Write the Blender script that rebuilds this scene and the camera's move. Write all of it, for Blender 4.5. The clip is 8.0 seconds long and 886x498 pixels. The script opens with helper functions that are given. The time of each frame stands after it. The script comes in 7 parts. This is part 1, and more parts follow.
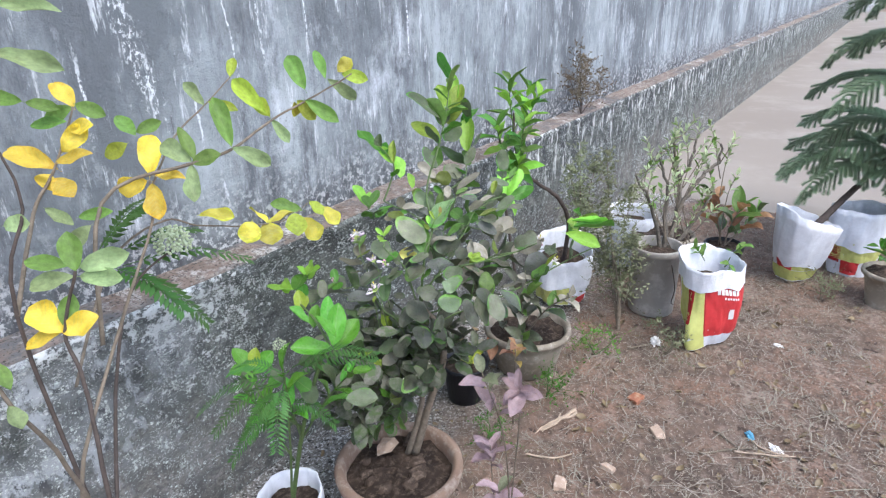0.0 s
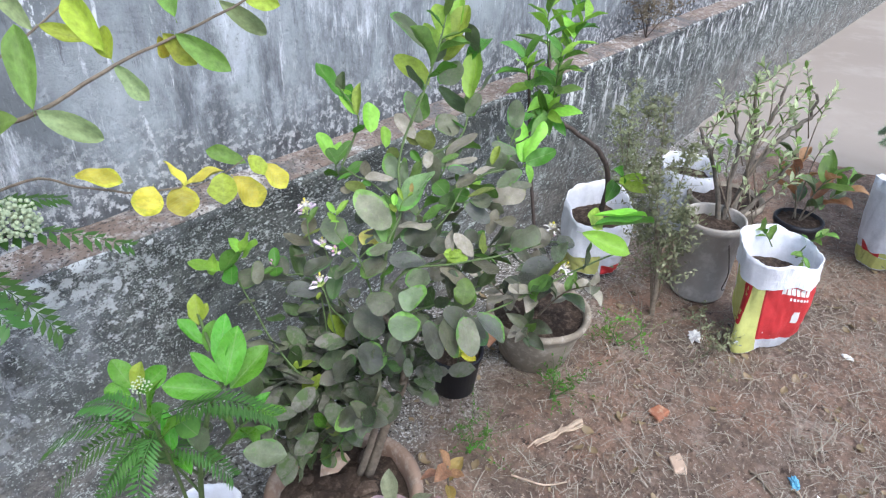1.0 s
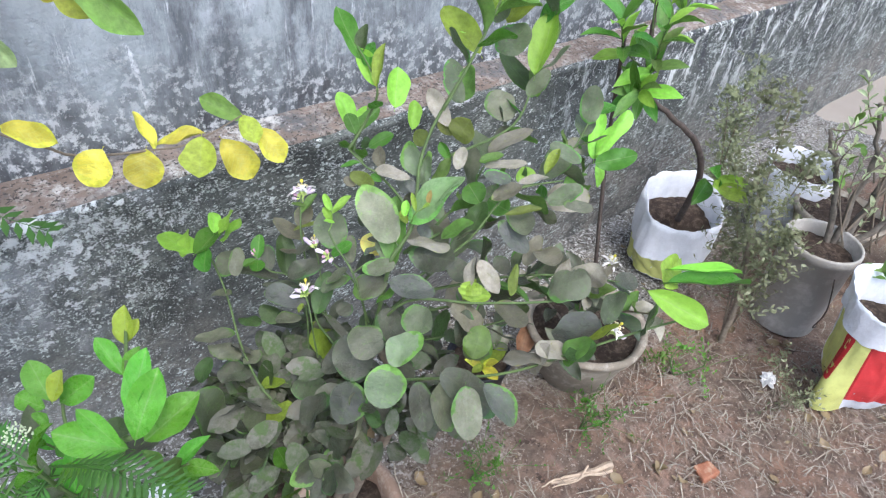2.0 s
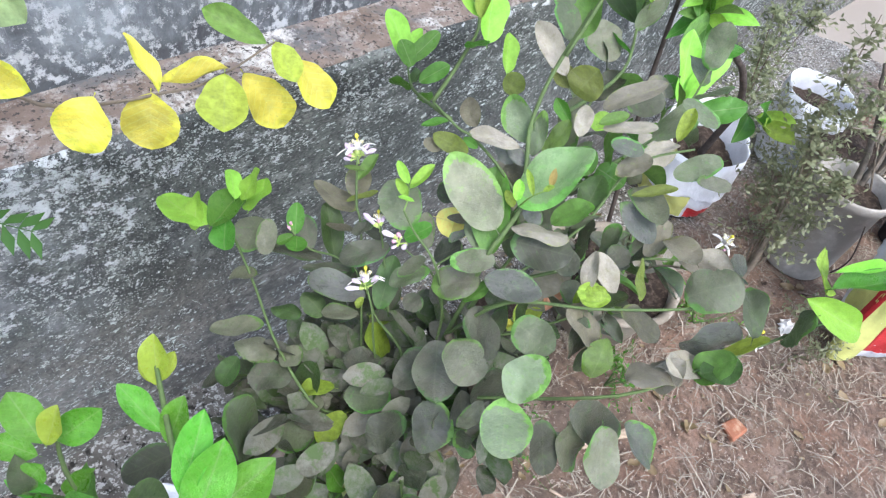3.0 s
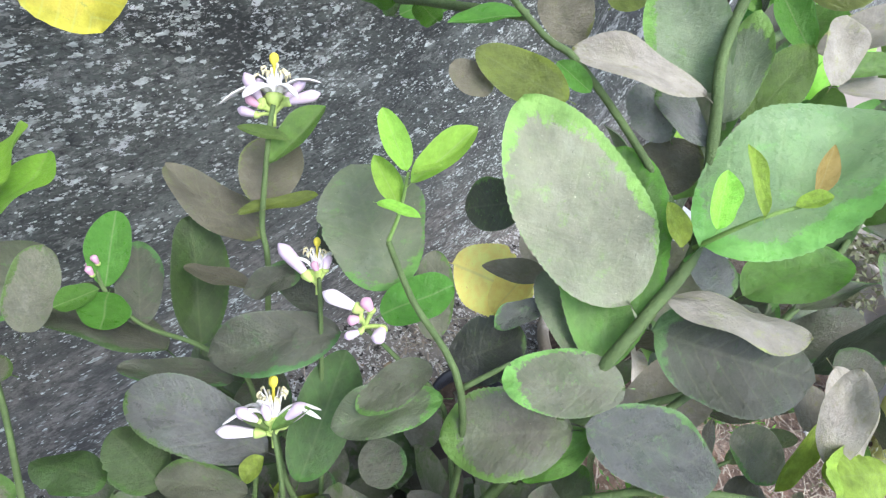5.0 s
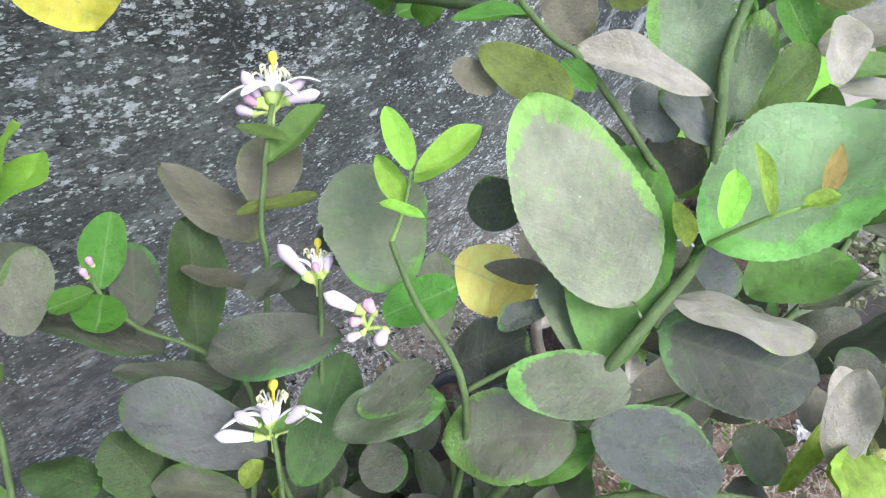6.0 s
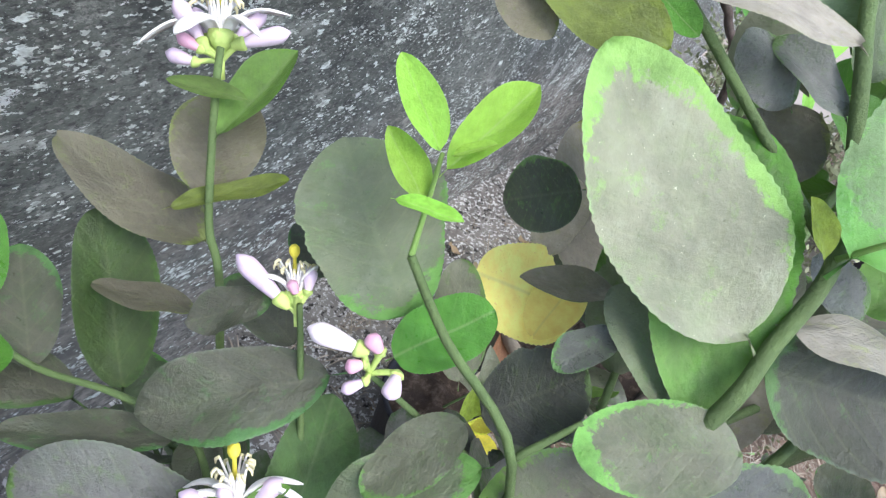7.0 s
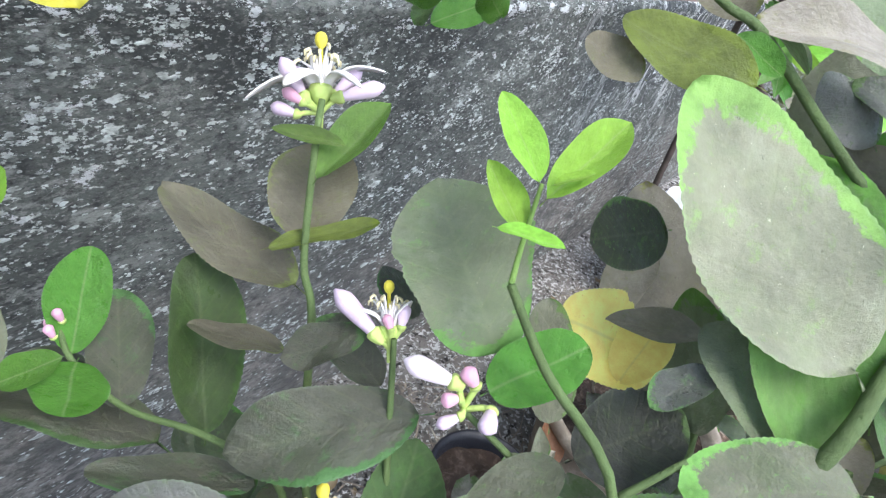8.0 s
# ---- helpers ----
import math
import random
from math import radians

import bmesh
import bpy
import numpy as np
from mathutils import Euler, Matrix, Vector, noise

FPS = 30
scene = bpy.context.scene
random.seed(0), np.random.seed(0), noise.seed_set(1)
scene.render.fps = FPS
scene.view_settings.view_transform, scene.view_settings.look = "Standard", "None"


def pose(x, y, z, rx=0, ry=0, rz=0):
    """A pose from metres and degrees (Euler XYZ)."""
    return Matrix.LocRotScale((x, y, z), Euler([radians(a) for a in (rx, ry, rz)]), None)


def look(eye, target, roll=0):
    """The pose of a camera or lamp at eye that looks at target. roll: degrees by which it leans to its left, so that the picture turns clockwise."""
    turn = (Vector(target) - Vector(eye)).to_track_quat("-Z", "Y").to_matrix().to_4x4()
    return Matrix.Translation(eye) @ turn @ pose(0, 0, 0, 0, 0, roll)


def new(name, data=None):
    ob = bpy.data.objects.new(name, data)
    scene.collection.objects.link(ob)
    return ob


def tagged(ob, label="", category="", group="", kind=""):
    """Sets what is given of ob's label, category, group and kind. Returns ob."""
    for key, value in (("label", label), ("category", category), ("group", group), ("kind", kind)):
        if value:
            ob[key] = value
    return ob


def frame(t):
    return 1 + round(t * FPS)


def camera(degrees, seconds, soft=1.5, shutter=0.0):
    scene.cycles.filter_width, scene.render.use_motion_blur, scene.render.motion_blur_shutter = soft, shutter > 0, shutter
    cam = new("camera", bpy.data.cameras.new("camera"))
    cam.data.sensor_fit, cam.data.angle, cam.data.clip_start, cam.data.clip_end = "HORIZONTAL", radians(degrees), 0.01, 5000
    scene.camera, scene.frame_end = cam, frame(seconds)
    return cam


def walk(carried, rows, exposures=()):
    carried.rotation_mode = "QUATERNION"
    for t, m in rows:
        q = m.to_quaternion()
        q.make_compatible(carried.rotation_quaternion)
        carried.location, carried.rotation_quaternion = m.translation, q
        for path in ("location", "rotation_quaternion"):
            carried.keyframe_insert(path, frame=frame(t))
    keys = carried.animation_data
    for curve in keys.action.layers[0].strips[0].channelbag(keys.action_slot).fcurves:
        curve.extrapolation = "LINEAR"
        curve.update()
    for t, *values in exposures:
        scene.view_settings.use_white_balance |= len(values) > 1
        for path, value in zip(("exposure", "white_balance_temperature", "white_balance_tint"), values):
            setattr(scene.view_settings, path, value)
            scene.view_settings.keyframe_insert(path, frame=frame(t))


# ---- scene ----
# ---- camera ----
cam = camera(69.89, 8.0, soft=1.2)
walk(cam, [
    (0.0, look((0.000, -1.382, 1.399), (0.755, -0.854, 1.011), -1.39)),
    (0.5, look((0.263, -1.296, 1.436), (1.006, -0.794, 0.991), 0.43)),
    (1.0, look((0.485, -1.230, 1.387), (1.137, -0.682, 0.862), 1.43)),
    (2.3, look((0.804, -0.938, 1.349), (1.324, -0.395, 0.690), 8.04)),
    (2.5, look((0.796, -0.847, 1.330), (1.312, -0.333, 0.645), 9.07)),
    (3.0, look((0.780, -0.726, 1.285), (1.329, -0.327, 0.551), 14.91)),
    (3.5, look((0.826, -0.624, 1.169), (1.414, -0.312, 0.423), 24.05)),
    (4.0, look((0.957, -0.536, 1.006), (1.624, -0.254, 0.316), 26.92)),
    (4.5, look((1.005, -0.484, 0.944), (1.692, -0.168, 0.289), 25.47)),
    (5.0, look((1.001, -0.489, 0.944), (1.676, -0.128, 0.301), 23.43)),
    (6.5, look((0.999, -0.471, 0.929), (1.707, -0.144, 0.302), 25.38)),
    (7.0, look((1.046, -0.419, 0.885), (1.769, -0.180, 0.237), 29.16)),
    (7.5, look((1.039, -0.399, 0.892), (1.774, -0.075, 0.297), 25.18)),
    (8.0, look((1.024, -0.417, 0.867), (1.768, -0.052, 0.302), 24.33)),
], exposures=[(0.0, 0.40, 5850, 8), (1.2, 0.41, 5850, 8), (2.5, 0.64, 5850, 8), (4.0, 0.84, 5850, 8), (6.5, 0.83, 5850, 8), (8.0, 0.83, 5850, 8)])

# ---- light ----
world = bpy.data.worlds.new("world")
scene.world = world
world.use_nodes = True
wn = world.node_tree
sky = wn.nodes.new("ShaderNodeTexSky")
sky.sky_type, sky.sun_disc = "NISHITA", False
sky.sun_elevation, sky.sun_rotation = radians(58), radians(200)
sky.air_density, sky.dust_density, sky.ozone_density = 1.0, 4.0, 1.0
wn.links.new(sky.outputs[0], wn.nodes["Background"].inputs[0])
wn.nodes["Background"].inputs[1].default_value = 0.25
sun = new("sun", bpy.data.lights.new("sun", "SUN"))
sun.data.energy, sun.data.angle, sun.data.color = 0.95, radians(25), (1.0, 0.97, 0.92)
sun.matrix_world = look((0.5, -3.0, 6.0), (1.3, 0.0, 0.3))


# ---- materials ----
def mat(name, rough=0.8, spec=0.4):
    m = bpy.data.materials.new(name)
    m.use_nodes = True
    b = m.node_tree.nodes["Principled BSDF"]
    b.inputs["Roughness"].default_value = rough
    b.inputs["Specular IOR Level"].default_value = spec
    return m, b


def nd(m, kind, operation="", data_type="", blend_type=""):
    n = m.node_tree.nodes.new("ShaderNode" + kind)
    if operation:
        n.operation = operation
    if data_type:
        n.data_type = data_type
    if blend_type:
        n.blend_type = blend_type
    return n


def ln(m, a, b):
    m.node_tree.links.new(a, b)


def coords(m, stretch=(1, 1, 1), kind="Object", shift=False):
    c = nd(m, "TexCoord")
    mp = nd(m, "Mapping")
    mp.inputs["Scale"].default_value = stretch
    ln(m, c.outputs[kind], mp.inputs[0])
    if not shift:
        return mp.outputs[0]
    oi, ad = nd(m, "ObjectInfo"), nd(m, "VectorMath", operation="ADD")
    sc = nd(m, "Math", operation="MULTIPLY")
    sc.inputs[1].default_value = 57.0
    ln(m, oi.outputs["Random"], sc.inputs[0])
    ln(m, mp.outputs[0], ad.inputs[0])
    ln(m, sc.outputs[0], ad.inputs[1])
    return ad.outputs[0]


def noise_fac(m, vec, scale, detail=6.0, rough=0.6, lo=0.35, hi=0.65):
    n, r = nd(m, "TexNoise"), nd(m, "MapRange")
    n.inputs["Scale"].default_value, n.inputs["Detail"].default_value = scale, detail
    n.inputs["Roughness"].default_value = rough
    r.inputs[1].default_value, r.inputs[2].default_value = lo, hi
    ln(m, vec, n.inputs[0])
    ln(m, n.outputs[0], r.inputs[0])
    return r.outputs[0]


def mix(m, fac, a, b, blend="MIX"):
    x = nd(m, "Mix", data_type="RGBA", blend_type=blend)
    for i, v in ((0, fac), (6, a), (7, b)):
        if isinstance(v, (int, float)):
            x.inputs[i].default_value = v
        elif isinstance(v, tuple):
            x.inputs[i].default_value = (*v, 1)
        else:
            ln(m, v, x.inputs[i])
    return x.outputs[2]


def math_op(m, op, a, b=0.0):
    x = nd(m, "Math", operation=op)
    for i, v in ((0, a), (1, b)):
        if isinstance(v, (int, float)):
            x.inputs[i].default_value = v
        else:
            ln(m, v, x.inputs[i])
    return x.outputs[0]


def bump(m, b, height, dist, strength=1.0):
    n = nd(m, "Bump")
    n.inputs["Distance"].default_value, n.inputs["Strength"].default_value = dist, strength
    ln(m, height, n.inputs["Height"])
    ln(m, n.outputs[0], b.inputs["Normal"])


def speckled(name, dark, mid, pale, scale, rough=0.9, bumpd=0.004, shift=False):
    """A rough surface in three tones."""
    m, b = mat(name, rough, 0.25)
    v = coords(m, shift=shift)
    c = mix(m, noise_fac(m, v, scale * 0.25), dark, mid)
    c = mix(m, noise_fac(m, v, scale, 8, 0.7, 0.5, 0.68), c, pale)
    ln(m, c, b.inputs[0])
    bump(m, b, noise_fac(m, v, scale * 1.5, 8, 0.7, 0.2, 0.8), bumpd)
    return m


def wall_plaster():
    m, b = mat("weathered_plaster", 0.92, 0.2)
    v = coords(m)
    st, fine = coords(m, (1.0, 1.0, 0.28)), coords(m, (1.0, 1.0, 0.13))
    c = mix(m, noise_fac(m, coords(m, (1, 1, 0.6)), 1.7, 8, 0.68, 0.40, 0.60), (0.19, 0.212, 0.232), (0.46, 0.51, 0.545))
    c = mix(m, noise_fac(m, st, 5, 11, 0.8, 0.38, 0.54), (0.155, 0.168, 0.188), c)
    c = mix(m, noise_fac(m, coords(m, (1, 1, 0.5)), 2.6, 10, 0.75, 0.56, 0.68), c, (0.62, 0.67, 0.73))
    c = mix(m, noise_fac(m, coords(m, (1.5, 1, 0.30)), 9, 9, 0.8, 0.57, 0.65), c, (0.74, 0.78, 0.83))
    c = mix(m, noise_fac(m, fine, 26, 7, 0.75, 0.58, 0.66), c, (0.74, 0.78, 0.82))
    c = mix(m, noise_fac(m, fine, 27, 8, 0.8, 0.58, 0.70), c, (0.11, 0.115, 0.13))
    c = mix(m, math_op(m, "MULTIPLY", noise_fac(m, v, 75, 5, 0.75, 0.57, 0.70), 0.5), c, (0.11, 0.12, 0.125))
    sep = nd(m, "SeparateXYZ")
    ln(m, v, sep.inputs[0])
    # whitewash that has run down the wall: across, half width, top, foot, slant, share of spots
    for x0, half, top, foot, slant, share in ((0.868, 0.045, 1.75, 1.06, 0.22, 0.0), (0.735, 0.007, 1.27, 1.08, 0.0, 0.10), (1.010, 0.006, 1.16, 0.98, 0.05, 0.08), (1.036, 0.007, 0.92, 0.72, 0.08, 0.09),
                                              (1.156, 0.005, 1.42, 1.15, 0.12, 0.05), (1.262, 0.009, 1.60, 1.17, 0.04, 0.03), (1.44, 0.006, 1.55, 1.20, 0.03, 0.06), (1.95, 0.008, 1.5, 1.12, 0.02, 0.06)):
        mid = math_op(m, "ADD", x0, math_op(m, "MULTIPLY", math_op(m, "SUBTRACT", 1.30, sep.outputs[2]), slant))
        off = math_op(m, "ABSOLUTE", math_op(m, "SUBTRACT", math_op(m, "ADD", sep.outputs[0], math_op(m, "MULTIPLY", noise_fac(m, v, 14, 3, 0.6, 0.2, 0.8), 0.012)), math_op(m, "ADD", mid, 0.006)))
        lane, span, end = nd(m, "MapRange"), nd(m, "MapRange"), nd(m, "MapRange")
        lane.inputs[1].default_value, lane.inputs[2].default_value = half, half * 0.3
        span.inputs[1].default_value, span.inputs[2].default_value = foot - 0.05, foot + 0.06
        end.inputs[1].default_value, end.inputs[2].default_value = top + 0.05, top - 0.05
        ln(m, off, lane.inputs[0])
        ln(m, sep.outputs[2], span.inputs[0])
        ln(m, sep.outputs[2], end.inputs[0])
        run = math_op(m, "MULTIPLY", lane.outputs[0], math_op(m, "MULTIPLY", span.outputs[0], end.outputs[0]))
        spots = crisp(m, noise_fac(m, coords(m, (1, 1, 0.6)), 95, 6, 0.8, 0.0, 1.0), run, 0.075 + share, 0.60, 0.64)
        c = mix(m, math_op(m, "MULTIPLY", spots, run), c, (0.80, 0.84, 0.88))
    # dirt splashed up from the ledge
    low = nd(m, "MapRange")
    low.inputs[1].default_value, low.inputs[2].default_value = 0.97, 0.76
    ln(m, math_op(m, "ADD", sep.outputs[2], math_op(m, "MULTIPLY", noise_fac(m, v, 9, 8, 0.7), 0.14)), low.inputs[0])
    spl = mix(m, noise_fac(m, v, 42, 5, 0.75, 0.50, 0.58), (0.06, 0.06, 0.066), (0.62, 0.63, 0.65))
    c = mix(m, math_op(m, "MULTIPLY", low.outputs[0], 0.85), c, spl)
    ln(m, c, b.inputs[0])
    bump(m, b, noise_fac(m, v, 40, 9, 0.75, 0.2, 0.8), 0.006)
    return m


def crisp(m, field, region, lift, lo, hi):
    """Hard-edged spots of a noise field, commoner where the region is strong."""
    r = nd(m, "MapRange")
    r.inputs[1].default_value, r.inputs[2].default_value = lo, hi
    ln(m, math_op(m, "ADD", field, math_op(m, "MULTIPLY", region, lift)), r.inputs[0])
    return r.outputs[0]


def flecks(m, vec, scale, amount, size):
    """Small hard-edged chips scattered one to a cell; amount is the share of cells that hold one."""
    n, sc, ad = nd(m, "TexNoise"), nd(m, "VectorMath", operation="SCALE"), nd(m, "VectorMath", operation="ADD")
    n.inputs["Scale"].default_value, n.inputs["Detail"].default_value = scale * 1.9, 3.0
    sc.inputs["Scale"].default_value = 1.5 / scale
    ln(m, vec, n.inputs[0])
    ln(m, n.outputs["Color"], sc.inputs[0])
    ln(m, vec, ad.inputs[0])
    ln(m, sc.outputs[0], ad.inputs[1])
    v, sep = nd(m, "TexVoronoi"), nd(m, "SeparateColor")
    v.inputs["Scale"].default_value = scale
    ln(m, ad.outputs[0], v.inputs[0])
    ln(m, v.outputs["Color"], sep.inputs[0])
    held = nd(m, "MapRange")
    held.inputs[1].default_value, held.inputs[2].default_value = 1.0, 1.02
    ln(m, math_op(m, "ADD", sep.outputs[0], amount), held.inputs[0])
    near = nd(m, "MapRange")
    near.inputs[1].default_value, near.inputs[2].default_value = 0.06, -0.02
    ln(m, math_op(m, "SUBTRACT", v.outputs["Distance"], math_op(m, "MULTIPLY", math_op(m, "ADD", sep.outputs[1], 0.25), size)), near.inputs[0])
    return math_op(m, "MULTIPLY", held.outputs[0], near.outputs[0])


def plinth_plaster():
    m, b = mat("mouldy_plinth_plaster", 0.93, 0.2)
    st, sep, com = coords(m, (1.0, 1.0, 0.55)), nd(m, "SeparateXYZ"), nd(m, "CombineXYZ")
    ln(m, coords(m), sep.inputs[0])
    far = math_op(m, "MAXIMUM", math_op(m, "SUBTRACT", sep.outputs[0], 1.15), 0.0)
    ln(m, math_op(m, "SUBTRACT", math_op(m, "MULTIPLY", sep.outputs[0], 0.82), math_op(m, "MULTIPLY", far, 0.28)), com.inputs[0])
    ln(m, sep.outputs[1], com.inputs[1])
    ln(m, sep.outputs[2], com.inputs[2])
    v = com.outputs[0]
    # mould over grey plaster, thin in places
    c = mix(m, noise_fac(m, v, 3.2, 8, 0.7, 0.38, 0.62), (0.082, 0.092, 0.086), (0.172, 0.188, 0.174))
    c = mix(m, noise_fac(m, v, 7.5, 9, 0.76, 0.52, 0.59), c, (0.255, 0.275, 0.255))
    c = mix(m, noise_fac(m, v, 17, 9, 0.78, 0.55, 0.60), c, (0.34, 0.36, 0.335))
    c = mix(m, noise_fac(m, v, 5.5, 9, 0.78, 0.53, 0.60), c, (0.066, 0.073, 0.071))
    c = mix(m, math_op(m, "MULTIPLY", noise_fac(m, v, 48, 6, 0.8, 0.47, 0.60), 0.65), c, (0.060, 0.066, 0.064))
    c = mix(m, math_op(m, "MULTIPLY", noise_fac(m, v, 170, 3, 0.7, 0.52, 0.62), 0.7), c, (0.045, 0.046, 0.048))
    c = mix(m, math_op(m, "MULTIPLY", noise_fac(m, v, 260, 2, 0.6, 0.55, 0.63), 0.5), c, (0.32, 0.32, 0.31))
    # paler, more worn plaster towards the near end
    worn = nd(m, "MapRange")
    worn.inputs[1].default_value, worn.inputs[2].default_value = 0.96, 0.55
    ln(m, sep.outputs[0], worn.inputs[0])
    c = mix(m, math_op(m, "MULTIPLY", worn.outputs[0], noise_fac(m, v, 6, 8, 0.75, 0.42, 0.56)), c, (0.235, 0.25, 0.257))
    c = mix(m, math_op(m, "MULTIPLY", worn.outputs[0], noise_fac(m, coords(m, (1, 1, 0.7)), 13, 7, 0.72, 0.52, 0.57)), c, (0.46, 0.49, 0.52))
    c = mix(m, math_op(m, "MULTIPLY", worn.outputs[0], noise_fac(m, coords(m, (1, 1, 0.7)), 21, 6, 0.72, 0.56, 0.60)), c, (0.09, 0.095, 0.10))
    patch = nd(m, "MapRange")
    patch.inputs[1].default_value, patch.inputs[2].default_value, patch.inputs[3].default_value, patch.inputs[4].default_value = 0.80, 1.25, 0.75, 0.0
    ln(m, sep.outputs[0], patch.inputs[0])
    c = mix(m, math_op(m, "MULTIPLY", patch.outputs[0], noise_fac(m, coords(m, (1, 1, 0.75)), 4.2, 9, 0.74, 0.53, 0.60)), c, (0.36, 0.38, 0.39))
    c = mix(m, math_op(m, "MULTIPLY", patch.outputs[0], noise_fac(m, coords(m, (1, 1, 0.6)), 5.1, 9, 0.74, 0.54, 0.60)), c, (0.075, 0.08, 0.082))
    # old whitewash, most of it left under the ledge
    high = nd(m, "MapRange")
    high.inputs[1].default_value, high.inputs[2].default_value = 0.38, 0.66
    ln(m, sep.outputs[2], high.inputs[0])
    place = noise_fac(m, st, 2.3, 7, 0.7, 0.42, 0.55)
    place = math_op(m, "MAXIMUM", place, math_op(m, "MULTIPLY", high.outputs[0], noise_fac(m, v, 3.1, 5, 0.6, 0.38, 0.52)))
    old = nd(m, "MapRange")
    old.inputs[1].default_value, old.inputs[2].default_value, old.inputs[3].default_value, old.inputs[4].default_value = 0.9, 1.3, 1.0, 0.10
    ln(m, sep.outputs[0], old.inputs[0])
    band = math_op(m, "ADD", 0.25, math_op(m, "MULTIPLY", high.outputs[0], 0.95))
    left = math_op(m, "MULTIPLY", math_op(m, "MULTIPLY", place, band), math_op(m, "MAXIMUM", old.outputs[0], math_op(m, "MULTIPLY", high.outputs[0], 0.34)))
    flake = crisp(m, noise_fac(m, v, 38, 7, 0.8, 0.0, 1.0), left, 0.125, 0.618, 0.638)
    c = mix(m, flake, c, (0.74, 0.77, 0.78))
    # run-off streaks on the far stretch
    drip = coords(m, (1.0, 1.0, 0.36))
    dry = nd(m, "MapRange")
    dry.inputs[1].default_value, dry.inputs[2].default_value = 1.9, 2.5
    ln(m, sep.outputs[0], dry.inputs[0])
    c = mix(m, math_op(m, "MULTIPLY", math_op(m, "MULTIPLY", dry.outputs[0], math_op(m, "ADD", 0.12, high.outputs[0])), noise_fac(m, drip, 12, 7, 0.75, 0.47, 0.56)), c, (0.075, 0.08, 0.09))
    c = mix(m, math_op(m, "MULTIPLY", dry.outputs[0], math_op(m, "MULTIPLY", noise_fac(m, drip, 17, 8, 0.78, 0.53, 0.58), math_op(m, "ADD", high.outputs[0], 0.3))), c, (0.80, 0.82, 0.82))
    # bare gritty cement towards the foot
    foot = nd(m, "MapRange")
    foot.inputs[1].default_value, foot.inputs[2].default_value = 0.50, 0.30
    ln(m, math_op(m, "ADD", sep.outputs[2], math_op(m, "MULTIPLY", noise_fac(m, v, 6, 8, 0.72, 0.3, 0.7), 0.22)), foot.inputs[0])
    g = mix(m, noise_fac(m, v, 95, 5, 0.75, 0.42, 0.58), (0.12, 0.112, 0.102), (0.36, 0.338, 0.31))
    g = mix(m, noise_fac(m, v, 14, 7, 0.7, 0.45, 0.6), g, (0.115, 0.112, 0.108))
    c = mix(m, math_op(m, "MULTIPLY", foot.outputs[0], 0.75), c, g)
    # salt and lime chips, in drifts
    drift = math_op(m, "MULTIPLY", noise_fac(m, v, 6, 7, 0.75, 0.46, 0.60), noise_fac(m, v, 30, 4, 0.7, 0.42, 0.58))
    grit = flecks(m, v, 430, math_op(m, "ADD", 0.05, math_op(m, "MULTIPLY", drift, 0.75)), 0.50)
    grit = math_op(m, "MAXIMUM", grit, flecks(m, v, 210, math_op(m, "ADD", 0.03, math_op(m, "MULTIPLY", drift, 0.62)), 0.50))
    grit = math_op(m, "MAXIMUM", grit, flecks(m, v, 95, math_op(m, "ADD", 0.04, math_op(m, "MULTIPLY", drift, 0.30)), 0.40))
    tint = mix(m, noise_fac(m, v, 150, 2, 0.5, 0.35, 0.6), (0.36, 0.39, 0.37), (0.82, 0.88, 0.86))
    c = mix(m, math_op(m, "MULTIPLY", grit, 0.92), c, tint)
    ln(m, c, b.inputs[0])
    bump(m, b, math_op(m, "ADD", noise_fac(m, v, 60, 8, 0.8, 0.2, 0.8), math_op(m, "ADD", math_op(m, "MULTIPLY", grit, 0.6), flake)), 0.005)
    return m


def ledge_cement():
    m, b = mat("bare_cement_ledge", 0.95, 0.2)
    v = coords(m)
    c = mix(m, noise_fac(m, v, 8, 7, 0.7), (0.17, 0.13, 0.108), (0.30, 0.24, 0.205))
    c = mix(m, noise_fac(m, v, 38, 7, 0.75, 0.50, 0.62), c, (0.40, 0.37, 0.34))
    c = mix(m, noise_fac(m, v, 3.6, 8, 0.75, 0.50, 0.60), c, (0.15, 0.15, 0.155))
    c = mix(m, noise_fac(m, v, 5.2, 9, 0.8, 0.55, 0.62), c, (0.62, 0.61, 0.59))
    c = mix(m, noise_fac(m, v, 120, 3, 0.7, 0.56, 0.62), c, (0.07, 0.065, 0.06))
    ln(m, c, b.inputs[0])
    bump(m, b, noise_fac(m, v, 55, 8, 0.75, 0.2, 0.8), 0.005)
    return m


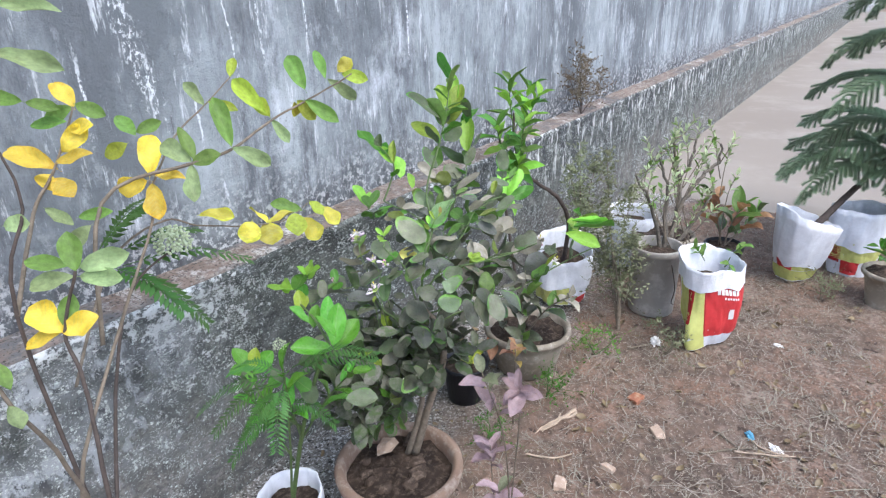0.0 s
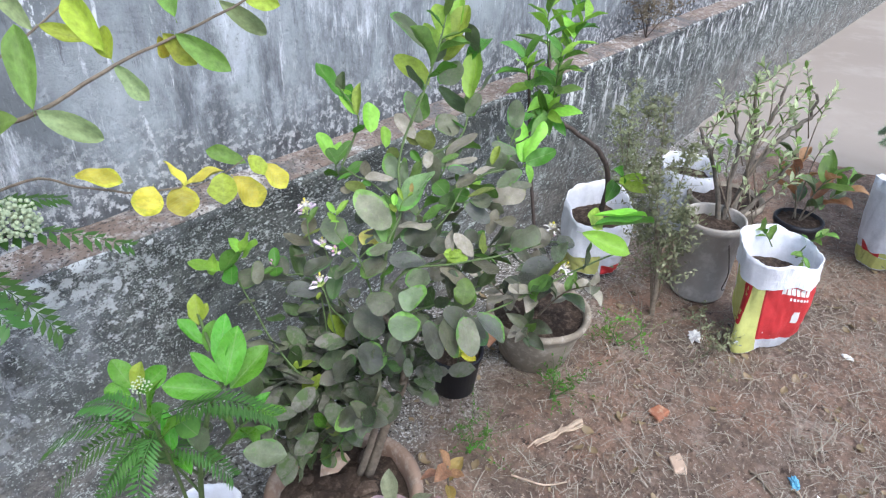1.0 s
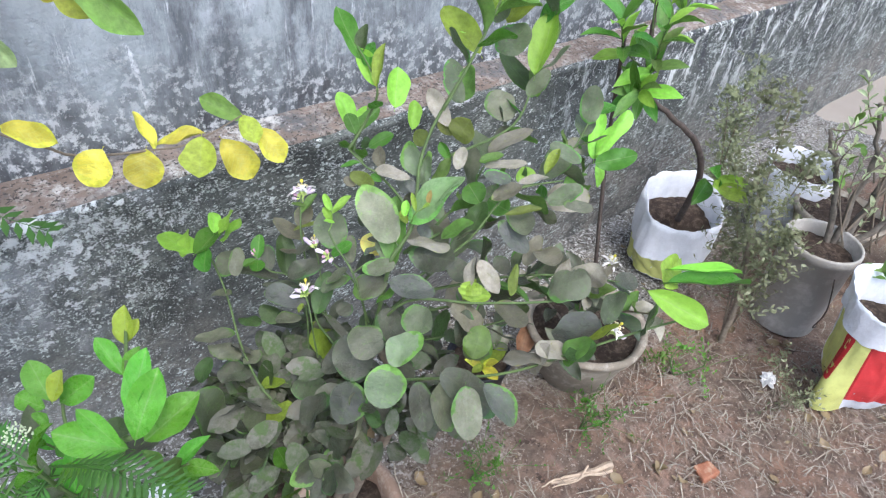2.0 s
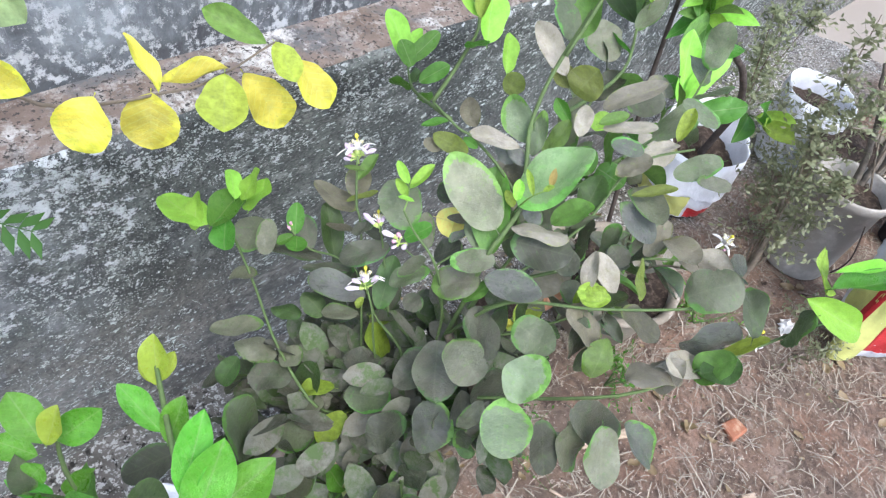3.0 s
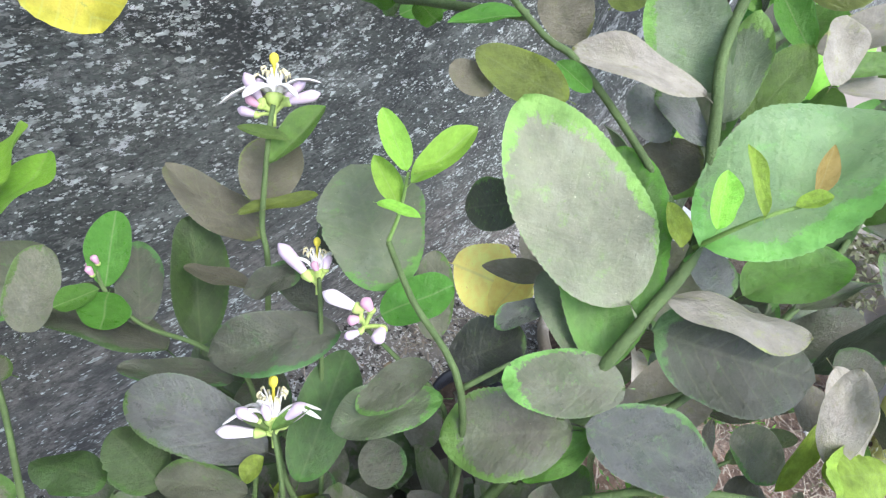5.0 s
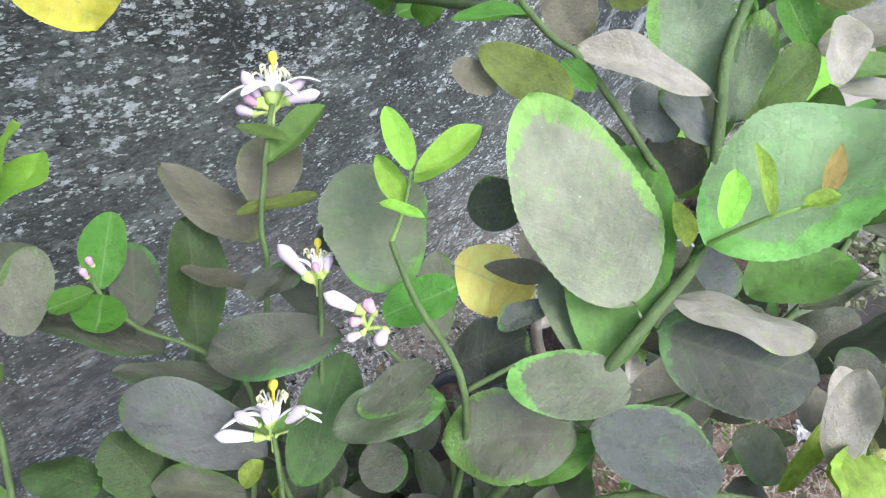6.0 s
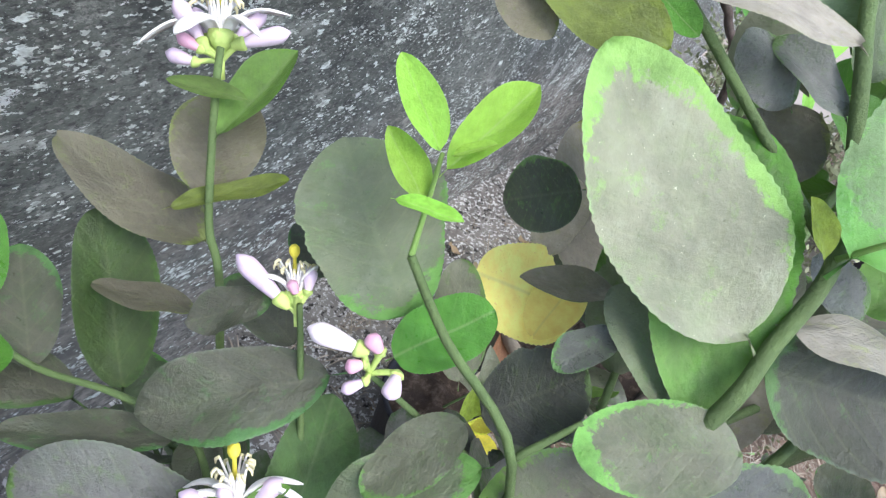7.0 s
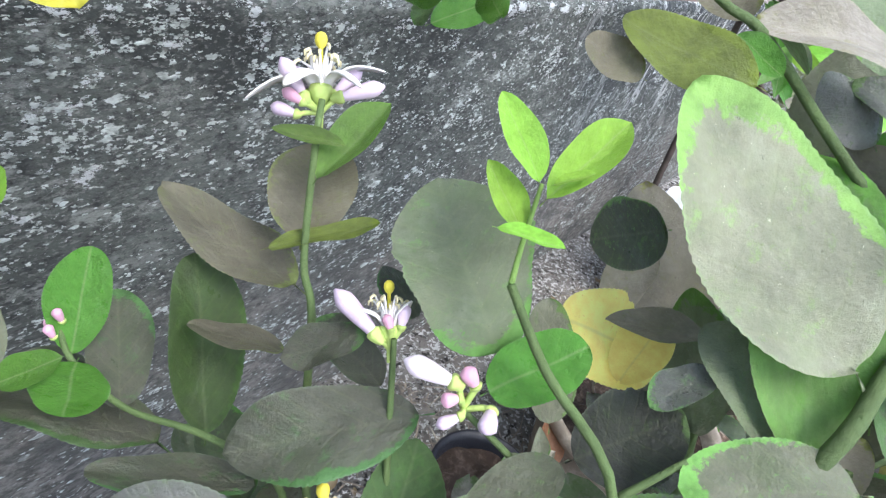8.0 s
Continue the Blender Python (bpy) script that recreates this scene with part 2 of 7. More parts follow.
def soil_ground():
    m, b = mat("red_soil", 0.97, 0.15)
    v = coords(m)
    c = mix(m, noise_fac(m, v, 1.7, 6, 0.6, 0.35, 0.65), (0.36, 0.240, 0.178), (0.265, 0.195, 0.152))
    c = mix(m, noise_fac(m, v, 7, 8, 0.7, 0.50, 0.70), c, (0.45, 0.36, 0.30))
    c = mix(m, noise_fac(m, v, 3.4, 10, 0.8, 0.46, 0.60), c, (0.185, 0.142, 0.115))
    c = mix(m, math_op(m, "MULTIPLY", noise_fac(m, v, 2.3, 8, 0.75, 0.52, 0.64), 0.7), c, (0.39, 0.225, 0.155))
    c = mix(m, math_op(m, "MULTIPLY", noise_fac(m, v, 30, 8, 0.8, 0.45, 0.60), 0.75), c, (0.145, 0.104, 0.082))
    c = mix(m, noise_fac(m, v, 90, 3, 0.7, 0.60, 0.65), c, (0.46, 0.38, 0.31))
    c = mix(m, noise_fac(m, v, 16, 6, 0.75, 0.60, 0.64), c, (0.11, 0.082, 0.066))
    # cement droppings along the foot of the wall
    sep = nd(m, "SeparateXYZ")
    ln(m, v, sep.inputs[0])
    edge = nd(m, "MapRange")
    edge.inputs[1].default_value, edge.inputs[2].default_value = -0.42, -0.22
    ln(m, math_op(m, "ADD", sep.outputs[1], math_op(m, "MULTIPLY", noise_fac(m, v, 5, 6), 0.16)), edge.inputs[0])
    g = mix(m, noise_fac(m, v, 12, 8, 0.7, 0.35, 0.65), (0.15, 0.138, 0.124), (0.34, 0.32, 0.293))
    g = mix(m, noise_fac(m, v, 110, 4, 0.7, 0.53, 0.57), g, (0.74, 0.74, 0.72))
    g = mix(m, noise_fac(m, v, 60, 4, 0.7, 0.56, 0.62), g, (0.05, 0.047, 0.043))
    c = mix(m, edge.outputs[0], c, g)
    ln(m, c, b.inputs[0])
    bump(m, b, noise_fac(m, v, 45, 10, 0.8, 0.2, 0.8), 0.012)
    return m


def leaf_mat(name, green, film, cover, rim=0.12, rough=0.5, spots=None, veins=0.03):
    """A leaf: its own green, with a ragged film of dust or soot that leaves part of the margin free, and sky sheen
    painted on the film.
    """
    green = (green[0] * 1.05, green[1] * 1.04, green[2] * (0.72 if cover > 0.5 else 0.5 if green[1] > green[0] and green[2] < 0.36 * green[1] else 0.95))
    m, b = mat(name, rough, 0.5)
    v = coords(m)
    sv = coords(m, (1.75, 1.0, 1.0), shift=True)
    sep = nd(m, "SeparateXYZ")
    ln(m, v, sep.inputs[0])
    x, y = sep.outputs[0], math_op(m, "ABSOLUTE", sep.outputs[1])
    ux, uy = math_op(m, "SUBTRACT", math_op(m, "MULTIPLY", x, 2.0), 1.0), math_op(m, "MULTIPLY", sep.outputs[1], 2.0)
    side = math_op(m, "ADD", math_op(m, "POWER", math_op(m, "ABSOLUTE", ux), 2.0), math_op(m, "POWER", math_op(m, "ABSOLUTE", uy), 2.0))
    oi = nd(m, "ObjectInfo")
    big, small = noise_fac(m, sv, 3.0, 3, 0.6, 0.25, 0.75), noise_fac(m, sv, 13, 6, 0.75, 0.25, 0.75)
    g = mix(m, noise_fac(m, sv, 4, 6, 0.65, 0.3, 0.7), tuple(q * (0.72 if cover else 0.84) for q in green), tuple(min(1, q * (1.5 if cover else 1.25) + 0.01) for q in green))
    hs = nd(m, "HueSaturation")
    ln(m, math_op(m, "ADD", math_op(m, "MULTIPLY", oi.outputs["Random"], 0.5), 0.75), hs.inputs["Value"])
    ln(m, math_op(m, "ADD", math_op(m, "MULTIPLY", oi.outputs["Random"], 0.03), 0.485), hs.inputs["Hue"])
    ln(m, g, hs.inputs["Color"])
    c = hs.outputs[0]
    vein = nd(m, "MapRange")
    vein.inputs[1].default_value, vein.inputs[2].default_value = 0.80, 1.0
    wob = math_op(m, "MULTIPLY", noise_fac(m, sv, 2.5, 2, 0.5, 0.2, 0.8), 2.0)
    ln(m, math_op(m, "SINE", math_op(m, "ADD", wob, math_op(m, "MULTIPLY", math_op(m, "SUBTRACT", x, math_op(m, "MULTIPLY", y, 0.6)), 50.0))), vein.inputs[0])
    mid = nd(m, "MapRange")
    mid.inputs[1].default_value, mid.inputs[2].default_value = 0.03, 0.006
    ln(m, y, mid.inputs[0])
    gloss = noise_fac(m, sv, 3.2, 7, 0.7, 0.3, 0.7)
    if cover:
        # the free margin lies more to one side, and which side differs from leaf to leaf
        turn = math_op(m, "MULTIPLY", oi.outputs["Random"], 37.0)
        lean = math_op(m, "ADD", math_op(m, "MULTIPLY", math_op(m, "COSINE", turn), ux), math_op(m, "MULTIPLY", math_op(m, "SINE", turn), uy))
        reach = math_op(m, "ADD", math_op(m, "ADD", side, math_op(m, "MULTIPLY", lean, 0.42)),
                        math_op(m, "ADD", math_op(m, "MULTIPLY", big, 0.55), math_op(m, "MULTIPLY", small, 0.42)))
        inner = nd(m, "MapRange")
        edge = 2.02 - rim * 3.6
        inner.inputs[1].default_value, inner.inputs[2].default_value = edge + 0.05, edge - 0.06
        ln(m, reach, inner.inputs[0])
        f = mix(m, noise_fac(m, sv, 2.4, 8, 0.7, 0.34, 0.66), tuple(q * 0.72 for q in film), tuple(min(1, q * 1.22) for q in film))
        f = mix(m, math_op(m, "MULTIPLY", noise_fac(m, sv, 1.8, 4, 0.6, 0.45, 0.65), 0.3), f, tuple(0.55 * p + 0.45 * q for p, q in zip(film, green)))
        # pale bluish patches: sky sheen painted into the film's colour
        sheen_at = coords(m, (1.75, 1.25, 1.0), shift=True)
        f = mix(m, math_op(m, "MULTIPLY", noise_fac(m, sheen_at, 2.6, 7, 0.7, 0.54, 0.74), 0.55), f, tuple(min(0.5, q * 1.35 + p) for q, p in zip(film, (0.045, 0.052, 0.058))))
        f = mix(m, noise_fac(m, sv, 34, 4, 0.7, 0.67, 0.73), f, tuple(min(1, q * 2.2 + 0.03) for q in film))
        f = mix(m, noise_fac(m, sv, 19, 5, 0.75, 0.63, 0.68), f, tuple(q * 0.6 for q in film))
        holes = noise_fac(m, sv, 4.5, 7, 0.75, 0.56, 0.64)
        amount = math_op(m, "MULTIPLY", inner.outputs[0], math_op(m, "ADD", cover, math_op(m, "MULTIPLY", holes, -0.42 * cover)))
        tone = nd(m, "HueSaturation")
        ln(m, math_op(m, "ADD", 0.62, math_op(m, "MULTIPLY", math_op(m, "FRACT", math_op(m, "MULTIPLY", oi.outputs["Random"], 17.3)), 0.75)), tone.inputs["Value"])
        ln(m, f, tone.inputs["Color"])
        c = mix(m, amount, c, tone.outputs[0])
    if spots:
        c = mix(m, noise_fac(m, sv, 16, 5, 0.7, 0.6, 0.68), c, spots)
    c = mix(m, math_op(m, "MULTIPLY", vein.outputs[0], veins), c, (0.42, 0.52, 0.16))
    c = mix(m, math_op(m, "MULTIPLY", mid.outputs[0], 0.05 if cover > 0.5 else 0.08 if cover else 0.25), c, (0.4, 0.45, 0.25))
    at = nd(m, "Attribute")
    at.attribute_name = "rim"
    line = nd(m, "MapRange")
    line.inputs[1].default_value, line.inputs[2].default_value = 0.95, 0.99
    ln(m, at.outputs["Fac"], line.inputs[0])
    c = mix(m, math_op(m, "MULTIPLY", line.outputs[0], math_op(m, "MULTIPLY", noise_fac(m, sv, 6, 3, 0.6, 0.4, 0.65), 0.5)), c, tuple(min(1, q * 0.9 + 0.14) for q in green))
    ln(m, c, b.inputs[0])
    ln(m, math_op(m, "ADD", rough - 0.16, math_op(m, "MULTIPLY", gloss, 0.26)), b.inputs["Roughness"])
    bump(m, b, math_op(m, "ADD", math_op(m, "MULTIPLY", vein.outputs[0], -0.16), math_op(m, "ADD", math_op(m, "MULTIPLY", big, 2.0), small)), 0.0012, 0.55)
    t, ms = nd(m, "BsdfTranslucent"), nd(m, "MixShader")
    ms.inputs[0].default_value = 0.16 if cover > 0.5 else 0.32
    ln(m, mix(m, 0.5, c, green), t.inputs[0])
    out = m.node_tree.nodes["Material Output"]
    ln(m, b.outputs[0], ms.inputs[1])
    ln(m, t.outputs[0], ms.inputs[2])
    ln(m, ms.outputs[0], out.inputs[0])
    return m


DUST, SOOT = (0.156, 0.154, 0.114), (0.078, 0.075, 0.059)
LEAF = {
    "old": leaf_mat("dusty_leaf", (0.085, 0.17, 0.05), DUST, 0.92, 0.13),
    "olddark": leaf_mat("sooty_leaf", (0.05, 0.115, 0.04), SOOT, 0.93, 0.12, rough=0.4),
    "oldgreen": leaf_mat("dusty_green_leaf", (0.09, 0.22, 0.055), (0.133, 0.143, 0.098), 0.9, 0.14),
    "oldedge": leaf_mat("sooty_leaf_green_margin", (0.11, 0.23, 0.06), (0.088, 0.083, 0.064), 0.97, 0.19, rough=0.42),
    "oldrim": leaf_mat("dusty_leaf_green_margin", (0.13, 0.27, 0.075), (0.148, 0.147, 0.108), 0.96, 0.18, rough=0.42),
    "oldblue": leaf_mat("ashen_leaf", (0.08, 0.16, 0.06), (0.108, 0.108, 0.106), 0.95, 0.12, rough=0.36),
    # no dust on this one: its pale film is a painted whitish sheen
    "sheen": leaf_mat("sheen_green_leaf", (0.15, 0.33, 0.095), (0.185, 0.255, 0.135), 0.8, 0.2, rough=0.34),
    "pale": leaf_mat("pale_dusty_leaf", (0.19, 0.37, 0.115), (0.218, 0.224, 0.158), 0.97, 0.165),
    "tan": leaf_mat("tan_dusty_leaf", (0.20, 0.22, 0.09), (0.30, 0.275, 0.235), 0.95, 0.05),
    "brownish": leaf_mat("brown_dusty_leaf", (0.11, 0.13, 0.05), (0.148, 0.133, 0.100), 0.93, 0.08),
    "mottle": leaf_mat("mottled_leaf", (0.13, 0.29, 0.07), (0.165, 0.195, 0.135), 0.85, 0.2),
    "half": leaf_mat("half_clean_leaf", (0.085, 0.23, 0.045), (0.095, 0.10, 0.085), 1.0, 0.15),
    "green": leaf_mat("green_leaf", (0.10, 0.22, 0.045), DUST, 0.25),
    "vivid": leaf_mat("fresh_leaf", (0.072, 0.21, 0.04), DUST, 0.0, rough=0.38),
    "bright": leaf_mat("young_leaf", (0.265, 0.53, 0.12), DUST, 0.0, rough=0.42, veins=0.1),
    "deep": leaf_mat("deep_green_leaf", (0.05, 0.115, 0.035), SOOT, 0.4, rough=0.42),
    "olive": leaf_mat("olive_leaf", (0.15, 0.20, 0.045), SOOT, 0.3, rough=0.42),
    "lime": leaf_mat("lime_leaf", (0.235, 0.35, 0.065), DUST, 0.1),
    "bronze": leaf_mat("bronze_young_leaf", (0.27, 0.19, 0.06), DUST, 0.0),
    # near-black film over almost the whole leaf
    "black": leaf_mat("near_black_leaf", (0.05, 0.10, 0.035), (0.05, 0.05, 0.047), 0.95, 0.06),
    "mould": leaf_mat("soot_mottled_leaf", (0.075, 0.16, 0.045), (0.062, 0.060, 0.052), 0.9, 0.10, rough=0.42, spots=(0.085, 0.17, 0.05)),
    "paleyellow": leaf_mat("pale_yellow_leaf", (1.0, 0.82, 0.24), DUST, 0.0, spots=(0.8, 0.62, 0.20), veins=0.0),
    "yellow": leaf_mat("withered_yellow_leaf", (0.72, 0.58, 0.10), DUST, 0.0, spots=(0.3, 0.2, 0.06)),
    "yellowleaf": leaf_mat("yellowing_leaf", (0.50, 0.52, 0.06), (0.58, 0.50, 0.06), 0.85, 0.24, spots=(0.34, 0.36, 0.06), veins=0.25),
    "ochreleaf": leaf_mat("ochre_yellow_leaf", (0.70, 0.47, 0.045), (0.60, 0.47, 0.06), 0.6, 0.2, spots=(0.36, 0.25, 0.05), veins=0.3),
    "shrubpale": leaf_mat("shrub_pale_leaf", (0.29, 0.40, 0.185), DUST, 0.2),
    "paleleaf": leaf_mat("pale_young_leaf", (0.46, 0.54, 0.34), DUST, 0.1),
    "shrubgreen": leaf_mat("shrub_leaf", (0.145, 0.275, 0.085), DUST, 0.15),
    "shrublime": leaf_mat("shrub_turning_leaf", (0.33, 0.42, 0.07), DUST, 0.1),
    "glossy": leaf_mat("glossy_leaf", (0.105, 0.31, 0.05), DUST, 0.0, rough=0.32, veins=0.1),
    "glossyyoung": leaf_mat("glossy_young_leaf", (0.26, 0.33, 0.06), DUST, 0.0, rough=0.35, spots=(0.3, 0.14, 0.04)),
    "purple": leaf_mat("purple_leaf", (0.24, 0.14, 0.185), (0.34, 0.27, 0.31), 0.6, 0.1),
    "frond": leaf_mat("frond_leaf", (0.055, 0.145, 0.05), DUST, 0.0),
    "grey": leaf_mat("grey_green_leaf", (0.195, 0.215, 0.13), DUST, 0.3),
    "needle": leaf_mat("needle_leaf", (0.25, 0.33, 0.235), DUST, 0.1),
    "dead": leaf_mat("dead_leaf_brown", (0.20, 0.15, 0.12), (0.33, 0.275, 0.235), 0.8, 0.05),
    "deadgrey": leaf_mat("dead_grey_leaf", (0.17, 0.135, 0.105), DUST, 0.2),
    "pink": leaf_mat("rust_leaf", (0.27, 0.135, 0.075), DUST, 0.1),
}


def plain(name, col, rough=0.7, var=0.35, scale=12, spec=0.35, bumpd=0.001):
    m, b = mat(name, rough, spec)
    v = coords(m, shift=True)
    c = mix(m, noise_fac(m, v, scale, 7, 0.65, 0.3, 0.7), tuple(q * (1 - var) for q in col), tuple(min(1, q * (1 + var * 0.6)) for q in col))
    c = mix(m, noise_fac(m, v, scale * 7, 5, 0.7, 0.58, 0.75), c, tuple(q * (1 - var * 1.3) for q in col))
    ln(m, c, b.inputs[0])
    bump(m, b, noise_fac(m, v, scale * 5, 7, 0.7, 0.2, 0.8), bumpd)
    return m


def straw_mat():
    """Dead grass, every blade of its own tone."""
    m, b = mat("dry_straw", 0.9, 0.2)
    g, r = nd(m, "NewGeometry"), nd(m, "ValToRGB")
    e = r.color_ramp.elements
    e[0].color, e[1].color = (0.16, 0.125, 0.095, 1), (0.52, 0.46, 0.39, 1)
    for p, c in ((0.3, (0.30, 0.25, 0.2, 1)), (0.6, (0.42, 0.37, 0.31, 1)), (0.8, (0.33, 0.33, 0.25, 1))):
        e.new(p).color = c
    ln(m, g.outputs["Random Per Island"], r.inputs[0])
    ln(m, mix(m, noise_fac(m, coords(m), 90, 4, 0.6), r.outputs[0], (0.30, 0.26, 0.21)), b.inputs[0])
    return m


def mass_mat():
    """Many small dusty leaves in one mesh, each of its own tone, darkened for the shade inside the crown."""
    m, b = mat("shaded_dusty_foliage", 0.55, 0.35)
    g, r = nd(m, "NewGeometry"), nd(m, "ValToRGB")
    e = r.color_ramp.elements
    e[0].color, e[1].color = (0.05, 0.07, 0.035, 1), (0.12, 0.115, 0.085, 1)
    for p, c in ((0.25, (0.08, 0.08, 0.058, 1)), (0.5, (0.07, 0.12, 0.04, 1)), (0.75, (0.10, 0.105, 0.075, 1))):
        e.new(p).color = c
    ln(m, g.outputs["Random Per Island"], r.inputs[0])
    c = mix(m, noise_fac(m, coords(m), 60, 7, 0.75, 0.42, 0.62), r.outputs[0], (0.15, 0.15, 0.125))
    c = mix(m, noise_fac(m, coords(m), 38, 5, 0.7, 0.52, 0.6), c, (0.06, 0.10, 0.03))
    ln(m, c, b.inputs[0])
    bump(m, b, noise_fac(m, coords(m), 120, 5, 0.7, 0.2, 0.8), 0.002, 0.6)
    return m


MASS = mass_mat()
PLASTER, PLINTH, SOIL = wall_plaster(), plinth_plaster(), soil_ground()
LEDGE = ledge_cement()
CONCRETE = speckled("worn_concrete", (0.27, 0.235, 0.205), (0.315, 0.28, 0.245), (0.35, 0.315, 0.28), 1.3, bumpd=0.0006)
CLOD = speckled("earth_clod", (0.05, 0.036, 0.028), (0.105, 0.075, 0.056), (0.2, 0.155, 0.12), 50, shift=True)
TERRA = speckled("weathered_terracotta", (0.20, 0.135, 0.10), (0.285, 0.205, 0.155), (0.37, 0.31, 0.26), 30, bumpd=0.002)
CLAY = speckled("grey_clay", (0.22, 0.19, 0.15), (0.33, 0.29, 0.235), (0.43, 0.39, 0.33), 28, bumpd=0.002)
EARTH = speckled("potting_earth", (0.035, 0.025, 0.02), (0.085, 0.06, 0.045), (0.17, 0.13, 0.10), 60, bumpd=0.01)
STONE = speckled("pot_stone", (0.15, 0.115, 0.085), (0.26, 0.21, 0.165), (0.36, 0.31, 0.26), 40, shift=True)
CHIP = speckled("broken_brick", (0.40, 0.29, 0.22), (0.50, 0.38, 0.29), (0.58, 0.49, 0.41), 40, shift=True)
REDCHIP = speckled("red_brick_chip", (0.32, 0.13, 0.075), (0.38, 0.18, 0.11), (0.45, 0.3, 0.2), 40, shift=True)
WOOD = plain("pale_dry_wood", (0.46, 0.36, 0.27), 0.85, 0.35, 30)
BARK = plain("grey_brown_bark", (0.23, 0.19, 0.145), 0.9, 0.4, 60, bumpd=0.002)
GREYBARK = plain("grey_knotty_bark", (0.165, 0.145, 0.12), 0.9, 0.45, 50, bumpd=0.003)
DARKBARK = plain("dark_bark", (0.095, 0.075, 0.065), 0.9, 0.4, 60, bumpd=0.002)
TWIG = plain("green_twig", (0.105, 0.16, 0.055), 0.6, 0.3, 60)
YTWIG = plain("young_green_twig", (0.20, 0.33, 0.08), 0.55, 0.2, 60)
BAGWHITE = plain("woven_white_plastic", (0.78, 0.80, 0.86), 0.55, 0.15, 20, 0.4, 0.002)
BAGRED = plain("red_print", (0.56, 0.045, 0.05), 0.4, 0.2, 14)
BAGYEL = plain("yellow_green_print", (0.58, 0.60, 0.20), 0.4, 0.2, 14)
BAGDARKRED = plain("dark_red_print", (0.36, 0.02, 0.025), 0.4, 0.2, 14)
PRINTW = plain("white_print", (0.8, 0.78, 0.76), 0.4, 0.1, 14)
BUCKET = speckled("dirty_grey_plastic", (0.29, 0.265, 0.235), (0.44, 0.42, 0.385), (0.55, 0.53, 0.50), 12, 0.6, 0.0008)
BLACKPL = plain("black_plastic", (0.014, 0.015, 0.02), 0.4, 0.3, 9)
BLUEPL = plain("blue_plastic_scrap", (0.13, 0.36, 0.52), 0.4, 0.2, 40)
STRAW = straw_mat()
PETAL = plain("white_petal", (0.84, 0.82, 0.80), 0.5, 0.08, 30)
LILAC = plain("lilac_bud", (0.60, 0.49, 0.62), 0.5, 0.22, 6)
PALEBLOOM = plain("pale_lilac_bud", (0.76, 0.68, 0.76), 0.45, 0.12, 6)
PINKBUD = plain("pink_bud", (0.60, 0.34, 0.46), 0.5, 0.22, 6)
CALYX = plain("pale_green_calyx", (0.45, 0.58, 0.17), 0.5, 0.2, 30)
STIGMA = plain("yellow_stigma", (0.72, 0.64, 0.07), 0.5, 0.2, 30)
ANTHER = plain("cream_anther", (0.74, 0.68, 0.42), 0.6, 0.15, 30)
PALEBUD = plain("pale_green_buds", (0.52, 0.60, 0.40), 0.6, 0.25, 30)

# ---- builders ----
PLACE = {}


def thing(name, at, label, category, group="", kind=""):
    ob = new(name)
    ob.empty_display_size = 0.05
    ob.location = at
    PLACE[ob.name] = Matrix.Translation(at)
    return tagged(ob, label, category, group, kind)


def part(name, data, material, parent, label="", m=None, smooth=True):
    """One mesh under a thing or a part; the mesh is in world metres unless m places it."""
    if isinstance(data, bmesh.types.BMesh):
        me = bpy.data.meshes.new(name)
        data.to_mesh(me)
        data.free()
        if smooth:
            me.shade_smooth()
        data = me
    if material and not data.materials:
        data.materials.append(material)
    m = m or Matrix.Identity(4)
    ob = new(name, data)
    if parent:
        ob.parent = parent
        ob.matrix_parent_inverse = PLACE[parent.name].inverted()
    ob.matrix_basis = m
    PLACE[ob.name] = m
    if label:
        ob["label"] = label
    return ob


def solo(name, bm, material, label, category, kind="", group="", smooth=True):
    return tagged(part(name, bm, material, None, smooth=smooth), label, category, group, kind)


def sheet(rows, closed=False):
    """A bmesh skin over rows of points."""
    bm = bmesh.new()
    vs = [[bm.verts.new(p) for p in r] for r in rows]
    n = len(vs[0])
    for a, b in zip(vs, vs[1:]):
        for j in range(n if closed else n - 1):
            k = (j + 1) % n
            bm.faces.new((a[j], a[k], b[k], b[j]))
    return bm, vs


def rings(bm, pts, radii, sides=6, cap=True):
    """A tapered tube through pts, added to bm."""
    pts = [Vector(p) for p in pts]
    last, s = None, None
    first = None
    for i, p in enumerate(pts):
        d = (pts[min(i + 1, len(pts) - 1)] - pts[max(i - 1, 0)]).normalized()
        s = d.orthogonal().normalized() if s is None else (s - d * s.dot(d)).normalized()
        t = s.cross(d)
        ring = [bm.verts.new(p + (s * math.cos(a) + t * math.sin(a)) * radii[i]) for a in (k * math.tau / sides for k in range(sides))]
        if last:
            for k in range(sides):
                bm.faces.new((last[k], last[(k + 1) % sides], ring[(k + 1) % sides], ring[k]))
        first, last = first or ring, ring
    if cap:
        bm.faces.new(last)
        bm.faces.new(first[::-1])


def smooth_path(pts, n=6):
    pts = [Vector(p) for p in pts]
    if len(pts) < 3:
        return [pts[0].lerp(pts[-1], i / n) for i in range(n + 1)]
    out = []
    for i in range(len(pts) - 1):
        a, b, c, d = pts[max(i - 1, 0)], pts[i], pts[i + 1], pts[min(i + 2, len(pts) - 1)]
        for k in range(n):
            t = k / n
            out.append(0.5 * (2 * b + (c - a) * t + (2 * a - 5 * b + 4 * c - d) * t * t + (3 * b - a - 3 * c + d) * t ** 3))
    return out + [pts[-1]]


